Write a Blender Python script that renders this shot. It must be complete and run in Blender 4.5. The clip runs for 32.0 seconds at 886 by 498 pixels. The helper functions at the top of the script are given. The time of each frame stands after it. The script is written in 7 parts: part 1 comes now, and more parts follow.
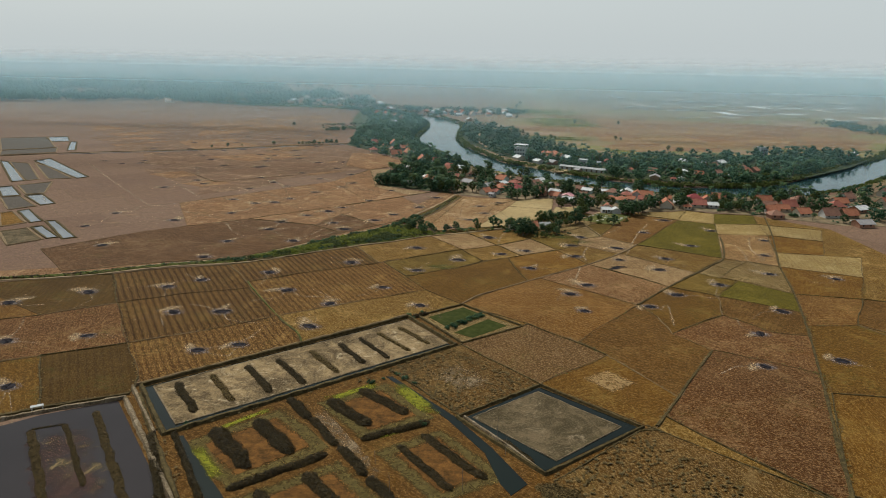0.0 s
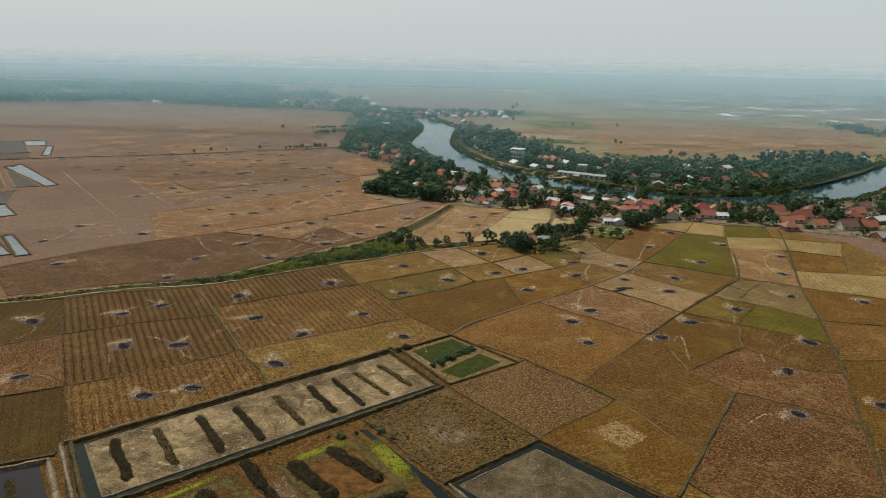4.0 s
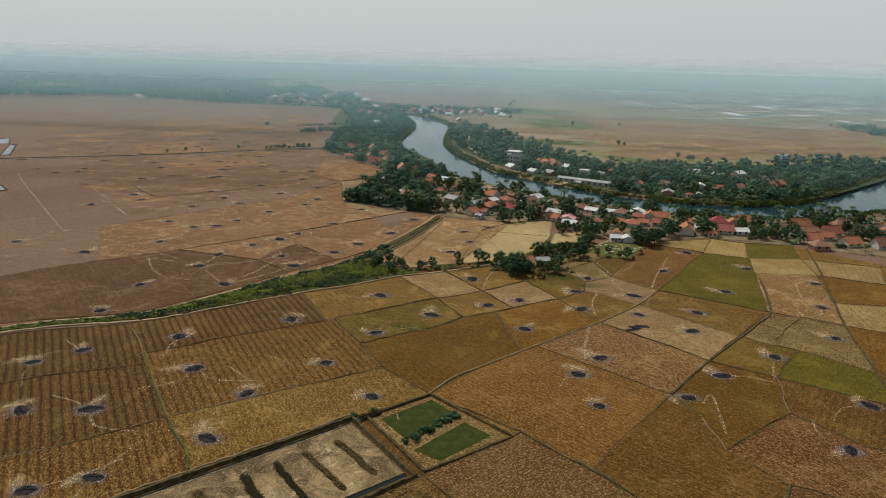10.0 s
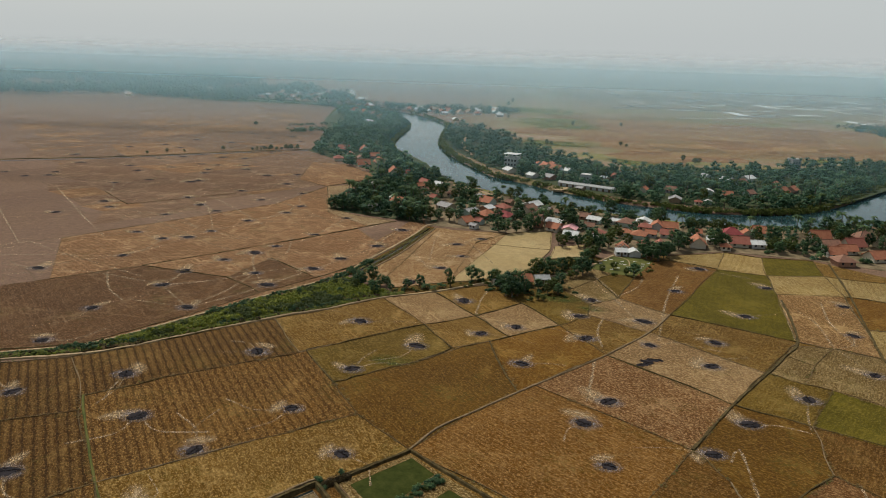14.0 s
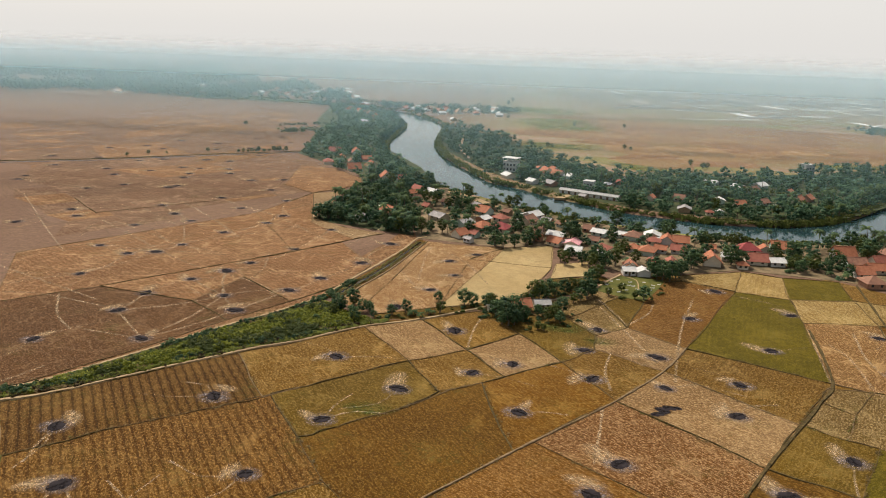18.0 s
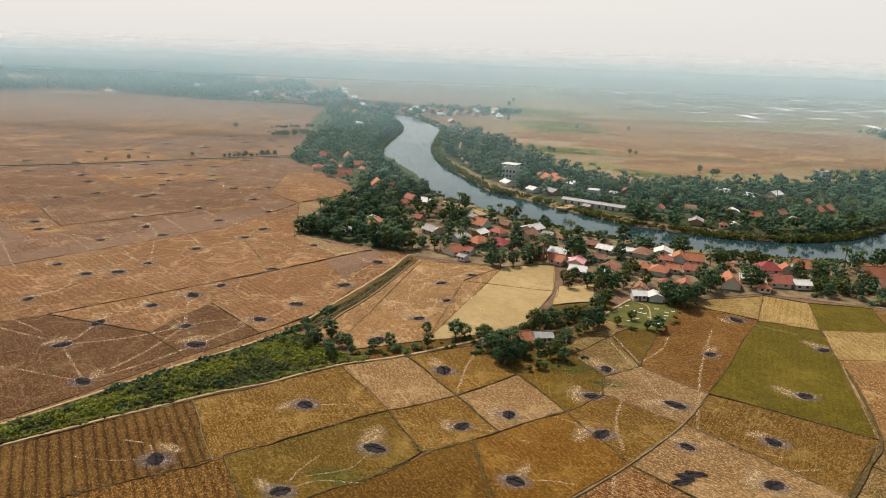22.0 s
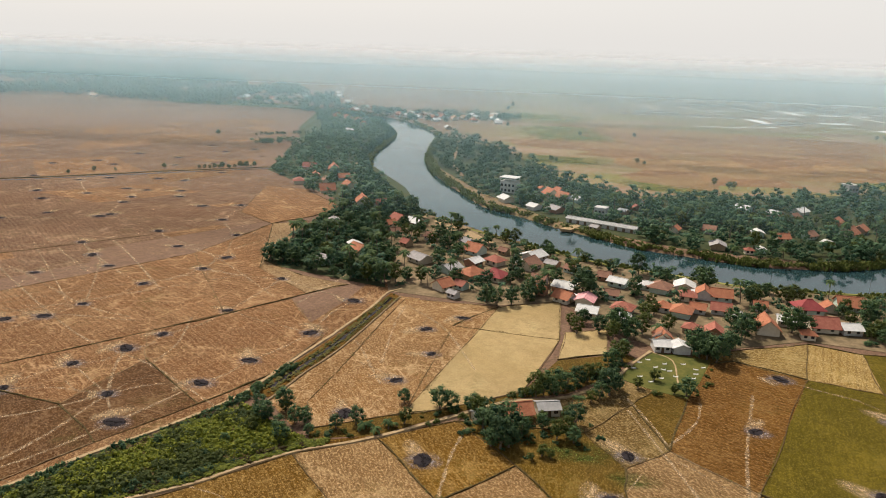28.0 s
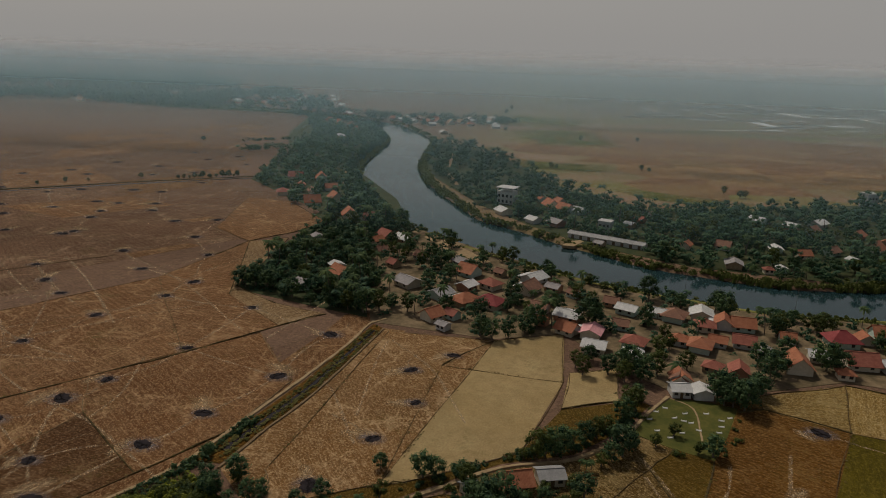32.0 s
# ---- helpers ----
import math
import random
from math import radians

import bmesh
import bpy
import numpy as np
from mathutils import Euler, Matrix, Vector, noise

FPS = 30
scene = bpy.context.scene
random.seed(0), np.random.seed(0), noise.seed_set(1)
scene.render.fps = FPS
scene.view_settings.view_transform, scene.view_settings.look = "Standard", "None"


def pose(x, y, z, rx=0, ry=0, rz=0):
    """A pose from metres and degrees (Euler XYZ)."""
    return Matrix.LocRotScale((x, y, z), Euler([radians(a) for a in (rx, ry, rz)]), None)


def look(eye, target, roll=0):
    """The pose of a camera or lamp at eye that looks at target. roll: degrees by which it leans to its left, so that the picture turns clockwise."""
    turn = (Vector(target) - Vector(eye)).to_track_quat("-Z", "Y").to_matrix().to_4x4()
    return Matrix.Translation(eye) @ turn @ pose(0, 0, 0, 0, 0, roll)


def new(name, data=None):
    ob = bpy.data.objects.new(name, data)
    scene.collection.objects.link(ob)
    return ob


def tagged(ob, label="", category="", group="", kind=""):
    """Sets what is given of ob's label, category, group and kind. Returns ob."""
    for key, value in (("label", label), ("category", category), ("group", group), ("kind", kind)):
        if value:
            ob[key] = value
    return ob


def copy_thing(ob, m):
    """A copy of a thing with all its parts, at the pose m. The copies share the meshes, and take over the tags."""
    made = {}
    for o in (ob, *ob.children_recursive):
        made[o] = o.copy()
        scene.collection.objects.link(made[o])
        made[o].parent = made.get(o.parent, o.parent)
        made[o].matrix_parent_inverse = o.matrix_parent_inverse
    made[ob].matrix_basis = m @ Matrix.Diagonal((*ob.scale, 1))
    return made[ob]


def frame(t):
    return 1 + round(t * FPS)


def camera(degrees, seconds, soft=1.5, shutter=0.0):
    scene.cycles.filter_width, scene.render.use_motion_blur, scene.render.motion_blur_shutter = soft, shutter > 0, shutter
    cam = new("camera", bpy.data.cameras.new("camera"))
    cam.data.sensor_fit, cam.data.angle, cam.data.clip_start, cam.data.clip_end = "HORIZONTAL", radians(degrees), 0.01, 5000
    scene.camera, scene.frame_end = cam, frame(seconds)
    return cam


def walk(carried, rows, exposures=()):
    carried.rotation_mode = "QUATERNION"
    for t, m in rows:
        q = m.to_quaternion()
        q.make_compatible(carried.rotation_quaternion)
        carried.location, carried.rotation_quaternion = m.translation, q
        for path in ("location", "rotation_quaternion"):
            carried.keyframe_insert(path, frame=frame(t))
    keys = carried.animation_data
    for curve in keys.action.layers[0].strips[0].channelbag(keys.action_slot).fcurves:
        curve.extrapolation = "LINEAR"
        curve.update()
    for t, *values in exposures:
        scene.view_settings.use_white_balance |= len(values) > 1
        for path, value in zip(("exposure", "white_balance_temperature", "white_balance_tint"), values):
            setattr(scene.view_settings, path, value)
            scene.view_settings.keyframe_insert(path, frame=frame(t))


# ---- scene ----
cam = camera(63.5, 32.0, 0.95)
PATH = [
    (0, (0.735, -16.21, 95.772), (0.503, -14.293, 95.248), 1.0),
    (1, (0.562, -7.922, 95.774), (0.335, -6.006, 95.248), 1.1),
    (3, (0.537, 8.425, 95.721), (0.313, 10.342, 95.198), 0.9),
    (6, (0.338, 31.892, 95.904), (0.117, 33.81, 95.381), 1.3),
    (7.5, (0.208, 44.776, 95.769), (-0.011, 46.693, 95.244), 1.3),
    (8, (0.096, 48.958, 95.731), (-0.121, 50.875, 95.205), 1.3),
    (9, (-0.071, 57.403, 95.677), (-0.287, 59.32, 95.146), 1.4),
    (10, (-0.164, 65.465, 95.873), (-0.378, 67.38, 95.337), 1.4),
    (11, (-0.126, 73.446, 95.898), (-0.338, 75.36, 95.357), 1.5),
    (12, (-0.034, 81.49, 95.833), (-0.247, 83.403, 95.292), 1.5),
    (13, (-0.148, 89.435, 95.719), (-0.359, 91.349, 95.177), 1.6),
    (14, (-0.167, 97.556, 95.567), (-0.376, 99.47, 95.025), 1.6),
    (17, (-0.089, 121.34, 96.108), (-0.296, 123.252, 95.561), 1.9),
    (19, (0.201, 137.926, 96.221), (-0.008, 139.838, 95.671), 1.9),
    (20, (0.37, 145.903, 96.324), (0.16, 147.814, 95.774), 2.0),
    (21, (0.534, 153.796, 96.55), (0.323, 155.707, 95.999), 2.0),
    (23, (0.165, 169.805, 96.574), (-0.045, 171.716, 96.023), 2.0),
    (25, (-0.361, 186.098, 96.752), (-0.571, 188.01, 96.204), 2.1),
    (28, (-0.166, 210.378, 96.853), (-0.377, 212.29, 96.307), 2.0),
    (30, (-0.146, 226.718, 96.823), (-0.357, 228.631, 96.28), 1.9),
    (32, (-0.03, 242.883, 96.77), (-0.24, 244.797, 96.229), 1.8),
]
walk(cam, [(t, look(e, a, r)) for t, e, a, r in PATH],
     [(0, -0.18, 5850, 2), (6, -0.2, 5950, 3), (12, -0.26, 6000, 4), (14.5, -0.28, 6050, 5), (16.6, 0.1, 6450, 10), (20, 0.27, 6550, 11.5), (31.4, 0.27, 6550, 11.5), (31.6, -0.04, 6550, 11.5), (31.8, -0.64, 6550, 11.5), (32.0, -1.24, 6550, 11.5)])

# ---- sky, sun, exposure ----
SUN_AZ, SUN_EL = 125.0, 52.0   # degrees from +x towards +y, and above the horizon
world = bpy.data.worlds.new("hazy_sky")
scene.world = world
world.use_nodes = True
wn, wl = world.node_tree.nodes, world.node_tree.links
sky = wn.new("ShaderNodeTexSky")
sky.sky_type, sky.sun_disc = "NISHITA", False
sky.sun_elevation, sky.sun_rotation = radians(SUN_EL), radians(90 - SUN_AZ)
sky.air_density, sky.dust_density, sky.ozone_density, sky.altitude = 1.0, 6.0, 1.0, 0
veil_mix = wn.new("ShaderNodeMix")
veil_mix.data_type = "RGBA"
veil_mix.inputs[0].default_value = 0.72
veil_mix.inputs[7].default_value = (9.3, 9.15, 8.75, 1)
sky_co, sky_sep, sky_up = wn.new("ShaderNodeTexCoord"), wn.new("ShaderNodeSeparateXYZ"), wn.new("ShaderNodeMapRange")
sky_up.interpolation_type = "SMOOTHSTEP"
for key, value in (("From Min", 0.03), ("From Max", 0.6), ("To Min", 0.77), ("To Max", 0.12)):
    sky_up.inputs[key].default_value = value
wl.new(sky_co.outputs["Generated"], sky_sep.inputs[0])
wl.new(sky_sep.outputs["Z"], sky_up.inputs["Value"])
wl.new(sky_up.outputs[0], veil_mix.inputs[0])
wl.new(sky.outputs[0], veil_mix.inputs[6])
wl.new(veil_mix.outputs[2], wn["Background"].inputs[0])
wn["Background"].inputs[1].default_value = 0.09
sun_data = bpy.data.lights.new("sun", "SUN")
sun_data.energy, sun_data.angle, sun_data.color = 4.5, radians(1.2), (1.0, 0.93, 0.82)
sun = new("sun", sun_data)
sun.matrix_world = look((0, 0, 400), (-math.cos(radians(SUN_AZ)) * math.cos(radians(SUN_EL)), -math.sin(radians(SUN_AZ)) * math.cos(radians(SUN_EL)), 400 - math.sin(radians(SUN_EL))))


# ---- materials ----
def mat(name):
    m = bpy.data.materials.new(name)
    m.use_nodes = True
    return m, m.node_tree.nodes, m.node_tree.links, m.node_tree.nodes["Principled BSDF"]


def mix(nodes, links, fac, a, b, blend="MIX"):
    n = nodes.new("ShaderNodeMix")
    n.data_type, n.blend_type = "RGBA", blend
    for k, v in ((0, fac), (6, a), (7, b)):
        if isinstance(v, bpy.types.NodeSocket):
            links.new(v, n.inputs[k])
        elif k == 0:
            n.inputs[0].default_value = v
        else:
            n.inputs[k].default_value = (*v, 1)
    return n.outputs[2]


def tex_noise(nodes, links, vec, scale, detail=4, rough=0.6, lo=0.35, hi=0.65, distortion=0.0):
    n = nodes.new("ShaderNodeTexNoise")
    n.inputs["Scale"].default_value, n.inputs["Detail"].default_value, n.inputs["Roughness"].default_value = scale, detail, rough
    n.inputs["Distortion"].default_value = distortion
    links.new(vec, n.inputs["Vector"])
    r = nodes.new("ShaderNodeMapRange")
    r.inputs["From Min"].default_value, r.inputs["From Max"].default_value = lo, hi
    links.new(n.outputs["Fac"], r.inputs["Value"])
    return r.outputs[0]


def times(nodes, links, a, b):
    n = nodes.new("ShaderNodeMath")
    n.operation = "MULTIPLY"
    for k, v in ((0, a), (1, b)):
        if isinstance(v, bpy.types.NodeSocket):
            links.new(v, n.inputs[k])
        else:
            n.inputs[k].default_value = v
    return n.outputs[0]


def mapped(nodes, links, vec, scale=(1, 1, 1), turn=0.0):
    n = nodes.new("ShaderNodeMapping")
    n.inputs["Scale"].default_value, n.inputs["Rotation"].default_value = scale, (0, 0, radians(turn))
    links.new(vec, n.inputs["Vector"])
    return n.outputs[0]


def bump(nodes, links, bsdf, height, strength, distance):
    n = nodes.new("ShaderNodeBump")
    n.inputs["Strength"].default_value, n.inputs["Distance"].default_value = strength, distance
    links.new(height, n.inputs["Height"])
    links.new(n.outputs[0], bsdf.inputs["Normal"])


def earthy(c, k, mild=0.0, rich=1.5):
    """A soil tone, richer and darker, drawn some way towards the common brown of the land."""
    base = (0.192, 0.095, 0.038)
    c = [v * (1 - mild) + b * mild * (sum(c) / 0.32) ** 0.5 for v, b in zip(c, base)]
    m = sum(c) / 3
    return tuple(max(0.003, m + (v - m) * rich) * k for v in c)


def soil(name, dark, light, straw, rows=0.0, spacing=4.0, streak=0.5, blotch=0.03, patchy=0.35, mild=0.3, tone=0.48, rich=1.56, trails=0.0, weeds=0.45, keen=0.0):
    """Dry field soil with stubble: broad stains, straw flecks and streaks, thin dark furrows, fine grain."""
    m, nodes, links, b = mat(name)
    dark, light, straw = earthy(dark, tone, mild, rich * 1.12), earthy(light, tone, mild, rich * 1.12), earthy(straw, tone * 1.55, mild, rich * 0.88)
    deep = tuple(v * 0.3 for v in dark)
    co = nodes.new("ShaderNodeTexCoord").outputs["Object"]
    broad = tex_noise(nodes, links, co, blotch, 5, 0.6, 0.36, 0.66)
    middle = tex_noise(nodes, links, co, 0.22, 5, 0.7, 0.42, 0.62)
    streaks = tex_noise(nodes, links, mapped(nodes, links, co, (1.6, 0.35, 1)), 1.0, 4, 0.75, 0.5, 0.62)
    fleck = tex_noise(nodes, links, mapped(nodes, links, co, (1, 0.6, 1)), 2.0, 3, 0.8, 0.525, 0.6)
    grain = tex_noise(nodes, links, co, 2.0, 3, 0.8, 0.5, 0.6)
    land = nodes.new("ShaderNodeNewGeometry").outputs["Position"]
    c = mix(nodes, links, broad, dark, light)
    # stains that run on from field to field
    c = mix(nodes, links, times(nodes, links, tex_noise(nodes, links, land, 0.016, 5, 0.65, 0.42, 0.66), 0.55), c, tuple(v * 0.55 for v in dark))
    c = mix(nodes, links, times(nodes, links, tex_noise(nodes, links, mapped(nodes, links, land, (1, 1, 1), 40), 0.03, 6, 0.7, 0.5, 0.7), 0.45), c, tuple(0.5 * (v + w) for v, w in zip(light, straw)))
    c = mix(nodes, links, times(nodes, links, middle, 0.5), c, tuple(v * 0.62 for v in dark))
    c = mix(nodes, links, times(nodes, links, streaks, streak), c, straw)
    c = mix(nodes, links, times(nodes, links, grain, min(0.6, 0.1 + 1.05 * streak)), c, deep)
    litter = tex_noise(nodes, links, co, 0.075, 6, 0.72, 0.56, 0.70, 0.6)
    c = mix(nodes, links, times(nodes, links, litter, patchy), c, straw)
    c = mix(nodes, links, times(nodes, links, fleck, min(0.9, streak * 1.9)), c, straw)
    if rows:
        w = nodes.new("ShaderNodeTexWave")
        w.wave_type, w.bands_direction = "BANDS", "X"
        w.inputs["Scale"].default_value, w.inputs["Distortion"].default_value = 0.314 / spacing, 1.1
        w.inputs["Detail"].default_value, w.inputs["Detail Scale"].default_value = 2, 3.0
        links.new(co, w.inputs["Vector"])
        ridge = nodes.new("ShaderNodeMapRange")
        ridge.inputs["From Min"].default_value, ridge.inputs["From Max"].default_value = 0.55, 0.95
        links.new(w.outputs["Fac"], ridge.inputs["Value"])
        c = mix(nodes, links, times(nodes, links, times(nodes, links, ridge.outputs[0], tex_noise(nodes, links, co, 1.1, 4, 0.8, 0.4, 0.6)), 0.4 * rows), c, straw)
        worn = tex_noise(nodes, links, co, 0.07, 3, 0.6, 0.26 - 0.12 * keen, 0.42 - 0.08 * keen)
        broken_row = tex_noise(nodes, links, co, 0.55, 3, 0.7, 0.36 - 0.1 * keen, 0.5 - 0.08 * keen)
        k = nodes.new("ShaderNodeMapRange")
        k.inputs["From Min"].default_value, k.inputs["From Max"].default_value = 0.3 - 0.1 * keen, 0.06
        links.new(w.outputs["Fac"], k.inputs["Value"])
        c = mix(nodes, links, times(nodes, links, times(nodes, links, times(nodes, links, k.outputs[0], worn), broken_row), rows), c, deep)
    if trails:
        warp = nodes.new("ShaderNodeTexNoise")
        warp.inputs["Scale"].default_value, warp.inputs["Detail"].default_value = 0.09, 3
        links.new(co, warp.inputs["Vector"])
        amp = nodes.new("ShaderNodeVectorMath")
        amp.operation = "SCALE"
        amp.inputs["Scale"].default_value = 14.0
        links.new(warp.outputs["Color"], amp.inputs[0])
        both = nodes.new("ShaderNodeVectorMath")
        links.new(co, both.inputs[0])
        links.new(amp.outputs[0], both.inputs[1])
        for size, wide, mask_scale in ((0.045, 0.03, 0.035), (0.085, 0.036, 0.05)):
            vo = nodes.new("ShaderNodeTexVoronoi")
            vo.voronoi_dimensions, vo.feature = "2D", "DISTANCE_TO_EDGE"
            vo.inputs["Scale"].default_value = size
            links.new(both.outputs[0], vo.inputs["Vector"])
            e = nodes.new("ShaderNodeMapRange")
            e.inputs["From Min"].default_value, e.inputs["From Max"].default_value = wide, wide * 0.35
            links.new(vo.outputs["Distance"], e.inputs["Value"])
            worn2 = tex_noise(nodes, links, co, mask_scale, 3, 0.7, 0.42, 0.54)
            broken = tex_noise(nodes, links, co, 1.1, 3, 0.8, 0.38, 0.58)
            c = mix(nodes, links, times(nodes, links, times(nodes, links, times(nodes, links, e.outputs[0], worn2), broken), trails), c, straw)
        splash = tex_noise(nodes, links, mapped(nodes, links, co, (1, 2.0, 1), 35), 0.11, 6, 0.8, 0.6, 0.68, 1.0)
        c = mix(nodes, links, times(nodes, links, splash, trails), c, straw)
    if weeds:
        w1 = tex_noise(nodes, links, co, 0.045, 5, 0.7, 0.55, 0.72)
        w2 = tex_noise(nodes, links, co, 0.7, 3, 0.75, 0.4, 0.6)
        c = mix(nodes, links, times(nodes, links, times(nodes, links, w1, w2), weeds), c, (0.06, 0.062, 0.012))
    info = nodes.new("ShaderNodeObjectInfo")
    tint = nodes.new("ShaderNodeHueSaturation")
    v = nodes.new("ShaderNodeMapRange")
    v.inputs["To Min"].default_value, v.inputs["To Max"].default_value = 0.92, 1.10
    links.new(info.outputs["Random"], v.inputs["Value"])
    links.new(v.outputs[0], tint.inputs["Value"])
    links.new(c, tint.inputs["Color"])
    links.new(tint.outputs[0], b.inputs["Base Color"])
    b.inputs["Roughness"].default_value, b.inputs["Specular IOR Level"].default_value = 0.95, 0.1
    bump(nodes, links, b, grain, 0.6, 0.15)
    return m


STRAW = (0.46, 0.32, 0.16)
SOILS = {
    "rows": soil("striped_stubble", (0.10, 0.057, 0.023), (0.145, 0.086, 0.034), STRAW, 0.6, 2.5, 0.28, tone=0.295, trails=0.12, keen=1.0),
    "rows2": soil("faintly_striped_stubble", (0.105, 0.058, 0.022), (0.15, 0.086, 0.033), STRAW, 0.42, 2.3, 0.36, patchy=0.5, tone=0.365, trails=0.15, keen=0.7),
    "straws2": soil("yellowish_strewn_soil", (0.2, 0.135, 0.075), (0.27, 0.19, 0.105), (0.44, 0.35, 0.2), 0.2, 2.7, 0.36, 0.04, 0.5, rich=1.1, tone=0.64, trails=0.25),
    "brown": soil("brown_stubble", (0.118, 0.074, 0.03), (0.17, 0.109, 0.043), (0.44, 0.325, 0.15), 0.12, 2.4, 0.28, patchy=0.45, tone=0.5, rich=1.4, trails=0.3),
    "olive": soil("olive_stubble", (0.09, 0.07, 0.023), (0.14, 0.102, 0.034), (0.3, 0.23, 0.09), 0.1, 2.2, 0.25, patchy=0.45, tone=0.49, rich=1.38, trails=0.25),
    "green": soil("green_regrowth", (0.074, 0.083, 0.013), (0.12, 0.12, 0.022), (0.24, 0.21, 0.06), 0.1, 2.0, 0.2, tone=0.5, rich=1.45, trails=0.2),
    "orange": soil("orange_stubble", (0.125, 0.066, 0.017), (0.175, 0.098, 0.025), (0.36, 0.245, 0.09), 0.12, 2.0, 0.24, rich=1.4, tone=0.53, trails=0.3),
    "pale": soil("pale_stubble", (0.19, 0.135, 0.085), (0.25, 0.185, 0.12), (0.44, 0.35, 0.22), 0.1, 2.4, 0.4, tone=0.54, rich=1.4, trails=0.4),
    "red": soil("reddish_stubble", (0.11, 0.058, 0.033), (0.15, 0.083, 0.046), (0.42, 0.3, 0.18), 0.1, 2.4, 0.4, 0.03, 0.5, tone=0.55, rich=1.4, trails=0.4),
    "redrows": soil("reddish_rowed_stubble", (0.125, 0.066, 0.028), (0.165, 0.088, 0.036), (0.34, 0.22, 0.1), 0.25, 1.8, 0.35, tone=0.52, rich=1.36, trails=0.3),
    "straw": soil("straw_covered_soil", (0.15, 0.105, 0.042), (0.21, 0.155, 0.066), (0.44, 0.35, 0.18), 0.1, 2.4, 0.45, 0.06, 0.5, tone=0.44, rich=1.25, trails=0.45),
    "straws": soil("straw_strewn_soil", (0.22, 0.135, 0.075), (0.28, 0.178, 0.1), (0.52, 0.41, 0.26), 0.12, 2.2, 0.32, 0.04, 0.6, rich=1.3, tone=0.6, trails=0.6),
    "tan": soil("tan_stubble", (0.25, 0.165, 0.07), (0.36, 0.25, 0.11), (0.46, 0.35, 0.18), 0.2, 2.4, 0.4, 0.05, 0.5, mild=0.0, tone=0.55, rich=1.25, trails=0.3),
    "tan2": soil("dry_yellow_soil", (0.4, 0.295, 0.155), (0.46, 0.345, 0.195), (0.36, 0.3, 0.14), 0.0, 2.4, 0.1, 0.03, 0.3, mild=0.0, tone=0.8, rich=1.08),
    "mauve": soil("mauve_stubble", (0.13, 0.083, 0.052), (0.24, 0.17, 0.11), (0.46, 0.36, 0.23), 0.1, 2.4, 0.38, 0.06, 0.6, tone=0.52, trails=0.6),
    "stub": soil("rough_tussock_soil", (0.08, 0.045, 0.016), (0.15, 0.09, 0.038), (0.3, 0.22, 0.1), 0.1, 2.4, 0.4, 0.06, rich=1.3),
    "redplain": soil("dark_red_stubble", (0.115, 0.055, 0.028), (0.15, 0.076, 0.036), (0.38, 0.26, 0.15), 0.12, 2.4, 0.3, tone=0.39, rich=1.22, trails=0.4),
    "wine": soil("wine_red_stubble", (0.11, 0.056, 0.034), (0.15, 0.08, 0.048), (0.42, 0.3, 0.19), 0.1, 2.4, 0.4, tone=0.37, rich=1.62, trails=0.4),
    "stipple": soil("grey_brown_stubble", (0.115, 0.07, 0.034), (0.15, 0.094, 0.046), (0.36, 0.26, 0.15), 0.0, 2.4, 0.4, patchy=0.1, tone=0.43, rich=1.35),
    "dusk": soil("dusky_olive_stubble", (0.09, 0.06, 0.02), (0.125, 0.082, 0.028), (0.26, 0.18, 0.08), 0.2, 2.4, 0.25, tone=0.33, rich=1.45, weeds=0.7),
    "umber": soil("dark_umber_stubble", (0.1, 0.058, 0.024), (0.14, 0.08, 0.03), (0.34, 0.23, 0.11), 0.2, 2.2, 0.3, tone=0.43, rich=1.5, trails=0.3),
    "moss": soil("dark_mossy_stubble", (0.095, 0.056, 0.018), (0.13, 0.08, 0.024), (0.26, 0.18, 0.07), 0.15, 2.2, 0.33, 0.05, 0.45, tone=0.5, rich=1.5, weeds=0.75),
    "plainb": soil("red_brown_stubble", (0.17, 0.09, 0.053), (0.215, 0.121, 0.073), (0.52, 0.375, 0.225), 0.2, 2.3, 0.25, 0.03, 0.5, rich=1.26, tone=0.56, trails=0.5, keen=0.3),
    "plainc": soil("dusky_red_stubble", (0.165, 0.088, 0.056), (0.205, 0.116, 0.074), (0.5, 0.36, 0.23), 0.2, 2.3, 0.27, 0.03, 0.6, rich=1.1, tone=0.47, trails=0.45, keen=0.2),
}


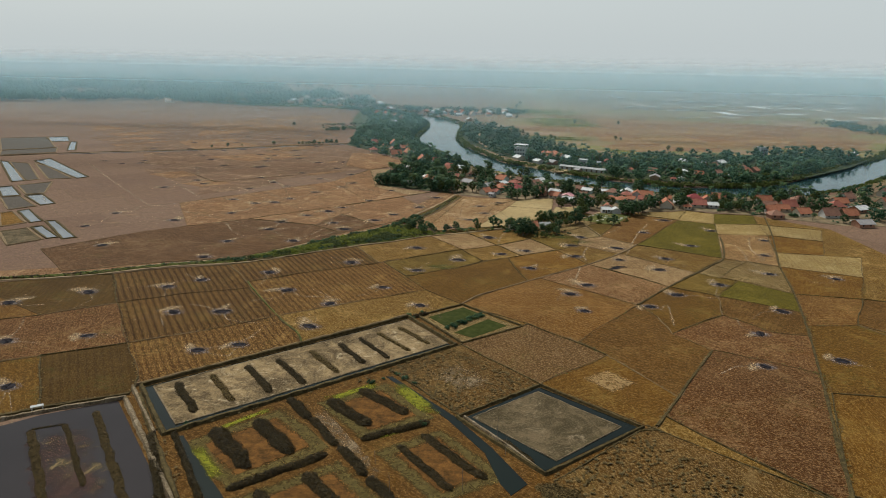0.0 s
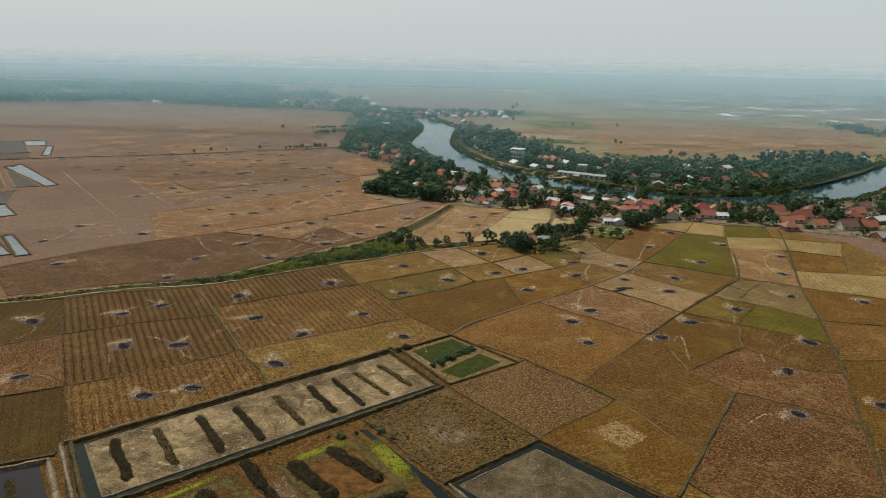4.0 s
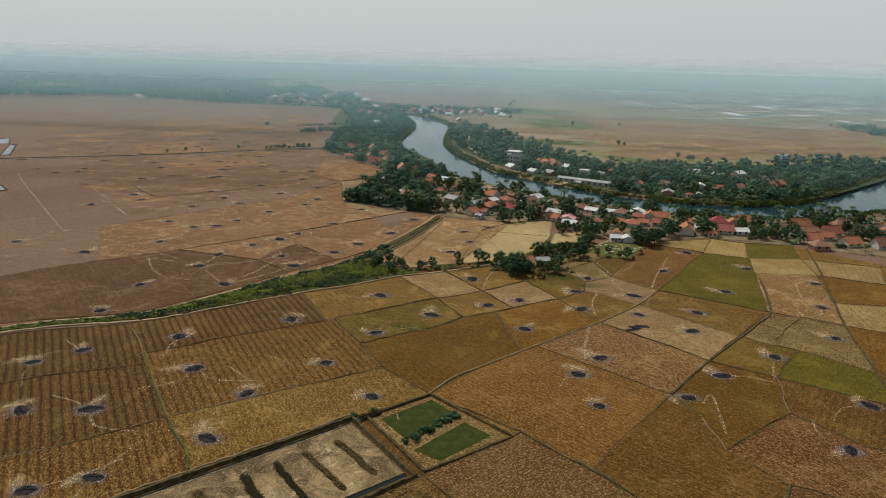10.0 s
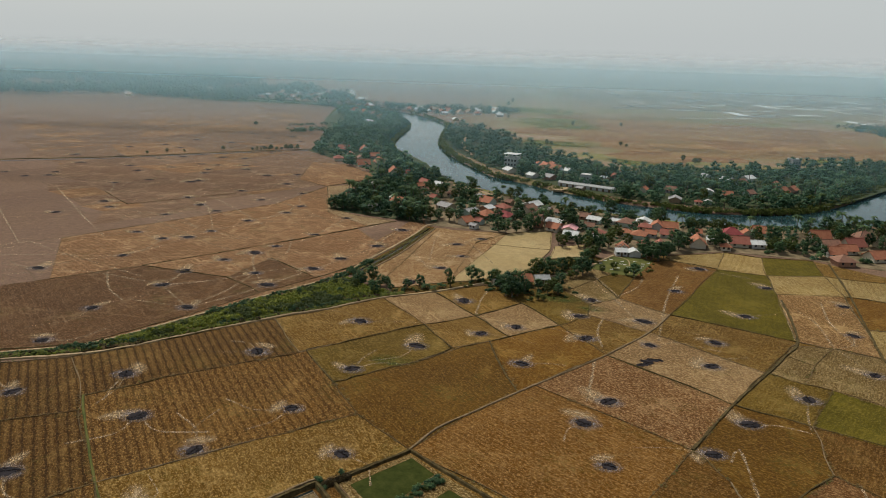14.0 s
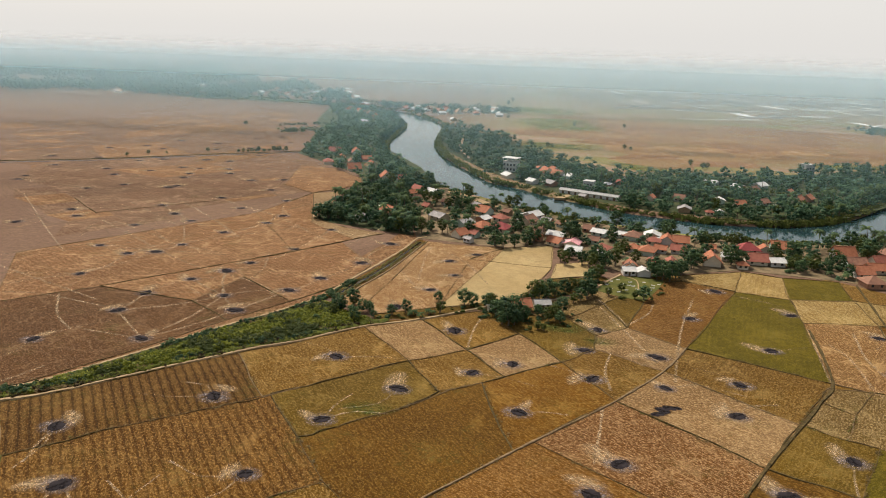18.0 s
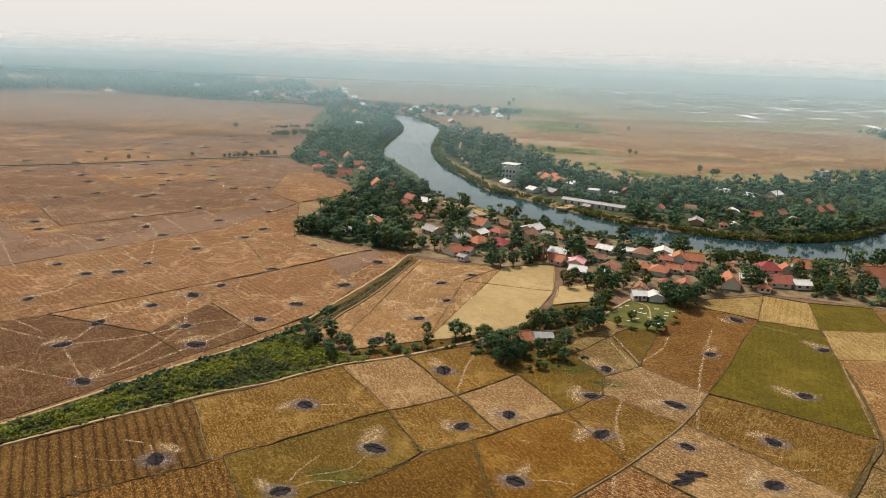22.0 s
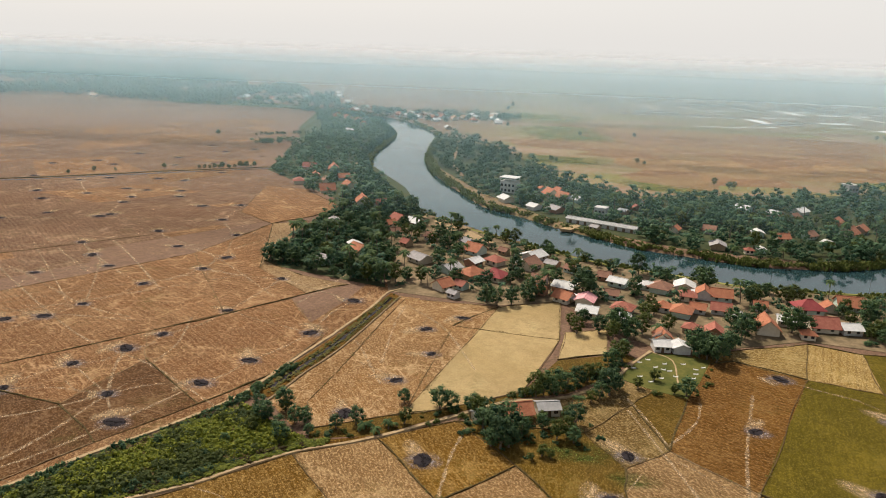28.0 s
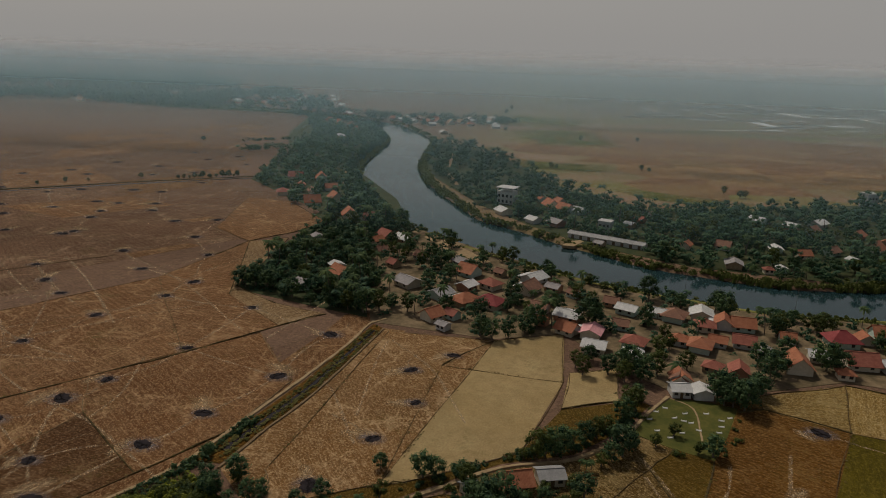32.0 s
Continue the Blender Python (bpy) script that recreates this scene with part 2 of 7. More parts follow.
def plain_mat():
    """The wide dry plain: parcels of differing tone with thin bunds, turned as the fields lie."""
    m, nodes, links, b = mat("dry_plain")
    co = nodes.new("ShaderNodeTexCoord").outputs["Object"]
    turned = mapped(nodes, links, co, (1, 1, 1), -47)
    warped = nodes.new("ShaderNodeVectorMath")
    warped.operation = "ADD"
    wob = nodes.new("ShaderNodeTexNoise")
    wob.inputs["Scale"].default_value = 0.008
    links.new(co, wob.inputs["Vector"])
    sc = nodes.new("ShaderNodeVectorMath")
    sc.operation = "SCALE"
    sc.inputs["Scale"].default_value = 40
    links.new(wob.outputs["Color"], sc.inputs[0])
    links.new(turned, warped.inputs[0])
    links.new(sc.outputs[0], warped.inputs[1])
    br = nodes.new("ShaderNodeTexBrick")
    br.offset, br.squash = 0.37, 1.0
    for k, v in (("Scale", 1.0), ("Mortar Size", 0.45), ("Mortar Smooth", 0.3), ("Bias", 0.0), ("Brick Width", 74.0), ("Row Height", 43.0)):
        br.inputs[k].default_value = v
    br.inputs["Color1"].default_value, br.inputs["Color2"].default_value, br.inputs["Mortar"].default_value = (0, 0, 0, 1), (1, 1, 1, 1), (0.5, 0.5, 0.5, 1)
    links.new(warped.outputs[0], br.inputs["Vector"])
    sep = nodes.new("ShaderNodeSeparateColor")
    links.new(br.outputs["Color"], sep.inputs[0])
    c = mix(nodes, links, sep.outputs[0], earthy((0.15, 0.086, 0.056), 0.8, 0.0, 0.95), earthy((0.2, 0.12, 0.079), 0.8, 0.0, 0.95))
    # the land past the river is yellower and greener than the land before it
    pos = nodes.new("ShaderNodeSeparateXYZ")
    links.new(co, pos.inputs[0])
    east = nodes.new("ShaderNodeMapRange")
    east.inputs["From Min"].default_value, east.inputs["From Max"].default_value = -120, 10
    links.new(pos.outputs["X"], east.inputs["Value"])
    north = nodes.new("ShaderNodeMapRange")
    north.inputs["From Min"].default_value, north.inputs["From Max"].default_value = 560, 640
    links.new(pos.outputs["Y"], north.inputs["Value"])
    c2 = mix(nodes, links, tex_noise(nodes, links, mapped(nodes, links, co, (1, 2.2, 1)), 0.006, 5, 0.65, 0.42, 0.58), (0.17, 0.15, 0.06), (0.3, 0.2, 0.135))
    c2 = mix(nodes, links, times(nodes, links, tex_noise(nodes, links, mapped(nodes, links, co, (1, 2, 1), 20), 0.0075, 5, 0.65, 0.46, 0.58), 0.9), c2, (0.15, 0.17, 0.035))
    c2 = mix(nodes, links, times(nodes, links, sep.outputs[0], 0.5), c2, (0.2, 0.125, 0.07))
    c = mix(nodes, links, times(nodes, links, east.outputs[0], north.outputs[0]), c, c2)
    # low wet land with salt-marsh tones far away
    wet = nodes.new("ShaderNodeMapRange")
    wet.inputs["From Min"].default_value, wet.inputs["From Max"].default_value = 1050, 1700
    links.new(pos.outputs["Y"], wet.inputs["Value"])
    wetx = nodes.new("ShaderNodeMapRange")
    wetx.inputs["From Min"].default_value, wetx.inputs["From Max"].default_value = -250, 200
    links.new(pos.outputs["X"], wetx.inputs["Value"])
    patch = tex_noise(nodes, links, mapped(nodes, links, co, (1, 2.6, 1)), 0.007, 6, 0.7, 0.34, 0.52)
    c = mix(nodes, links, times(nodes, links, times(nodes, links, wet.outputs[0], wetx.outputs[0]), patch), c, (0.075, 0.055, 0.05))
    broad = tex_noise(nodes, links, co, 0.012, 6, 0.65, 0.35, 0.68)
    c = mix(nodes, links, times(nodes, links, broad, 0.35), c, (0.17, 0.10, 0.052))
    litter = tex_noise(nodes, links, mapped(nodes, links, co, (1, 1, 1), 20), 0.09, 6, 0.78, 0.57, 0.68, 1.6)
    c = mix(nodes, links, times(nodes, links, litter, 0.55), c, (0.29, 0.19, 0.095))
    fleck = tex_noise(nodes, links, co, 1.0, 3, 0.8, 0.53, 0.63)
    c = mix(nodes, links, times(nodes, links, fleck, 0.4), c, (0.29, 0.19, 0.095))
    dark = tex_noise(nodes, links, co, 0.3, 5, 0.7, 0.45, 0.7)
    c = mix(nodes, links, times(nodes, links, dark, 0.45), c, (0.065, 0.036, 0.02))
    c = mix(nodes, links, times(nodes, links, br.outputs["Fac"], 0.35), c, (0.08, 0.058, 0.028))
    c = mix(nodes, links, times(nodes, links, tex_noise(nodes, links, co, 0.9, 3, 0.8, 0.5, 0.62), 0.5), c, (0.045, 0.026, 0.013))
    links.new(c, b.inputs["Base Color"])
    b.inputs["Roughness"].default_value, b.inputs["Specular IOR Level"].default_value = 0.95, 0.1
    bump(nodes, links, b, tex_noise(nodes, links, co, 1.0, 3, 0.8, 0.5, 0.62), 0.6, 0.15)
    return m


def rough(name, a, bcol, scale=1.0, roughness=0.9, spec=0.2, lo=0.35, hi=0.65, relief=0.0, detail=5):
    m, nodes, links, b = mat(name)
    co = nodes.new("ShaderNodeTexCoord").outputs["Object"]
    n1 = tex_noise(nodes, links, co, scale, detail, 0.65, lo, hi)
    n2 = tex_noise(nodes, links, co, scale * 7, 3, 0.6, 0.4, 0.8)
    c = mix(nodes, links, n1, a, bcol)
    c = mix(nodes, links, times(nodes, links, n2, 0.35), c, tuple(v * 0.6 for v in a))
    links.new(c, b.inputs["Base Color"])
    b.inputs["Roughness"].default_value, b.inputs["Specular IOR Level"].default_value = roughness, spec
    if relief:
        bump(nodes, links, b, n1, 0.8, relief)
    return m


def leaf(name, a, bcol, light=0.35):
    """Leaves: tone differs from tree to tree and from clump to clump, and some light passes through."""
    m, nodes, links, b = mat(name)
    info, geo = nodes.new("ShaderNodeObjectInfo"), nodes.new("ShaderNodeNewGeometry")
    c = mix(nodes, links, geo.outputs["Random Per Island"], a, bcol)
    c = mix(nodes, links, times(nodes, links, info.outputs["Random"], 0.5), c, tuple(0.5 * v for v in a))
    links.new(c, b.inputs["Base Color"])
    b.inputs["Roughness"].default_value, b.inputs["Specular IOR Level"].default_value = 0.7, 0.15
    tr, ms = nodes.new("ShaderNodeBsdfTranslucent"), nodes.new("ShaderNodeMixShader")
    links.new(c, tr.inputs[0])
    ms.inputs[0].default_value = light
    links.new(b.outputs[0], ms.inputs[1])
    links.new(tr.outputs[0], ms.inputs[2])
    links.new(ms.outputs[0], nodes["Material Output"].inputs[0])
    return m


def roof_mat(name, a, bcol, course=0.32, roughness=0.85, metal=0.0):
    m, nodes, links, b = mat(name)
    co = nodes.new("ShaderNodeTexCoord").outputs["Object"]
    n1 = tex_noise(nodes, links, co, 0.5, 5, 0.7, 0.35, 0.65)
    n2 = tex_noise(nodes, links, co, 3.0, 3, 0.7, 0.4, 0.7)
    info = nodes.new("ShaderNodeObjectInfo")
    c = mix(nodes, links, n1, a, bcol)
    c = mix(nodes, links, times(nodes, links, n2, 0.35), c, tuple(v * 0.5 for v in a))
    c = mix(nodes, links, times(nodes, links, info.outputs["Random"], 0.35), c, tuple(v * 0.6 for v in bcol))
    links.new(c, b.inputs["Base Color"])
    b.inputs["Roughness"].default_value, b.inputs["Metallic"].default_value, b.inputs["Specular IOR Level"].default_value = roughness, metal, 0.25
    w = nodes.new("ShaderNodeTexWave")
    w.bands_direction = "X"
    w.inputs["Scale"].default_value = 0.314 / course
    links.new(co, w.inputs["Vector"])
    bump(nodes, links, b, w.outputs["Fac"], 0.6, 0.05)
    return m


ROOFS = {
    "orange": roof_mat("orange_clay_tiles", (0.28, 0.092, 0.045), (0.42, 0.17, 0.085)),
    "red": roof_mat("red_clay_tiles", (0.25, 0.075, 0.05), (0.34, 0.125, 0.08)),
    "maroon": roof_mat("maroon_tiles", (0.21, 0.035, 0.035), (0.28, 0.06, 0.055)),
    "brown": roof_mat("weathered_brown_tiles", (0.18, 0.09, 0.06), (0.30, 0.15, 0.09)),
    "grey": roof_mat("grey_cement_sheets", (0.24, 0.22, 0.21), (0.36, 0.33, 0.31), 0.18),
    "tan": roof_mat("tan_tiles", (0.38, 0.24, 0.15), (0.48, 0.32, 0.2)),
    "white": roof_mat("whitish_roof_sheets", (0.46, 0.45, 0.42), (0.62, 0.61, 0.57), 0.18, 0.7),
    "greytin": roof_mat("grey_tin_sheets", (0.22, 0.215, 0.2), (0.34, 0.33, 0.31), 0.18, 0.55),
    "pink": roof_mat("pink_painted_sheets", (0.62, 0.26, 0.27), (0.7, 0.36, 0.35), 0.2, 0.6),
}
WALLS = [rough("whitewashed_plaster", (0.46, 0.44, 0.39), (0.58, 0.56, 0.51), 0.6), rough("cream_plaster", (0.52, 0.45, 0.33), (0.62, 0.55, 0.42), 0.6),
         rough("woven_bamboo_wall", (0.24, 0.17, 0.10), (0.34, 0.25, 0.15), 0.9), rough("bare_brick_wall", (0.30, 0.15, 0.09), (0.38, 0.22, 0.14), 0.8),
         rough("pale_green_plaster", (0.40, 0.50, 0.42), (0.5, 0.58, 0.5), 0.6)]
WOOD = rough("dark_wood", (0.11, 0.07, 0.04), (0.17, 0.11, 0.065), 2.0)
CONCRETE = rough("grey_concrete", (0.34, 0.33, 0.31), (0.46, 0.45, 0.42), 0.7)
PANE, _n, _l, _b = mat("window_glass")
_b.inputs["Base Color"].default_value, _b.inputs["Roughness"].default_value = (0.03, 0.035, 0.04, 1), 0.08
PLAIN = plain_mat()
BUND = rough("grassy_bund_earth", (0.034, 0.025, 0.009), (0.1, 0.07, 0.026), 0.8, 0.95, 0.1, 0.35, 0.65, 0.1)
DRY_BUND = rough("dry_brown_bund_earth", (0.055, 0.035, 0.014), (0.13, 0.085, 0.036), 0.9, 0.95, 0.1, 0.35, 0.65, 0.1)
PALE_BUND = rough("dry_pale_bund_earth", (0.12, 0.08, 0.04), (0.22, 0.155, 0.085), 1.1, 0.95, 0.1, 0.35, 0.65, 0.1)
MOUND = rough("scrubby_brown_mound", (0.02, 0.014, 0.005), (0.06, 0.04, 0.015), 1.6, 0.95, 0.05, 0.35, 0.65, 0.12)
DARK_EARTH = rough("dark_damp_earth", (0.035, 0.026, 0.018), (0.075, 0.055, 0.034), 0.5, 0.9, 0.2, 0.35, 0.65, 0.15)
SAND = rough("sandy_path", (0.24, 0.165, 0.085), (0.34, 0.25, 0.14), 0.5, 0.95, 0.1)
YARD = rough("trodden_yard_earth", (0.07, 0.055, 0.028), (0.23, 0.165, 0.095), 0.12, 0.95, 0.1)
# green earth below trees; their shade is put into this dark colour
SHADE_EARTH = rough("shade_darkened_earth", (0.026, 0.04, 0.016), (0.06, 0.062, 0.026), 0.15, 0.95, 0.1)
GRASS_EARTH = rough("green_turf", (0.045, 0.056, 0.012), (0.11, 0.1, 0.024), 0.15, 0.95, 0.1)
BANK_GRASS = rough("bank_grass", (0.13, 0.13, 0.03), (0.20, 0.185, 0.055), 0.2, 0.95, 0.1)
STONE = rough("white_grave_stone", (0.42, 0.41, 0.37), (0.6, 0.59, 0.55), 1.5)
LEAF_TREE = leaf("broad_leaves", (0.018, 0.055, 0.027), (0.12, 0.182, 0.064))
LEAF_WOOD = leaf("deep_green_leaves", (0.02, 0.066, 0.04), (0.12, 0.2, 0.092))
LEAF_PALM = leaf("palm_fronds", (0.042, 0.084, 0.028), (0.15, 0.205, 0.068))
LEAF_BUSH = leaf("bush_leaves", (0.036, 0.058, 0.011), (0.12, 0.14, 0.03))
LEAF_LIME = leaf("reed_blades", (0.1, 0.135, 0.03), (0.2, 0.215, 0.06))
LEAF_REED = leaf("reed_leaves", (0.07, 0.095, 0.018), (0.2, 0.205, 0.05))
LEAF_DARK = leaf("dark_scrub", (0.022, 0.016, 0.006), (0.075, 0.052, 0.017))
LEAF_DRY = leaf("dry_tussock_grass", (0.1, 0.068, 0.02), (0.22, 0.15, 0.05))
LEAF_WEED = leaf("bund_weed_leaves", (0.085, 0.08, 0.015), (0.17, 0.15, 0.03))
LEAF_GRASS = leaf("rank_grass", (0.065, 0.09, 0.008), (0.235, 0.245, 0.022))
BARK = rough("grey_bark", (0.10, 0.08, 0.06), (0.18, 0.145, 0.11), 2.5)


def water(name, col, ripple, roughness, gloss=0.5):
    m, nodes, links, b = mat(name)
    co = nodes.new("ShaderNodeTexCoord").outputs["Object"]
    b.inputs["Roughness"].default_value, b.inputs["IOR"].default_value = roughness, 1.33
    b.inputs["Specular IOR Level"].default_value = gloss
    n = tex_noise(nodes, links, co, 0.02, 4, 0.6, 0.35, 0.65)
    links.new(mix(nodes, links, n, col, tuple(v * 1.35 for v in col)), b.inputs["Base Color"])
    bump(nodes, links, b, tex_noise(nodes, links, mapped(nodes, links, co, (1, 1.6, 1)), 1.2, 3, 0.6, 0.2, 0.8), ripple, 0.05)
    return m


RIVER = water("river_water", (0.013, 0.031, 0.034), 0.07, 0.08)
MURKY = water("murky_pond_water", (0.016, 0.013, 0.013), 0.05, 0.1, 0.12)
DARK_WATER = water("dark_channel_water", (0.007, 0.01, 0.008), 0.05, 0.1, 0.1)
SHALLOW = water("shallow_brown_water", (0.042, 0.024, 0.017), 0.04, 0.2, 0.05)
GREENPOND = rough("weed_covered_water", (0.02, 0.026, 0.004), (0.042, 0.046, 0.009), 0.35, 0.8, 0.03)
# far ponds: whitish base colour carries a painted reflection of the sky
SKY_BRIGHT = water("sky_white_pond_water", (0.62, 0.62, 0.6), 0.05, 0.15)
MILKY = water("pale_pond_water", (0.1, 0.1, 0.1), 0.05, 0.15, 0.2)


def ash_mat():
    m, nodes, links, b = mat("burnt_straw_ash")
    co = nodes.new("ShaderNodeTexCoord").outputs["Object"]
    n = tex_noise(nodes, links, co, 0.45, 5, 0.7, 0.42, 0.66)
    r = tex_noise(nodes, links, co, 1.8, 3, 0.7, 0.4, 0.7)
    c = mix(nodes, links, n, (0.011, 0.009, 0.0095), (0.03, 0.024, 0.025))
    c = mix(nodes, links, times(nodes, links, r, 0.3), c, (0.042, 0.039, 0.041))
    links.new(c, b.inputs["Base Color"])
    b.inputs["Roughness"].default_value, b.inputs["Specular IOR Level"].default_value = 0.95, 0.03
    g = nodes.new("ShaderNodeTexGradient")
    g.gradient_type = "SPHERICAL"
    links.new(co, g.inputs["Vector"])
    sub, al = nodes.new("ShaderNodeMath"), nodes.new("ShaderNodeMapRange")
    sub.operation = "SUBTRACT"
    links.new(g.outputs["Fac"], sub.inputs[0])
    links.new(times(nodes, links, tex_noise(nodes, links, co, 2.6, 5, 0.75, 0.3, 0.7), 0.36), sub.inputs[1])
    al.inputs["From Min"].default_value, al.inputs["From Max"].default_value, al.inputs["To Max"].default_value = 0.0, 0.1, 0.95
    links.new(sub.outputs[0], al.inputs["Value"])
    links.new(al.outputs[0], b.inputs["Alpha"])
    return m


def patch_mat(name, col, density, scale, core=0.0):
    """Loose cover that thins out towards its rim."""
    m, nodes, links, b = mat(name)
    tc = nodes.new("ShaderNodeTexCoord")
    g = nodes.new("ShaderNodeTexGradient")
    g.gradient_type = "SPHERICAL"
    links.new(tc.outputs["Object"], g.inputs["Vector"])
    n = tex_noise(nodes, links, tc.outputs["Object"], scale, 6, 0.75, 0.36, 0.62, 0.8)
    rim = nodes.new("ShaderNodeMapRange")
    rim.inputs["From Min"].default_value, rim.inputs["From Max"].default_value = core, 0.55 + core
    links.new(g.outputs["Fac"], rim.inputs["Value"])
    a = times(nodes, links, times(nodes, links, n, rim.outputs[0]), density)
    b.inputs["Base Color"].default_value, b.inputs["Roughness"].default_value = (*col, 1), 0.95
    b.inputs["Specular IOR Level"].default_value = 0.1
    links.new(a, b.inputs["Alpha"])
    return m


def soft_mat(name, a, bcol, scale=0.6, edge=0.14, ragged=1.2, density=1.0, patchy=None, detail=6, roughness=0.95, fine=3.0):
    """Ground cover that thins out raggedly towards the sides of its plot, and in patches where it is patchy."""
    m, nodes, links, b = mat(name)
    tc = nodes.new("ShaderNodeTexCoord")
    co = tc.outputs["Object"]
    sep = nodes.new("ShaderNodeSeparateXYZ")
    links.new(tc.outputs["Generated"], sep.inputs[0])
    gaps = []
    for axis in ("X", "Y"):
        away, back = nodes.new("ShaderNodeMath"), nodes.new("ShaderNodeMath")
        away.operation, back.operation = "PINGPONG", "DIVIDE"
        away.inputs[1].default_value, back.inputs[1].default_value = 0.5, edge
        links.new(sep.outputs[axis], away.inputs[0])
        links.new(away.outputs[0], back.inputs[0])
        gaps.append(back.outputs[0])
    low = nodes.new("ShaderNodeMath")
    low.operation = "MINIMUM"
    links.new(gaps[0], low.inputs[0])
    links.new(gaps[1], low.inputs[1])
    rag = times(nodes, links, tex_noise(nodes, links, co, 0.35, 5, 0.75, 0.25, 0.75), ragged)
    cut = nodes.new("ShaderNodeMath")
    cut.operation = "SUBTRACT"
    links.new(low.outputs[0], cut.inputs[0])
    links.new(rag, cut.inputs[1])
    al = nodes.new("ShaderNodeMapRange")
    al.inputs["From Min"].default_value, al.inputs["From Max"].default_value, al.inputs["To Max"].default_value = 0.0, 0.45, density
    links.new(cut.outputs[0], al.inputs["Value"])
    alpha = al.outputs[0]
    if patchy:
        alpha = times(nodes, links, alpha, tex_noise(nodes, links, co, patchy[0], 6, 0.75, patchy[1], patchy[2], 0.8))
    n1 = tex_noise(nodes, links, co, scale, detail, 0.75, 0.38, 0.62)
    n2 = tex_noise(nodes, links, co, fine, 3, 0.8, 0.5, 0.6)
    c = mix(nodes, links, n1, a, bcol)
    c = mix(nodes, links, times(nodes, links, n2, 0.45), c, tuple(v * 0.45 for v in a))
    links.new(c, b.inputs["Base Color"])
    links.new(alpha, b.inputs["Alpha"])
    b.inputs["Roughness"].default_value, b.inputs["Specular IOR Level"].default_value = roughness, 0.08
    bump(nodes, links, b, n1, 0.6, 0.2)
    return m


def bed_mat(name, tones, speck):
    """A dried pond bed: stains at three sizes and fine crust specks."""
    m, nodes, links, b = mat(name)
    co = nodes.new("ShaderNodeTexCoord").outputs["Object"]
    c = mix(nodes, links, tex_noise(nodes, links, co, 0.09, 6, 0.75, 0.42, 0.6, 0.8), tones[0], tones[1])
    c = mix(nodes, links, times(nodes, links, tex_noise(nodes, links, co, 0.4, 6, 0.8, 0.5, 0.62, 0.6), 0.8), c, tones[2])
    c = mix(nodes, links, times(nodes, links, tex_noise(nodes, links, co, 0.16, 6, 0.8, 0.56, 0.66, 1.2), 0.7), c, tones[3])
    c = mix(nodes, links, times(nodes, links, tex_noise(nodes, links, co, 1.8, 3, 0.8, 0.5, 0.58), speck), c, tones[3])
    c = mix(nodes, links, times(nodes, links, tex_noise(nodes, links, mapped(nodes, links, co, (1, 1, 1), 60), 1.5, 3, 0.8, 0.52, 0.6), speck), c, tuple(0.5 * v for v in tones[0]))
    links.new(c, b.inputs["Base Color"])
    b.inputs["Roughness"].default_value, b.inputs["Specular IOR Level"].default_value = 0.95, 0.1
    bump(nodes, links, b, tex_noise(nodes, links, co, 1.2, 4, 0.7, 0.4, 0.6), 0.7, 0.15)
    return m


SALT = bed_mat("dry_pond_bed", ((0.06, 0.038, 0.015), (0.25, 0.17, 0.08), (0.09, 0.058, 0.025), (0.46, 0.36, 0.22)), 0.2)
GREYBED = bed_mat("grey_cracked_bed", ((0.045, 0.032, 0.013), (0.125, 0.088, 0.045), (0.05, 0.038, 0.015), (0.27, 0.205, 0.125)), 0.18)
RUST_SOFT = soft_mat("rust_brown_bed", (0.05, 0.024, 0.006), (0.165, 0.075, 0.017), 0.3, 0.14, 0.7)
PALE_SOFT = soft_mat("trodden_pale_soil", (0.16, 0.11, 0.06), (0.26, 0.185, 0.105), 0.6, 0.3, 1.2, 0.8, (0.15, 0.4, 0.6))
ROW_SOFT = soft_mat("pale_straw_rows", (0.22, 0.13, 0.05), (0.34, 0.22, 0.09), 1.2, 0.2, 1.0, 0.85, (0.8, 0.4, 0.5))
LIME_SOFT = soft_mat("yellow_green_weed", (0.075, 0.075, 0.01), (0.24, 0.225, 0.014), 0.7, 0.4, 0.85, 1.0, (0.45, 0.3, 0.48), 6, 0.95, 1.8)
DULL_SOFT = soft_mat("dull_olive_weed", (0.06, 0.042, 0.012), (0.12, 0.088, 0.026), 0.6, 0.1, 1.0, 0.95, (0.4, 0.25, 0.5), 6, 0.95, 1.8)
MUD_SOFT = soft_mat("shallow_mud", (0.055, 0.03, 0.024), (0.08, 0.046, 0.034), 0.12, 0.22, 1.1, 0.85, (0.08, 0.36, 0.6))
MEADOW_SOFT = soft_mat("green_meadow", (0.075, 0.1, 0.014), (0.15, 0.15, 0.03), 0.05, 0.3, 1.0, 0.75, (0.02, 0.36, 0.55), 6, 0.95, 0.4)
SCUM_SOFT = soft_mat("floating_scum", (0.12, 0.085, 0.04), (0.2, 0.15, 0.075), 0.9, 0.25, 1.0, 0.85, (0.16, 0.52, 0.62))
STONY = bed_mat("stony_pale_bank", ((0.12, 0.085, 0.046), (0.22, 0.16, 0.095), (0.07, 0.048, 0.022), (0.34, 0.27, 0.18)), 0.5)
ASH = ash_mat()
SCORCH = patch_mat("scorched_soil", (0.17, 0.14, 0.125), 0.85, 3.5)
LITTER = patch_mat("scattered_straw", (0.38, 0.27, 0.15), 0.75, 3.0)
TRAIL, _n, _l, _b = mat("trodden_straw")
_co = _n.new("ShaderNodeTexCoord").outputs["Object"]
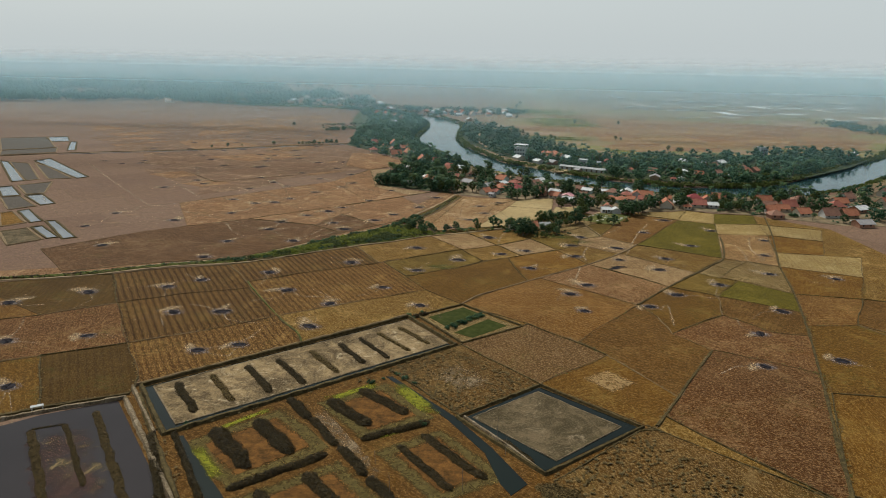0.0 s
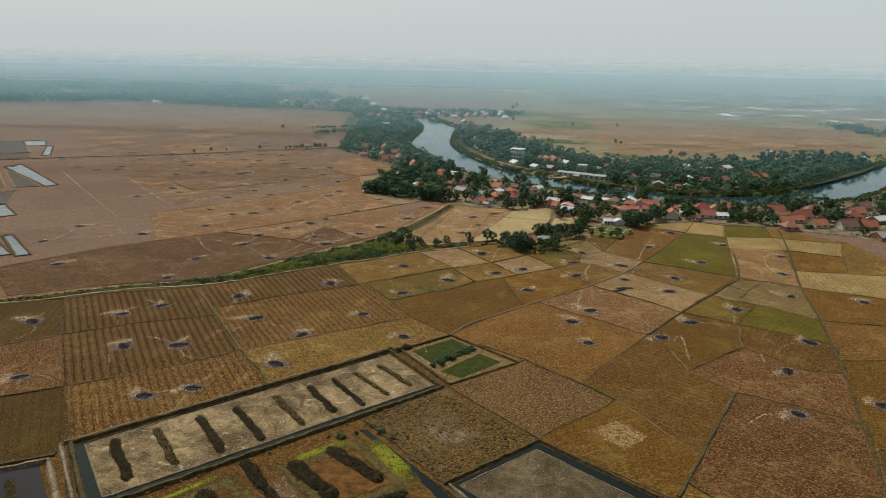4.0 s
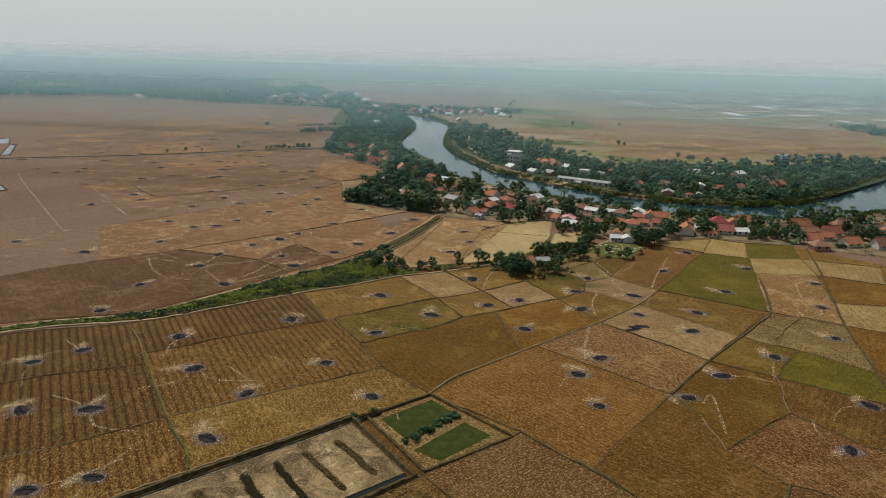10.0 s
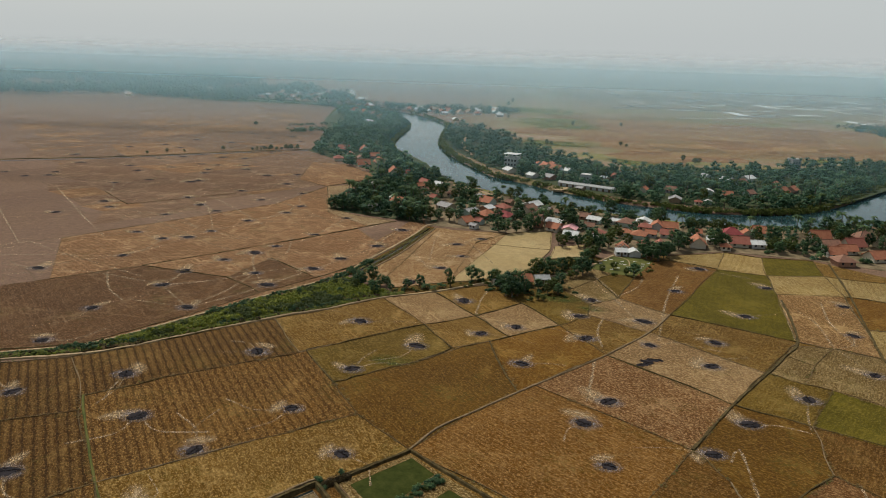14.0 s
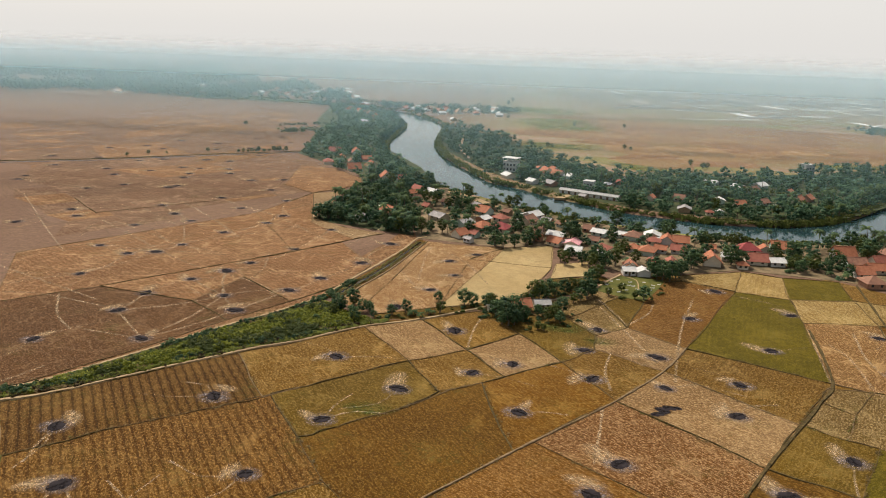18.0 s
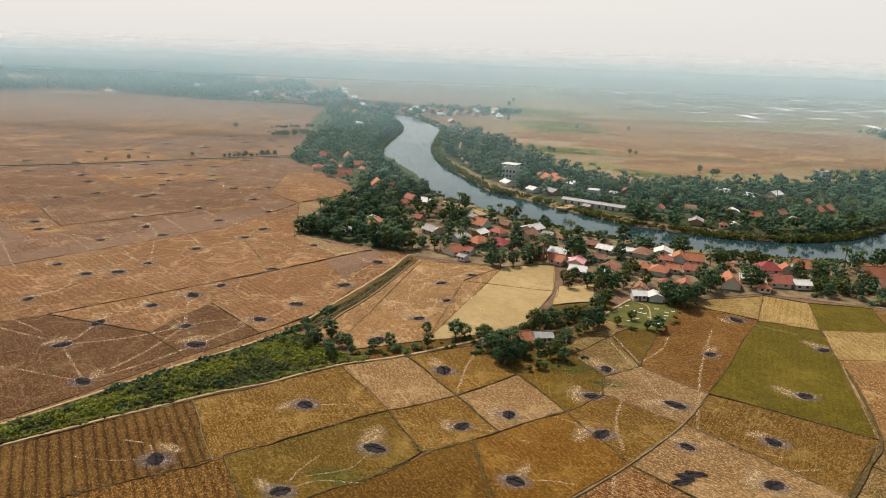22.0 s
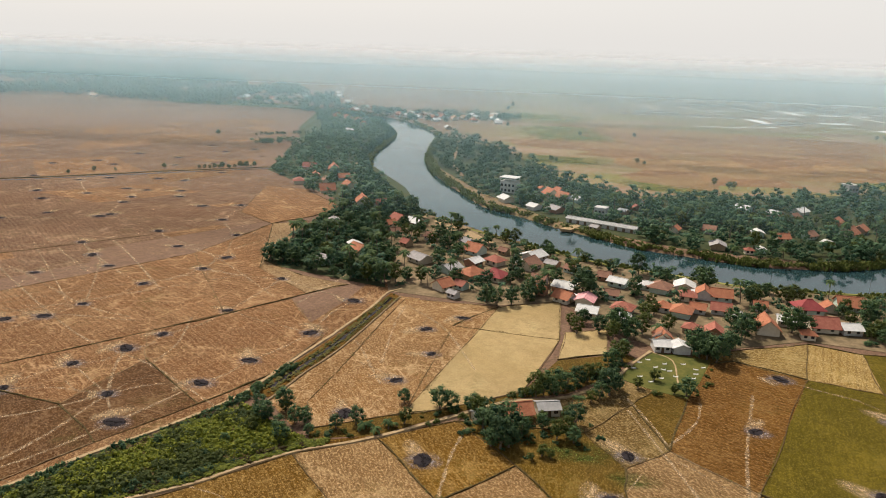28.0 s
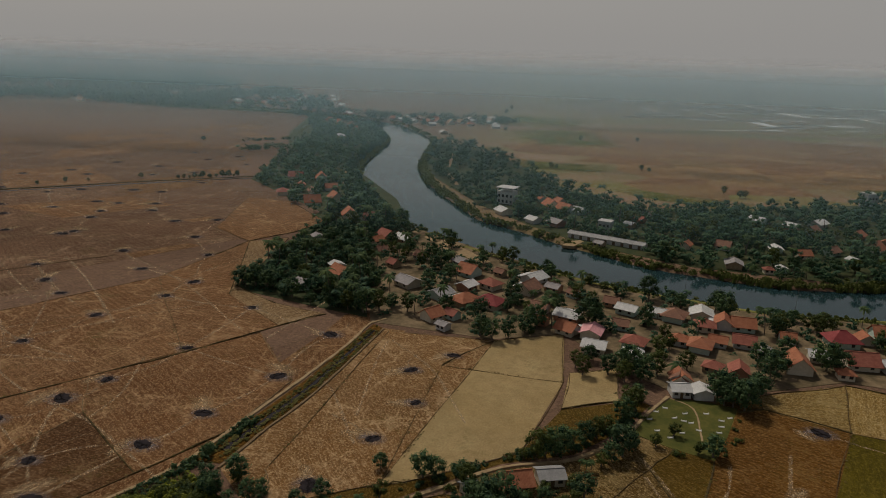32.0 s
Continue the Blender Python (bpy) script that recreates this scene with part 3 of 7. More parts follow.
_l.new(times(_n, _l, tex_noise(_n, _l, _co, 0.9, 4, 0.75, 0.38, 0.62), 0.55), _b.inputs["Alpha"])
_b.inputs["Base Color"].default_value, _b.inputs["Roughness"].default_value = (0.4, 0.285, 0.16, 1), 0.95
WEEDS = patch_mat("weed_patch", (0.05, 0.065, 0.012), 0.75, 1.8)


# ---- building helpers ----
rng = random.Random(7)


def mesh_of(name, verts, faces, material, smooth=False):
    me = bpy.data.meshes.new(name)
    me.from_pydata([tuple(v) for v in verts], [], [tuple(f) for f in faces])
    me.materials.append(material)
    if smooth:
        me.shade_smooth()
    me.update()
    return me


def put(name, me, parent=None, label="", m=None):
    ob = new(name, me)
    if parent:
        ob.parent = parent
    if m is not None:
        ob.matrix_basis = m
    if label:
        ob["label"] = label
    return ob


def part(name, bm, material, parent, label="", m=None):
    me = bpy.data.meshes.new(name)
    bm.to_mesh(me)
    bm.free()
    me.materials.append(material)
    return put(name, me, parent, label, m)


def box(bm, x0, y0, z0, x1, y1, z1):
    v = [bm.verts.new(p) for p in ((x0, y0, z0), (x1, y0, z0), (x1, y1, z0), (x0, y1, z0), (x0, y0, z1), (x1, y0, z1), (x1, y1, z1), (x0, y1, z1))]
    for f in ((0, 3, 2, 1), (4, 5, 6, 7), (0, 1, 5, 4), (1, 2, 6, 5), (2, 3, 7, 6), (3, 0, 4, 7)):
        bm.faces.new([v[i] for i in f])


def boxed(name, dims, material, parent, label="", m=None, bevel=0.0):
    bm = bmesh.new()
    box(bm, *dims)
    if bevel:
        bmesh.ops.bevel(bm, geom=bm.edges[:], offset=bevel, segments=1, affect="EDGES")
    return part(name, bm, material, parent, label, m)


def slab(name, pts, z, material, thick=0.3, label="", category="", group="", kind="", parent=None, turn=None):
    """A level piece of ground cover with upright sides; its rows run across its first edge, or across the turn given."""
    cx, cy = sum(p[0] for p in pts) / len(pts), sum(p[1] for p in pts) / len(pts)
    a = math.atan2(pts[1][1] - pts[0][1], pts[1][0] - pts[0][0]) if turn is None else radians(turn)
    c, s = math.cos(-a), math.sin(-a)
    loc = [((x - cx) * c - (y - cy) * s, (x - cx) * s + (y - cy) * c) for x, y in pts]
    if sum(p[0] * q[1] - q[0] * p[1] for p, q in zip(loc, loc[1:] + loc[:1])) < 0:
        loc.reverse()
    n = len(loc)
    verts = [(x, y, 0) for x, y in loc] + [(x, y, -thick) for x, y in loc]
    faces = [tuple(range(n))] + [(i, n + i, n + (i + 1) % n, (i + 1) % n) for i in range(n)]
    ob = put(name, mesh_of(name, verts, faces, material), parent, "", pose(cx, cy, z, 0, 0, math.degrees(a)))
    return tagged(ob, label, category, group, kind)


def spline(pts, step):
    """Points every step metres along a smooth line through pts."""
    p = [np.array(q, float) for q in pts]
    p = [2 * p[0] - p[1]] + p + [2 * p[-1] - p[-2]]
    out = []
    for a, b, c, d in zip(p, p[1:], p[2:], p[3:]):
        n = max(1, int(np.linalg.norm((c - b)[:2]) / step))
        for i in range(n):
            t = i / n
            out.append(0.5 * (2 * b + (c - a) * t + (2 * a - 5 * b + 4 * c - d) * t * t + (3 * b - a - 3 * c + d) * t ** 3))
    out.append(p[-2])
    return out


def ridge_line(name, pts, width, height, material, step=3.0, z=0.0, uneven=0.25, flat=0.45, label="", category="", group="", kind="", parent=None, smooth=True):
    """An earthen bank or path along pts: a low trapezoid in section, uneven in width and height."""
    q = spline(pts, step) if smooth else [np.array(a, float) * (1 - k / n) + np.array(b, float) * (k / n) for a, b in zip(pts, pts[1:])
                                          for n in [max(1, int(math.dist(a, b) / step))] for k in range(n)] + [np.array(pts[-1], float)]
    verts, faces = [], []
    for i, p in enumerate(q):
        d = q[min(i + 1, len(q) - 1)] - q[max(i - 1, 0)]
        nrm = np.array((-d[1], d[0])) / (math.hypot(d[0], d[1]) + 1e-9)
        w, h = width * (1 + uneven * rng.uniform(-1, 1)) / 2, height * (1 + uneven * rng.uniform(-1, 1))
        sh = rng.uniform(-1, 1) * uneven * width * 0.2
        for k, zz in ((-1, -0.25), (-flat, h), (flat, h * rng.uniform(0.85, 1.1)), (1, -0.25)):
            o = nrm * (k * w + sh)
            verts.append((p[0] + o[0], p[1] + o[1], z + zz))
        if i:
            b = 4 * i
            faces += [(b - 4 + j, b - 3 + j, b + 1 + j, b + j) for j in range(3)]
    faces += [(0, 3, 2, 1)[::-1], tuple(range(len(verts) - 4, len(verts)))]
    faces = [f[::-1] for f in faces]
    return tagged(put(name, mesh_of(name, verts, faces, material), parent), label, category, group, kind)


def inside(x, y, poly):
    hit = False
    for (x0, y0), (x1, y1) in zip(poly, poly[1:] + poly[:1]):
        if (y0 > y) != (y1 > y) and x < (x1 - x0) * (y - y0) / (y1 - y0) + x0:
            hit = not hit
    return hit


# ---- river course: x, y and half width ----
COURSE = [(520, 990, 27), (400, 790, 26), (330, 705, 24), (275, 640, 22), (235, 592, 21), (200, 561, 20), (170, 546, 19.5), (146, 541, 19.5), (111, 541, 19), (77, 552, 19), (52, 561, 20), (31, 577, 21), (6, 597, 22), (-16, 620, 22.5), (-42, 644, 22), (-60, 681, 23), (-78, 722, 23), (-98, 775, 24), (-112, 840, 24), (-118, 925, 23), (-125, 1020, 23), (-158, 1110, 21), (-196, 1180, 19), (-307.2, 1258.5, 18), (-475.1, 1307.7, 18)]
RIV = np.array(spline(COURSE, 8.0))


def river_gap(x, y):
    """Metres from the water's edge, below nought in the river."""
    x, y = np.asarray(x, float), np.asarray(y, float)
    if x.ndim == 0:
        return float(np.min(np.hypot(RIV[:, 0] - x, RIV[:, 1] - y) - RIV[:, 2]))
    best = np.full(x.shape, 1e9)
    for a, b, w in RIV:
        best = np.minimum(best, np.hypot(x - a, y - b) - w)
    return best


def river_angle(x, y):
    i = int(np.argmin(np.hypot(RIV[:, 0] - x, RIV[:, 1] - y)))
    a, b = RIV[max(i - 2, 0)], RIV[min(i + 2, len(RIV) - 1)]
    return math.degrees(math.atan2(b[1] - a[1], b[0] - a[0]))


# ---- ground ----
def lines(lo, hi, step, far):
    out, v, s = list(np.arange(lo, hi + 1, step)), hi, step
    while v < far:
        s *= 1.25
        v += s
        out.append(v)
    v, s = lo, step
    while v > -far:
        s *= 1.25
        v -= s
        out.insert(0, v)
    return np.array(out)


def ground():
    xs, ys = lines(-340, 470, 5, 6000), lines(470, 1300, 5, 6000)
    gx, gy = np.meshgrid(xs, ys)
    gap = river_gap(gx, gy)
    k = np.clip((4.5 - gap) / 9.0, 0, 1)
    gz = -4.2 * k * k * (3 - 2 * k)
    nx, ny = len(xs), len(ys)
    verts = np.stack([gx.ravel(), gy.ravel(), gz.ravel()], 1).tolist()
    faces = [(j * nx + i, j * nx + i + 1, (j + 1) * nx + i + 1, (j + 1) * nx + i) for j in range(ny - 1) for i in range(nx - 1)]
    ob = put("ground", mesh_of("ground", verts, faces, PLAIN, True))
    tagged(ob, "wide dry plain of harvested brown paddy land", "ground", "", "structure")


ground()
tagged(put("river", mesh_of("river", [(x + s * n[0] * (w + 9), y + s * n[1] * (w + 9), -1.7) for i, (x, y, w) in enumerate(RIV) for d in [RIV[min(i + 1, len(RIV) - 1)] - RIV[max(i - 1, 0)]]
       for n in [(-d[1] / math.hypot(d[0], d[1]), d[0] / math.hypot(d[0], d[1]))] for s in (-1, 1)],
       [(2 * i, 2 * i + 2, 2 * i + 3, 2 * i + 1) for i in range(len(RIV) - 1)], RIVER)), "smooth grey-green river winding past the villages", "river", "", "structure")

# ---- haze: see-through tinted sheets added far off to imitate hazy air ----
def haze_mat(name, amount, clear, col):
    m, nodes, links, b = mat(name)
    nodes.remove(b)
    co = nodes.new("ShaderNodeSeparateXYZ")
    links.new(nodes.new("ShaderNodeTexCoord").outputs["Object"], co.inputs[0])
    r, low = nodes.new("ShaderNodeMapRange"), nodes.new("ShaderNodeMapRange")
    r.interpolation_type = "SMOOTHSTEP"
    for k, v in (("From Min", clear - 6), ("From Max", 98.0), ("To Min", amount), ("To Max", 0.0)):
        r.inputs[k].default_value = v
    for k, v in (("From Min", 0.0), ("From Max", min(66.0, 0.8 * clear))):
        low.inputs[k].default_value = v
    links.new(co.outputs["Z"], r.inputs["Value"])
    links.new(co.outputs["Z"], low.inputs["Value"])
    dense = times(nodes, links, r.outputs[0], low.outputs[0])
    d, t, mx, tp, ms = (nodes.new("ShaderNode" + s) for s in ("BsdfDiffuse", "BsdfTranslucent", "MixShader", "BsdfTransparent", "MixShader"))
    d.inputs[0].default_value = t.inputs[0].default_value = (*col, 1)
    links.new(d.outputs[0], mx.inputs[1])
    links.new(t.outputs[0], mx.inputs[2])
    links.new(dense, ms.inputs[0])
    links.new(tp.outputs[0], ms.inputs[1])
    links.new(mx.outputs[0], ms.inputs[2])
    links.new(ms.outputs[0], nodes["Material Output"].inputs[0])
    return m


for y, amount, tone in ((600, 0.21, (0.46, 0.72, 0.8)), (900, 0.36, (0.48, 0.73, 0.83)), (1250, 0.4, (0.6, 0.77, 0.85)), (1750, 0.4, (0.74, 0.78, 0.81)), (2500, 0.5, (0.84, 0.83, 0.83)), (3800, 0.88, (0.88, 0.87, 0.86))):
    me = mesh_of("haze", [(-6000, 0, -4), (6000, 0, -4), (6000, 0, 98), (-6000, 0, 98)], [(0, 1, 2, 3)], haze_mat("haze_sheet_tint", amount, 96 * (1 - y / 5000), tone))
    tagged(put("backdrop_haze", me, None, "", pose(0, y, 0)), "upright tinted sheet added to imitate haze over the far plain", "haze", "", "structure")

# ---- fields and bunds ----
FIELD_WORDS = {"rows": "brown harvested paddy field with striped straw rows", "brown": "dry brown harvested paddy field with stubble", "olive": "olive-brown harvested paddy field with weeds",
               "green": "dry paddy field with green regrowth", "orange": "orange-brown dry paddy field", "pale": "pale grey-brown harvested paddy field", "red": "reddish-brown harvested paddy field",
               "redrows": "reddish-brown paddy field with fine stubble rows", "straw": "yellowish paddy field covered in straw", "straws": "brown paddy field strewn with pale straw",
               "tan": "tan harvested paddy field", "tan2": "smooth yellow-tan dry field", "mauve": "mauve-brown field with pale trodden trails", "stub": "rough brown field with dry tussocks",
               "redplain": "dark reddish-brown harvested field", "rows2": "brown harvested paddy field with faint straw rows", "straws2": "yellowish-brown field strewn with straw", "plainc": "dusky red-brown harvested field", "plainb": "red-brown harvested field with straw litter", "wine": "dark wine-red harvested paddy field with stubble", "stipple": "even grey-brown paddy field with fine stubble",
               "dusk": "dusky olive-brown harvested paddy field", "umber": "dark umber-brown harvested paddy field", "moss": "dark brown paddy field with mossy green weeds"}
field_count = [0]
bunded = set()


def field(kind, pts, turn=None):
    """A paddy field and the bunds along those of its sides that have none yet."""
    field_count[0] += 1
    slab("paddy_field", pts, 0.04 + 0.0016 * field_count[0], SOILS[kind], 0.3, FIELD_WORDS[kind], "field", "paddy fields", turn=turn)
    for p, q in zip(pts, pts[1:] + pts[:1]):
        if (p, q) not in bunded and (q, p) not in bunded and math.dist(p, q) > 3:
            bunded.add((p, q))
            bund(*p, *q)


LAWN = [(32.6, 417.2), (40, 430), (45.7, 439.2), (55, 439.4), (64.7, 436.2), (58, 420), (51.4, 406.8), (42, 411)]
bund_lines = []


def bund(x0, y0, x1, y1):
    if any(inside(x0 + (x1 - x0) * k / 8, y0 + (y1 - y0) * k / 8, LAWN) for k in range(1, 8)):
        return
    bund_lines.append((x0, y0, x1, y1))
    k = rng.random()
    wide, high, stuff_, words = ((0.5, 0.2, PALE_BUND, "low dry straw-coloured earth bund between fields") if k < 0.2 else (0.42, 0.2, DRY_BUND, "faint dry brown earth bund between fields") if k < 0.68
                                 else (0.75, 0.3, BUND, "low weedy earth bund between fields"))
    mid = [(x0 + (x1 - x0) * f + rng.uniform(-0.7, 0.7), y0 + (y1 - y0) * f + rng.uniform(-0.7, 0.7)) for f in (0.33, 0.67)]
    ridge_line("earth_bund", [(x0, y0), *mid, (x1, y1)], wide, high, stuff_, 3.0, 0.03, 0.5, 0.4, words, "bund", "field bunds")


# striped fields west of the ponds; their rows run across the given turn
field("rows", [(-179.6, 265), (-161, 277.5), (-136, 288), (-118, 264.3), (-114, 257), (-139, 244.5), (-157, 230.5)], 35)
field("rows", [(-157, 230.5), (-139, 244.5), (-114, 257), (-91, 227.5), (-110.4, 209.5), (-131.5, 194)], 35)
field("rows2", [(-131.5, 194), (-110.4, 209.5), (-91, 227.5), (-78, 212), (-74, 203.5), (-90, 186.5), (-110.5, 165.5), (-114, 170)], 35)
field("rows", [(-136, 288), (-124.5, 296), (-103, 316), (-86, 330.5), (-68, 303.5), (-78.8, 295.5), (-101.7, 279.2), (-118, 264.3)], 35)
field("rows2", [(-118, 264.3), (-101.7, 279.2), (-78.8, 295.5), (-66.5, 305.5), (-52, 285), (-40.5, 267.3), (-62.6, 250.5), (-91, 227.5), (-114, 257)], 35)
field("brown", [(-91, 227.5), (-62.6, 250.5), (-40.5, 267.3), (-24, 252), (-38.8, 237.5), (-42.5, 236), (-74, 203.5), (-78, 212)], 35)
field("wine", [(-225.7, 187.1), (-177, 213.4), (-157, 230.5), (-131.5, 194), (-152.9, 179.7), (-203.7, 150.8)])
field("dusk", [(-200, 258), (-179.6, 265), (-157, 230.5), (-177, 213.4), (-226, 240)])
field("dusk", [(-152.9, 179.7), (-131.5, 194), (-114, 170), (-111, 160), (-130.6, 147.6)])
field("moss", [(-200.2, 147.6), (-152.9, 179.7), (-130.6, 147.6), (-178.1, 117.4)])
# the middle fields, between the lower path and the long diagonal path
field("brown", [(-86, 330.5), (-70, 342.5), (-52, 359.5), (-31.9, 334.6), (-54.2, 315.9), (-68, 303.5)])
field("pale", [(-52, 359.5), (-33, 370), (-14.6, 346.4), (-31.9, 334.6)])
field("brown", [(-33, 370), (-13.5, 382.4), (2.4, 363.5), (-14.6, 346.4)])
field("olive", [(-66.5, 305.5), (-54.2, 315.9), (-31.9, 334.6), (-20, 315.5), (-29.3, 303.7), (-44, 291), (-52, 285)], 35)
field("brown", [(-31.9, 334.6), (-14.6, 346.4), (-1.5, 328.6), (-16.9, 317.3), (-20, 315.5)])
field("pale", [(-14.6, 346.4), (2.4, 363.5), (16.2, 342.5), (-1.5, 328.6)])
field("olive", [(-13.5, 382.4), (20.1, 382.2), (28.8, 366.9), (27.7, 354.7), (16.2, 342.5), (2.4, 363.5)])
field("moss", [(-52, 285), (-44, 291), (-29.3, 303.7), (-16.9, 317.3), (-8, 323.5), (2, 287.5), (-12, 271), (-24, 252), (-40.5, 267.3)])
field("orange", [(-8, 323.5), (-1.5, 328.6), (16.2, 342.5), (30.5, 318.8), (15.7, 302.4), (2, 287.5)])
field("brown", [(16.2, 342.5), (27.7, 354.7), (47.7, 341.5), (30.5, 318.8)])
field("pale", [(28.8, 366.9), (41, 376.6), (58.3, 361), (47.7, 341.5), (27.7, 354.7)])
field("straw", [(20.1, 382.2), (34.7, 400.3), (41, 376.6), (28.8, 366.9)])
field("olive", [(34.7, 400.3), (42.5, 411), (51.4, 406.5), (41, 376.6)])
field("redrows", [(41, 376.6), (51.4, 406.5), (64.5, 434), (72, 437), (92, 427), (58.3, 361)], 60)
field("tan", [(72, 437), (71.9, 444.7), (102.5, 457.6), (92, 427)])
field("tan", [(102.5, 457.6), (118.8, 451.6), (112, 421), (92, 427)])
field("green", [(92, 427), (112, 421), (108, 394.3), (98, 342), (58.3, 361)])
field("brown", [(58.3, 361), (98, 342), (95, 337.9), (79, 313.6), (47.7, 341.5)])
field("pale", [(30.5, 318.8), (47.7, 341.5), (79, 313.6), (63.1, 289.6)])
field("red", [(6.6, 292.9), (30.5, 318.8), (63.1, 289.6), (46, 263)])
field("redrows", [(-24, 252), (-12, 271), (6.6, 292.9), (46, 263), (20, 220), (2.7, 234.6)], 50)
# towards the eastern path
field("green", [(118.8, 451.6), (142.9, 450.5), (138.3, 425), (112, 421)])
field("tan", [(112, 421), (138.3, 425), (135.9, 396.8), (108, 394.3)])
field("mauve", [(108, 394.3), (135.9, 396.8), (122, 331.5), (98, 342)])
field("tan", [(138.3, 425), (172, 416.5), (162, 388), (135.9, 396.8)])
field("orange", [(135.9, 396.8), (162, 388), (151, 357), (128, 358.6)], 70)
field("tan", [(128, 358.6), (169, 356), (155, 320), (122, 331.5)])
field("orange", [(122, 331.5), (155, 320), (141, 287), (114.7, 289)])
field("redrows", [(114.7, 289), (141, 287), (126, 254), (106, 250)], 100)
field("straw", [(95, 337.9), (109.1, 337.9), (96.7, 322.1), (89.6, 328.4)])
field("straw", [(89.6, 328.4), (96.7, 322.1), (88.4, 307.2), (79, 313.6)])
field("straw", [(109.1, 337.9), (122, 331.5), (114.7, 289), (95.3, 304.3), (88.4, 307.2), (96.7, 322.1)])
field("olive", [(79, 313.6), (88.4, 307.2), (95.3, 304.3), (81.1, 280.4), (63.1, 289.6)])
field("green", [(95.3, 304.3), (114.7, 289), (110, 265), (81.1, 280.4)])
field("moss", [(46, 263), (63.1, 289.6), (81.1, 280.4), (77.5, 256.7), (54.3, 233.3), (52, 250)])
field("umber", [(81.1, 280.4), (110, 265), (104, 239), (90.5, 241.3), (77.5, 256.7)])
field("wine", [(54.3, 233.3), (77.5, 256.7), (90.5, 241.3), (104, 239), (95, 206.2), (80.1, 214.6), (65.2, 220.1)])
field("umber", [(20, 220), (46, 263), (52, 250), (54.3, 233.3), (65.2, 220.1), (51.3, 191.4), (47, 182), (29, 209.7)])
field("wine", [(51.3, 191.4), (65.2, 220.1), (80.1, 214.6), (95, 206.2), (88.9, 182.5), (84.6, 167.9), (75.6, 132.8), (41, 170)])
field("moss", [(104, 239), (106, 250), (126, 254), (152, 216.4), (139.8, 190), (93.4, 192), (95, 206.2)])
field("orange", [(93.4, 192), (139.8, 190), (116.7, 127.3), (77.4, 137.3)])
field("umber", [(126, 254), (141, 287), (184.9, 274.3), (157.6, 226.2)])
field("stub", [(32.6, 159.8), (37.3, 162), (75.6, 132.8), (66.6, 113), (0.2, 103.2), (10.3, 133.9)])
field("stipple", [(2.7, 234.6), (29, 209.7), (6.6, 184.5), (-20.2, 211.3)])
field("orange", [(29, 209.7), (47, 182), (37.3, 162), (6.6, 184.5)])
field("stub", [(-20.2, 211.3), (6.6, 184.5), (-15, 160.7), (-40, 187.3)])
# tan plots before the village, and the red land past the ditch
field("tan2", [(-6.5, 472.6), (17.8, 483.4), (15.8, 444.3), (-21.9, 449.6)])
field("tan2", [(-21.9, 449.6), (15.8, 444.3), (3.3, 402.5), (-23.5, 385.2), (-28.4, 384.2)])
field("tan2", [(18.1, 451.5), (32.9, 457), (31.3, 435), (14.6, 427.3)])
field("straws", [(-43.6, 474.6), (-6.5, 472.6), (-28.4, 384.2), (-51, 371.8), (-56, 385.2)], 30)
field("redplain", [(-206.7, 340.5), (-163.2, 380.3), (-121, 372), (-101, 356), (-117.6, 327.9), (-137.8, 298.7), (-174.3, 282.9), (-203.6, 264.7), (-236.6, 296.6)])
field("redplain", [(-121, 372), (-113, 403), (-85, 379), (-101, 356)])
field("plainb", [(-163.2, 380.3), (-124, 423), (-113, 403), (-121, 372)])
field("plainb", [(-124, 423), (-86.9, 464.7), (-64.7, 431.2), (-71.9, 399.5), (-85, 379), (-113, 403)])
field("plainb", [(-224.1, 415), (-178.6, 475.5), (-150, 515), (-105, 444), (-124, 423), (-163.2, 380.3), (-190, 356)])
field("plainb", [(-150, 515), (-141.2, 550.8), (-135, 578), (-113, 500), (-83, 472), (-105, 444)])
field("straws2", [(-114.5, 511), (-92, 494), (-69.7, 486.4), (-83, 472), (-113, 500)])
field("straws2", [(-135, 578), (-118, 588), (-113, 500)])
field("plainb", [(-175, 678.8), (-146, 674), (-110, 628), (-119, 600), (-135, 578), (-162, 600)])

# paths and the green ditch
UPPER = [(-262, 240), (-224, 252), (-195, 264), (-165.5, 284), (-137.5, 297.5), (-120, 320), (-109.8, 335), (-99.2, 350.8), (-88.2, 365), (-76.4, 384), (-69, 408.7), (-62.1, 432.7), (-55, 460.4), (-51.6, 480.3), (-47, 486)]
LOWER = [(-262, 235), (-224, 247), (-193, 259), (-161.6, 279.5), (-136.3, 289.5), (-124.7, 296.7), (-102.9, 317), (-80.8, 336), (-70.3, 343.2), (-61, 352.3), (-50.9, 360.5), (-34.5, 369.5), (-16.6, 383), (-1, 395), (17, 402), (31, 416), (38, 428), (46, 440)]
ridge_line("dirt_path", UPPER, 1.6, 0.3, SAND, 4, 0.06, 0.2, 0.6, "sandy dirt path along the ditch", "path", "", "structure")
ridge_line("dirt_path", LOWER, 1.6, 0.35, SAND, 4, 0.06, 0.25, 0.6, "narrow dirt path along the fields", "path", "", "structure")
ridge_line("dirt_path", [(-67, 384), (-62, 404), (-55.5, 426), (-46, 476)], 1.2, 0.28, PALE_BUND, 4, 0.06, 0.25, 0.6, "narrow dirt path beside the ditch", "path", "", "structure")
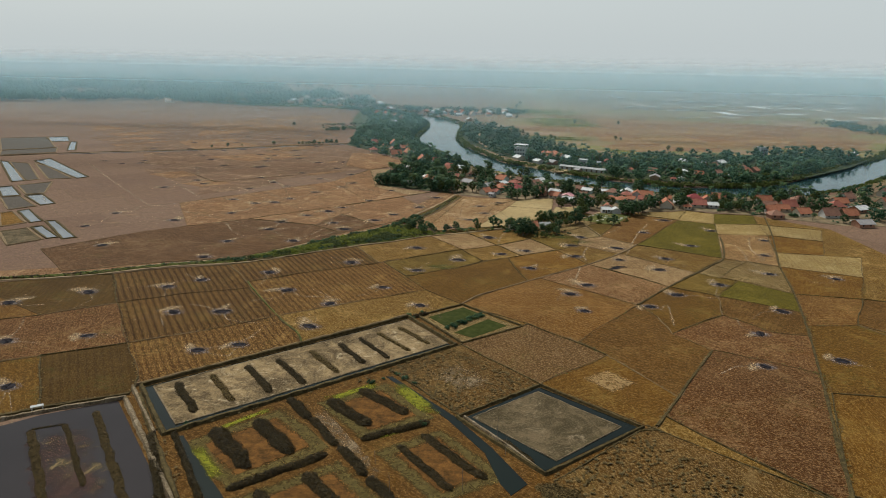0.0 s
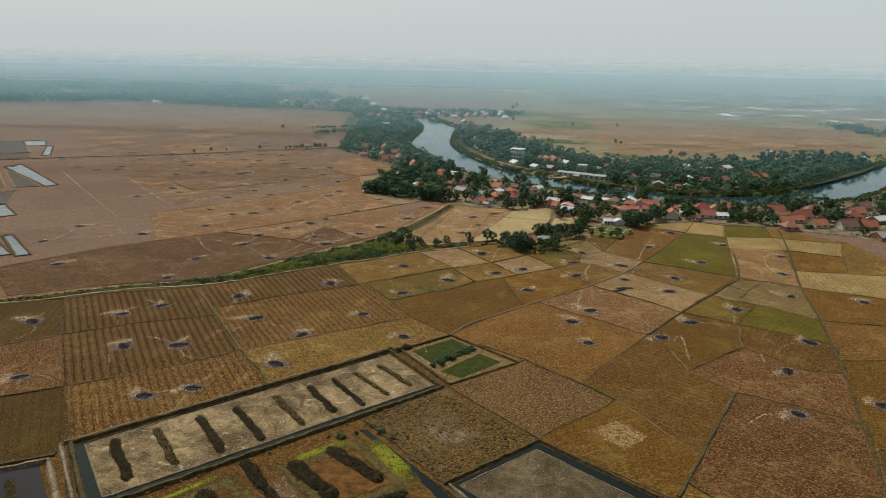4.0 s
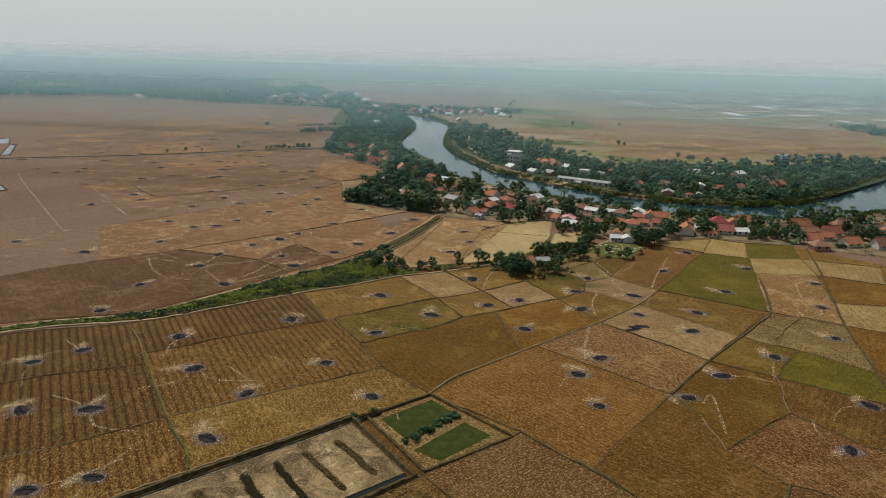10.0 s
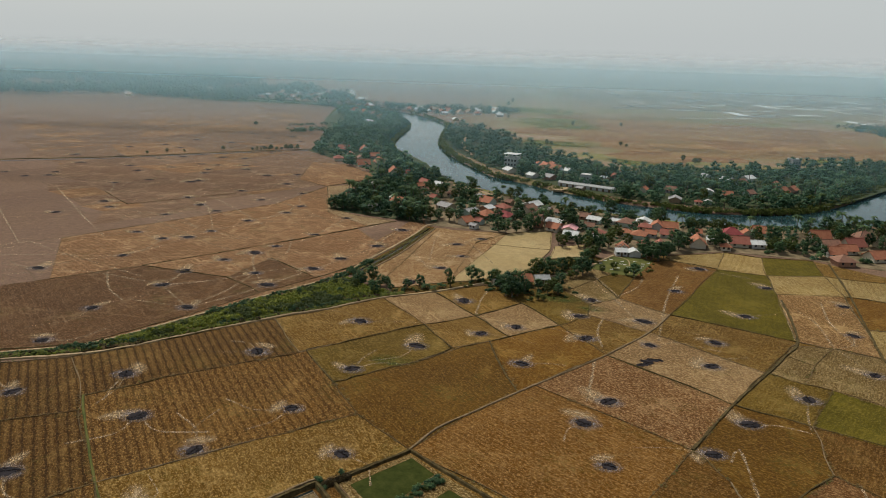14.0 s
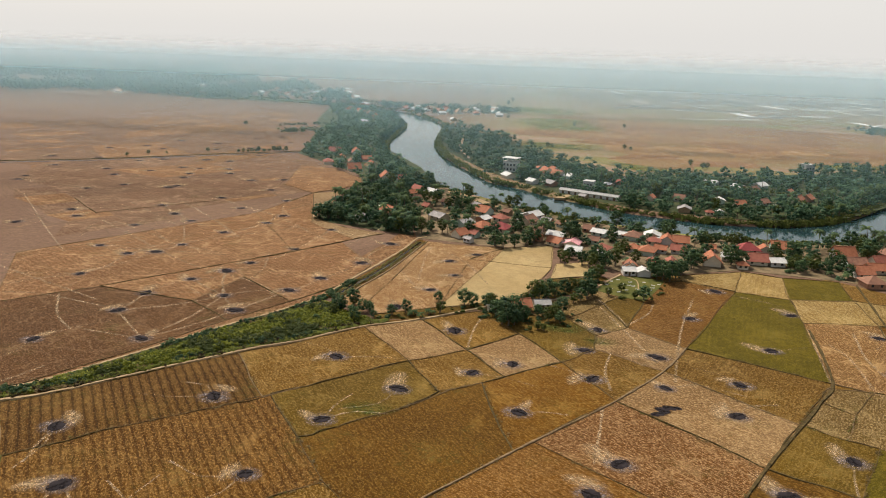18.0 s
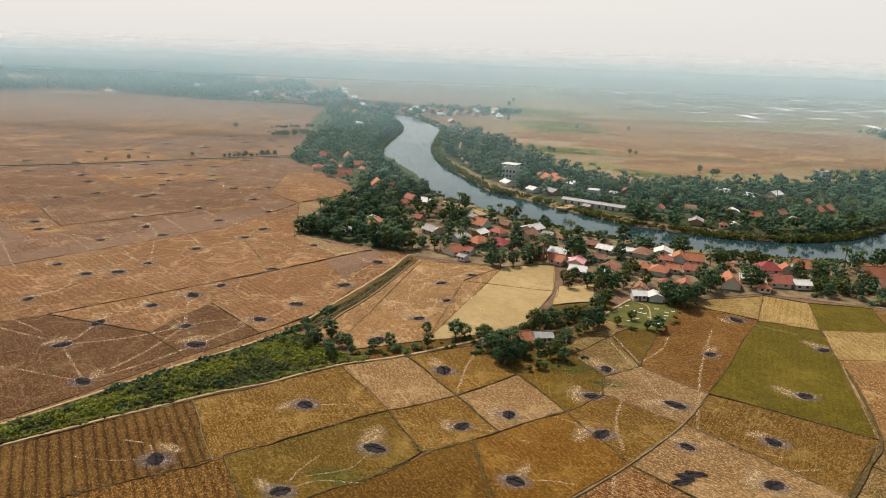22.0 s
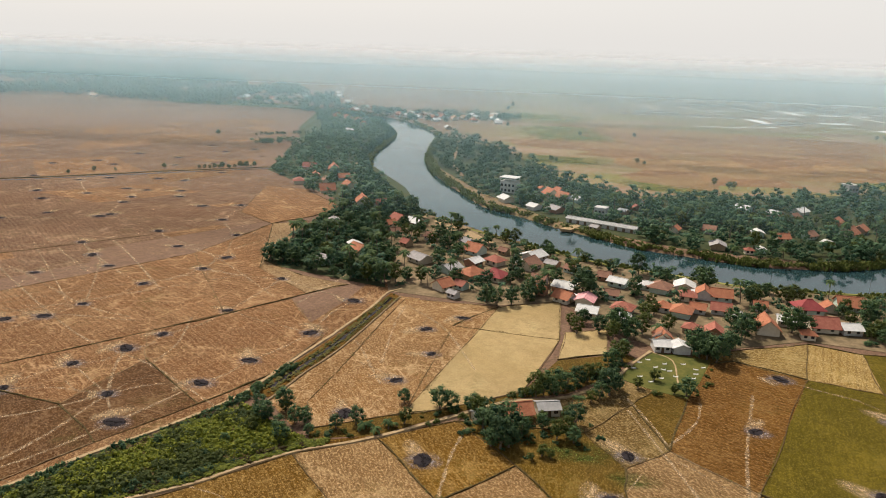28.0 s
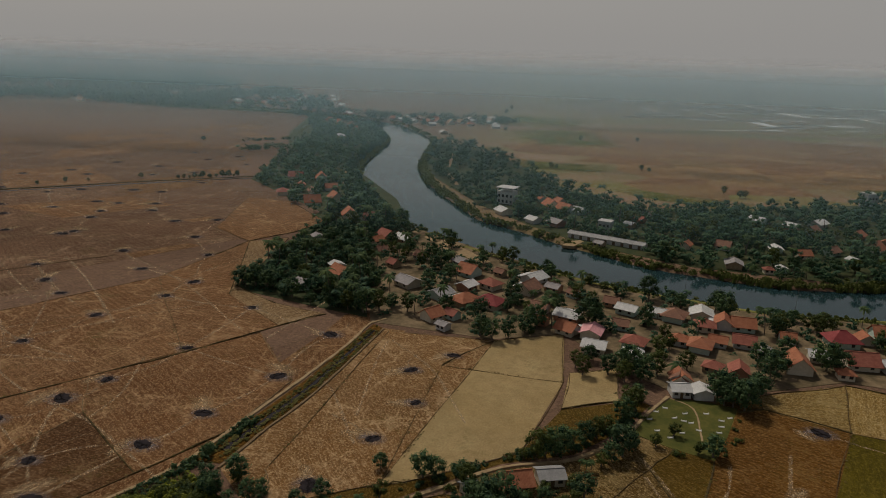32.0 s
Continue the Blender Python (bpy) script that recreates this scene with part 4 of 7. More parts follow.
ridge_line("dirt_path", [(-24, 252), (-18.7, 263), (-12, 271), (0.6, 285.7), (15.7, 302.4), (30.5, 318.8), (47.7, 341.5), (58.3, 361)], 0.75, 0.3, PALE_BUND, 3, 0.08, 0.3, 0.6, "thin pale footpath along a field bund", "path", "", "structure")
ridge_line("dirt_path", [(107.4, 387), (104, 366), (98, 341), (89, 327), (79, 312.5), (63, 289.8), (46, 263)], 1.3, 0.35, BUND, 3, 0.08, 0.3, 0.5, "dark weedy bund path between fields", "path", "", "structure")
ridge_line("dirt_path", [(148.7, 447), (140, 404.6), (129, 360), (122, 331.5), (114.5, 289), (106, 250), (95.4, 207), (88.9, 182.5), (77, 136)], 1.1, 0.35, BUND, 3, 0.08, 0.3, 0.5, "dark weedy bund path between fields", "path", "", "structure")
ridge_line("dirt_path", [(65.2, 220.1), (51.3, 191.4), (47, 182), (38, 163.5)], 1.3, 0.35, BUND, 3, 0.08, 0.3, 0.5, "dark weedy bund path between fields", "path", "", "structure")
ridge_line("dirt_path", [(-117.5, 265), (-113.5, 258.6), (-91, 227.5), (-78, 212), (-74.5, 205)], 0.9, 0.3, GRASS_EARTH, 3, 0.08, 0.3, 0.5, "grassy green bund between striped fields", "path", "", "structure")
STRIP = [(-262, 239), (-224, 250.5), (-195, 262.5), (-165, 282), (-137, 295.5), (-119, 318), (-108.8, 333), (-98, 349), (-87, 363), (-75, 382), (-70, 379), (-62, 372), (-50, 365.5), (-36, 370.5), (-36, 369.2), (-51, 361.5), (-61, 353.5), (-70, 344.5), (-80.5, 337.3), (-102.6, 318.5), (-124.5, 298.2), (-136, 291), (-161.5, 281), (-193, 260.5), (-224, 248.5)]
slab("ditch_strip", STRIP, 0.03, SOILS["moss"], 0.3, "weedy ground of a ditch between two paths", "ditch", "", "structure")
slab("ditch_strip", [(-76, 386), (-67.8, 408.5), (-60.8, 432.5), (-50.4, 480), (-46.4, 477), (-55.8, 427), (-62.4, 404), (-67.4, 386)], 0.1, SOILS["moss"], 0.3, "grassy ditch leading to the village", "ditch", "", "structure")
slab("ditch_water", [(-70, 392), (-65, 407), (-58.4, 430), (-49.4, 474), (-48.4, 474), (-57.2, 429), (-63.6, 406), (-68, 391)], 0.2, MURKY, 0.3, "dark water in a narrow ditch", "ditch", "", "structure")
slab("ditch_verge", [(-67.4, 385), (-62.4, 403), (-55.8, 426), (-46, 477), (-38, 476), (-50, 420), (-56, 372)], 0.014, SOILS["straws"], 0.3, "dry stubble beside a ditch path", "ground", "", "structure")
slab("path_verge", [(p[0], p[1]) for p in UPPER] + [(p[0] - 11, p[1] + 7) for p in UPPER[::-1]], 0.012, SOILS["plainb"], 0.3, "dry stubble beside a dirt path", "ground", "", "structure")
slab("farm_ground", [(-15, 384), (0, 396.5), (18, 403), (32, 417), (43, 411), (36, 399), (20, 381)], 0.036, SOILS["straw"], 0.3, "straw-strewn ground round a farmhouse", "ground", "", "structure")
slab("farm_ground", [(-50, 367), (-34, 371), (-16.6, 385), (-1, 397), (16.6, 404), (30, 418), (40, 434), (33, 440), (31, 434), (14.6, 427), (3, 402), (-24, 385), (-52, 374)], 0.037, SOILS["olive"], 0.3, "weedy ground along a farm track", "ground", "", "structure")

slab("paddy_field", [(-420, 150), (-262, 233), (-224, 245), (-193, 257), (-161, 277), (-178, 212), (-150, 130), (-300, 60)], 0.02, SOILS["umber"], 0.3, FIELD_WORDS["umber"], "field", "paddy fields")
slab("field_margin", [(-140, 289), (-30, 371), (20, 383), (44, 405), (60, 440), (72, 446), (140, 453), (178, 420), (195, 280), (160, 125), (70, 105), (15, 128), (35, 163), (0, 192), (-38, 240), (-110, 168), (-178, 212)], 0.025, SOILS["brown"], 0.3, "dry weedy ground between paddy fields", "ground", "", "structure")
slab("pond_margin", [(-118, 160), (-112, 168), (-42, 238), (8, 190), (38, 163), (8, 128), (14, 112), (-40, 88), (-72, 92), (-70, 108)], 0.032, SOILS["umber"], 0.3, "rough weedy ground between ponds", "ground", "", "structure")
# village ground
slab("village_ground", [(-52, 482), (-7, 474), (18, 484), (33, 458), (50, 442), (72, 447), (103, 460), (145, 452), (190, 432), (265, 440), (360, 560), (295, 588), (222, 538), (158, 516), (98, 518), (34, 546), (-14, 584), (-36, 604), (-62, 628), (-70, 560)], 0.12, YARD, 0.4,
     "trodden pale earth between village houses", "ground", "", "structure")
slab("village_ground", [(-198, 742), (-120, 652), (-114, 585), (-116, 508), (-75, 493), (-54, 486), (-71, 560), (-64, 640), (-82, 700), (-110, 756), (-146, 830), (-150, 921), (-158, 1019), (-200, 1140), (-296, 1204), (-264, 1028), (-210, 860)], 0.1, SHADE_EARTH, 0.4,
     "green earth under village trees, darkened in colour for their shade", "ground", "", "structure")
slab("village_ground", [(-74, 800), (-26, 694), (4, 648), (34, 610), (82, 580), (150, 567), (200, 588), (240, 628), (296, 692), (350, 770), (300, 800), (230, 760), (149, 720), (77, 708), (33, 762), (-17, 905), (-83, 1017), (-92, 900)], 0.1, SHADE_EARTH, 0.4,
     "green earth under village trees, darkened in colour for their shade", "ground", "", "structure")

# ---- ponds where the flight starts ----
def bank(pts, w, h, material=BUND, label="raised earth bank round a pond", closed=True):
    p = pts + [pts[0]] if closed else pts
    ridge_line("pond_bank", p, w, h, material, 2.0, 0.0, 0.22, 0.4, label, "bank", "pond banks", "", None, False)


def bed(name, pts, z, material, label):
    slab(name, pts, z, material, 0.3, label, "pond bed", "", "structure")


def scrub_row(a, b, width, height, material, n, label, rise=0.75):
    """A rounded uneven mound of earth with low scrub growing all over it."""
    root = new("planted_strip")
    tagged(root, label, "scrub strip", "planted strips")
    root.matrix_basis = pose(a[0], a[1], 0)
    d = (b[0] - a[0], b[1] - a[1])
    ln = math.hypot(*d)
    u, v = (d[0] / ln, d[1] / ln), (-d[1] / ln, d[0] / ln)
    cols, nl = 11, max(8, int(ln / 0.5))
    top = 0.7 * rise + 0.25 * height
    verts, faces, spots_ = [], [], []
    for i in range(nl + 1):
        t = ln * i / nl
        end = min(1.0, 0.35 + min(t, ln - t) / (0.6 * width))
        wob = noise.noise(Vector((a[0] + t * 0.3, a[1], 1.7)))
        w = width * 0.5 * end * (1 + 0.22 * wob)
        sh = 0.22 * width * noise.noise(Vector((a[0], t * 0.22, 5.1)))
        for k in range(cols):
            q = -1 + 2 * k / (cols - 1)
            x, y = u[0] * t + v[0] * (q * w + sh), u[1] * t + v[1] * (q * w + sh)
            lump = noise.noise(Vector(((a[0] + x) * 0.9, (a[1] + y) * 0.9, 0.3))) + 0.6 * noise.noise(Vector(((a[0] + x) * 2.3, (a[1] + y) * 2.3, 3.3)))
            z = -0.1 + top * end * max(0.0, 1 - q * q) ** 0.6 * (1 + 0.5 * lump)
            verts.append((x, y, z))
            spots_.append((x, y, z, q))
            if i and k:
                p = i * cols + k
                faces.append((p, p - 1, p - cols - 1, p - cols))
    put("mound", mesh_of("mound", verts, faces, MOUND, True), root)
    verts, faces = [], []
    for _ in range(n * 8):
        x, y, z, q = rng.choice(spots_)
        x, y, z = x + rng.uniform(-0.25, 0.25), y + rng.uniform(-0.25, 0.25), z + rng.uniform(-0.02, 0.2 + 0.45 * height * rng.random())
        nrm = Vector((v[0] * q + rng.uniform(-0.6, 0.6), v[1] * q + rng.uniform(-0.6, 0.6), 0.8)).normalized()
        s1 = nrm.orthogonal().normalized()
        s1.rotate(Matrix.Rotation(rng.uniform(0, 6.283), 3, nrm))
        s2 = nrm.cross(s1)
        s = rng.uniform(0.12, 0.3)
        p = Vector((x, y, z))
        i = len(verts)
        verts += [p - s1 * s, p - s2 * s * 0.6, p + s1 * s, p + s2 * s * 0.6]
        faces.append((i, i + 1, i + 2, i + 3))
    tagged(put("scrub", mesh_of("scrub", verts, faces, material), root), "", "", "", "stuff")


def inset(p, first, second, third, fourth):
    """A four-sided plot drawn in by these lengths from its sides, in order."""
    mid = Vector((sum(q[0] for q in p) / 4, sum(q[1] for q in p) / 4))
    ln = []
    for k, dist in enumerate((first, second, third, fourth)):
        a, b = Vector(p[k]), Vector(p[(k + 1) % 4])
        d = (b - a).normalized()
        nrm = Vector((-d.y, d.x))
        nrm = nrm if nrm.dot(mid - a) > 0 else -nrm
        ln.append((a + nrm * dist, d))
    out = []
    for k in range(4):
        (a, d), (c, e) = ln[k - 1], ln[k]
        t = ((c.x - a.x) * e.y - (c.y - a.y) * e.x) / (d.x * e.y - d.y * e.x)
        out.append((a.x + d.x * t, a.y + d.y * t))
    return out


# brown pond with three strips
bed("pond_water", [(-139, 131), (-127, 144), (-111.5, 154.8), (-73, 110), (-103, 84), (-150, 110)], 0.10, MURKY, "dark still water of a fish pond")
for k, (p, m, label) in enumerate((([(-128, 133.5), (-114.5, 144.5), (-84, 110), (-98, 98)], MUD_SOFT, "purple-brown mud under shallow pond water"), ([(-150, 112), (-131, 131), (-102, 101), (-118, 86)], MUD_SOFT, "purple-brown mud under shallow pond water"),
                                   ([(-126.5, 135.5), (-119, 141.5), (-96, 116), (-104, 108)], SCUM_SOFT, "pale scum floating on pond water"), ([(-121.5, 138), (-109.5, 147), (-82, 112), (-95, 103)], SCUM_SOFT, "pale scum floating on pond water"))):
    bed("pond_scum", p, 0.11 + 0.005 * k, m, label)
for a, b, w in (((-124.4, 136.2), (-98, 104), 2.6), ((-117.7, 140.2), (-96.1, 115), 1.7), ((-114.1, 148.3), (-80, 106), 2.6)):
    scrub_row(a, b, w, 0.1, LEAF_DARK, 60, "brown earth strip rising from a fish pond", 0.6)
scrub_row((-124.6, 136.4), (-117.6, 140.4), 0.9, 0.1, LEAF_DARK, 12, "low earth spit across a fish pond", 0.4)
bank([(-160, 122), (-127, 146.2), (-110.5, 156.6), (-71, 109.5)], 2.0, 0.8, STONY, "pale stony earth bank round a fish pond", False)
bank([(-161, 124), (-128, 148.6), (-110.6, 159.2)], 1.6, 0.5, BUND, "dark weedy verge along a pond bank", False)
bank([(-107.8, 159.5), (-93, 139.5), (-73, 113.5)], 2.0, 0.6, BUND, "weedy earth bank between two ponds", False)
# long drained pond with nine planted strips
LONG = [(-109, 163.6), (-42.6, 232.4), (-23.4, 210.2), (-90.2, 141.4)]
bed("pond_moat", LONG, 0.09, DARK_WATER, "dark narrow moat along a drained pond")
bed("pond_bed", inset(LONG, 1.2, 0.3, 1.4, 2.8), 0.2, SALT, "pale dried pond bed with white crust")
rim = inset(LONG, 1.2, 0.3, 1.4, 2.8)
ridge_line("pale_rim", rim + [rim[0]], 0.7, 0.3, STONY, 2, 0.02, 0.25, 0.4, "pale crusted rim of a dried pond bed", "rim", "", "structure", None, False)
bank([(-110.1, 164.6), (-42.4, 234.4), (-21.6, 210), (-89.8, 139.2)], 1.9, 0.9, BUND, "dark earth bank round the drained pond")
bank([(-111.6, 164.4), (-42.6, 236)], 1.2, 0.75, PALE_BUND, "pale dry crest of a pond bank", False)
bank([(-112, 163.4), (-92.4, 139.4)], 1.6, 0.8, STONY, "pale dry crest of a pond bank", False)
for k, (a, b) in enumerate((((-100.5, 168.2), (-87.3, 151.4)), ((-92.8, 174.5), (-79.6, 159.3)), ((-84.8, 182.6), (-70.8, 166.1)), ((-77, 189), (-63, 173)), ((-68.7, 197), (-55.5, 182.1)), ((-61, 204.4), (-48.9, 190.3)),
             ((-55.4, 210.5), (-42.1, 195.4)), ((-50.3, 216.3), (-36.4, 202.4)), ((-43.7, 222.4), (-30.9, 209.8)))):
    scrub_row(a, b, (2.9, 2.6, 3.1, 2.6, 2.4, 2.5, 1.9, 1.8, 2.2)[k], 0.7, LEAF_DRY if k in (1, 4, 7, 8) else LEAF_DARK, 150, "raised strip of dark scrub on the dried pond bed", 0.6)
# two green ponds
bed("pond_bed", [(-37.5, 235.6), (-23.6, 249.8), (-1.2, 231.6), (-19.6, 213.8)], 0.09, SOILS["straw"], "dry earth shelf between green ponds")
bed("pond_water", [(-34.8, 235.4), (-22.8, 248.4), (-16.5, 242.4), (-26.4, 226.2)], 0.14, GREENPOND, "weed-green water of a small pond")
bed("pond_water", [(-23.5, 221.5), (-12.5, 237), (-5, 231.4), (-16.6, 217.6)], 0.14, GREENPOND, "weed-green water of a small pond")
bank([(-38.8, 235.9), (-23.6, 251.4), (0.7, 231.9), (-19.7, 212.3)], 1.4, 0.6, BUND, "earth bank round two green ponds")
scrub_row((-41, 233.4), (-35.5, 238.6), 2.2, 1.5, LEAF_DARK, 60, "dark scrub on a pond corner")
# square pond
bed("pond_moat", [(6.6, 182.3), (32.6, 162.3), (7.7, 137.2), (-14.2, 160)], 0.10, DARK_WATER, "dark moat round a square plot")
bed("pond_bed", [(6.1, 178.9), (27.9, 161.5), (10.5, 142.4), (-11.2, 160.6)], 0.22, GREYBED, "grey-brown dried bed of a square pond")
ridge_line("pale_rim", [(6.1, 179.1), (28.2, 161.5), (10.5, 142), (-11.6, 160.6), (6.1, 179.1)], 0.55, 0.3, STONY, 2, 0.02, 0.3, 0.4, "pale dried rim of a square plot", "rim", "", "structure", None, False)
bank([(6.6, 183.6), (34, 162.3), (7.7, 135.6), (-15.8, 160)], 1.6, 0.7, BUND, "dark earth bank round a square pond")
bank([(-14, 160.6), (-3, 149), (6, 138)], 1.3, 0.6, STONY, "pale earth spoil along a channel", False)
# weedy brown plots, some with yellow-green edges
B1, B2 = [(-58.4, 162.4), (-39.7, 180.6), (-21, 157.6), (-38.5, 143)], [(-36.5, 140.7), (-19.7, 156), (1, 132.3), (-16, 117)]
A1, A2 = [(-83.4, 138.2), (-65.2, 160.6), (-44.5, 138), (-66.2, 117.6)], [(-64, 116), (-42.4, 136.2), (-27.5, 121.4), (-42, 98)]
for k, q in enumerate((B1, B2, A1, A2)):
    bed("weed_bed", q, 0.07 + 0.004 * k, DULL_SOFT, "dull olive-brown weeds of a low plot")
    bed("plot_bed", inset(q, 4.0, 3.6, 3.8, 3.8), 0.12 + 0.004 * k, RUST_SOFT, "rust-brown dry plot bed")
for k, q in enumerate(([(-59.4, 162.8), (-39.9, 182.0), (-36.2, 178.2), (-55.6, 159)], [(-42.4, 181.2), (-38.6, 183), (-16.6, 158.6), (-21, 155.6)], [(-40, 146), (-23.5, 159), (-20.4, 155.6), (-37, 142.4)],
                       [(-83.6, 137), (-80.4, 140), (-64, 121.5), (-66.6, 118)], [(-82, 141), (-66, 161.5), (-63.4, 159.4), (-79.4, 138.6)])):
    bed("weed_bed", q, 0.145 + 0.004 * k, LIME_SOFT, "yellow-green weeds along a plot's edge")
bed("channel_water", [(-40.2, 182.2), (-38.2, 182.4), (-16.4, 160.2), (-5.6, 145.8), (3.6, 131), (0, 126), (-2.6, 130), (-7.2, 143), (-18.2, 158.2)], 0.12, DARK_WATER, "dark weedy water channel")
bed("channel_water", [(-87.5, 138.8), (-84.6, 139.6), (-69, 122), (-59, 111), (-62, 109), (-72, 120)], 0.12, DARK_WATER, "dark weedy water channel")
for a, b, w, h, k in (((-52.8, 164.6), (-38.5, 151.9), 4.1, 0.8, 220), ((-45.5, 172.3), (-30, 159.5), 4.1, 0.8, 220), ((-38.8, 144.6), (-23.2, 156.2), 2.6, 1.0, 150), ((-29, 143), (-13.6, 126), 2.6, 0.4, 130), ((-23.5, 149.4), (-6.3, 131.6), 3.0, 0.4, 140),
                      ((-78.1, 143.8), (-62.5, 127.8), 4.9, 1.0, 300), ((-68.9, 149.8), (-54.6, 135.3), 4.9, 1.0, 300), ((-63.8, 118.6), (-45.7, 136.3), 2.8, 1.0, 150), ((-48.4, 127.3), (-36, 115), 3.8, 0.9, 160), ((-57, 119), (-44, 106), 3.2, 0.8, 130)):
    scrub_row(a, b, w, h, LEAF_DARK, k, "rounded mound of dark brown scrub in a weedy plot", 0.9)
for a, b, w in (((-64.5, 163.5), (-55, 153), 3.0), ((-54.5, 153), (-44.4, 141), 2.4), ((-43.4, 140.2), (-34, 129), 2.6), ((-33, 128), (-24, 117.5), 3.0)):
    scrub_row(a, b, w, 1.1, LEAF_DARK, 150, "tangled dark scrub along a track between plots", 0.6)
bed("soil_patch", [(-63.5, 166), (-60, 168), (-25, 124), (-28, 120)], 0.1, PALE_SOFT, "grey-brown trodden track between plots")
scrub_row((-88, 141), (-68, 114), 1.8, 1.2, LEAF_DARK, 170, "tangled dark scrub along a channel", 0.6)
scrub_row((-93, 139), (-76, 112), 2.6, 1.2, LEAF_DARK, 240, "tangled dark scrub between two ponds", 0.7)
scrub_row((-3, 150), (5, 140.4), 2.2, 0.3, LEAF_DARK, 60, "black heap of damp weed by the moat", 0.5)
scrub_row((6, 131), (22, 122), 8.0, 0.4, LEAF_DRY, 200, "dry brown scrub beside the square pond", 0.4)
bed("soil_patch", [(-34, 188), (-21, 201), (-2, 184), (-15, 168)], 0.19, PALE_SOFT, "pale trodden middle of a rough field")
bed("straw_rows", [(17.5, 190.5), (27.5, 200.0), (38.5, 189.5), (28.5, 180)], 0.19, ROW_SOFT, "pale straw rows left in a field's corner")
# dry tussocks on the ground between the ponds
tuft_v, tuft_f = [], []
leaf_g = random.Random(5)
for _ in range(9):
    th, s = leaf_g.uniform(0, 6.28), leaf_g.uniform(0.2, 0.42)
    p, d = Vector((leaf_g.uniform(-0.3, 0.3), leaf_g.uniform(-0.3, 0.3), leaf_g.uniform(0.08, 0.35))), Vector((math.cos(th), math.sin(th), 0.35))
    e = Vector((-d.y, d.x, leaf_g.uniform(-0.3, 0.3)))
    i = len(tuft_v)
    tuft_v += [p - d * s, p - e * s * 0.5, p + d * s, p + e * s * 0.5]
    tuft_f.append((i, i + 1, i + 2, i + 3))
TUFT = [(np.array([tuple(v) for v in tuft_v]), np.array(tuft_f))]
# sluice hut on the bank
hut = tagged(new("sluice_gate"), "small pale concrete sluice on a pond bank", "sluice")
hut.matrix_basis = pose(-130, 146.4, 0.4, 0, 0, 38)
boxed("slab", (-1.6, -0.7, 0.7, 1.6, 0.7, 0.95), CONCRETE, hut, "", None, 0.04)
for s in (-1.3, 1.3):
    boxed("post", (s - 0.15, -0.5, -0.5, s + 0.15, 0.5, 0.7), CONCRETE, hut)


# ---- trees ----
def leaf_cards(verts, faces, c, r, n, size, r_up=1.0, seed=None):
    g = seed or rng
    for _ in range(n):
        th, u = g.uniform(0, 6.283), g.uniform(-0.6, 1)
        q = math.sqrt(1 - u * u)
        k = r * g.uniform(0.65, 1.08)
        p = Vector((c[0] + k * q * math.cos(th), c[1] + k * q * math.sin(th), c[2] + k * u * r_up))
        nrm = Vector((q * math.cos(th) + g.uniform(-0.6, 0.6), q * math.sin(th) + g.uniform(-0.6, 0.6), u + 0.5 + g.uniform(-0.5, 0.5))).normalized()
        a = nrm.orthogonal().normalized()
        a.rotate(Matrix.Rotation(g.uniform(0, 6.283), 3, nrm))
        b = nrm.cross(a)
        s = size * g.uniform(0.6, 1.25)
        i = len(verts)
        verts += [p - a * s, p - b * s * 0.6, p + a * s, p + b * s * 0.6]
        faces.append((i, i + 1, i + 2, i + 3))


def blob(verts, faces, c, r, g, up=0.8, cols=5):
    """A dark inner mass of twigs, lumpy, hidden under the leaves."""
    i = len(verts)
    rows_ = 3
    for a in range(rows_ + 1):
        ph = math.pi * a / rows_
        for k in range(cols):
            th = 6.2832 * k / cols
            s = r * g.uniform(0.7, 1.0)
            verts.append(Vector((c[0] + s * math.sin(ph) * math.cos(th), c[1] + s * math.sin(ph) * math.sin(th), c[2] + s * up * math.cos(ph))))
    for a in range(rows_):
        for k in range(cols):
            faces.append((i + a * cols + k, i + (a + 1) * cols + k, i + (a + 1) * cols + (k + 1) % cols, i + a * cols + (k + 1) % cols))


def trunk_mesh(name, pts, sides=7):
    """A tapered stem through (x, y, z, radius) points; several stems may follow one another."""
    verts, faces = [], []
    for stem in pts:
        base = len(verts)
        for x, y, z, r in stem:
            verts += [(x + r * math.cos(6.2832 * k / sides), y + r * math.sin(6.2832 * k / sides), z) for k in range(sides)]
        for j in range(len(stem) - 1):
            for k in range(sides):
                b = base + j * sides
                faces.append((b + k, b + (k + 1) % sides, b + sides + (k + 1) % sides, b + sides + k))
    return mesh_of(name, verts, faces, BARK, True)


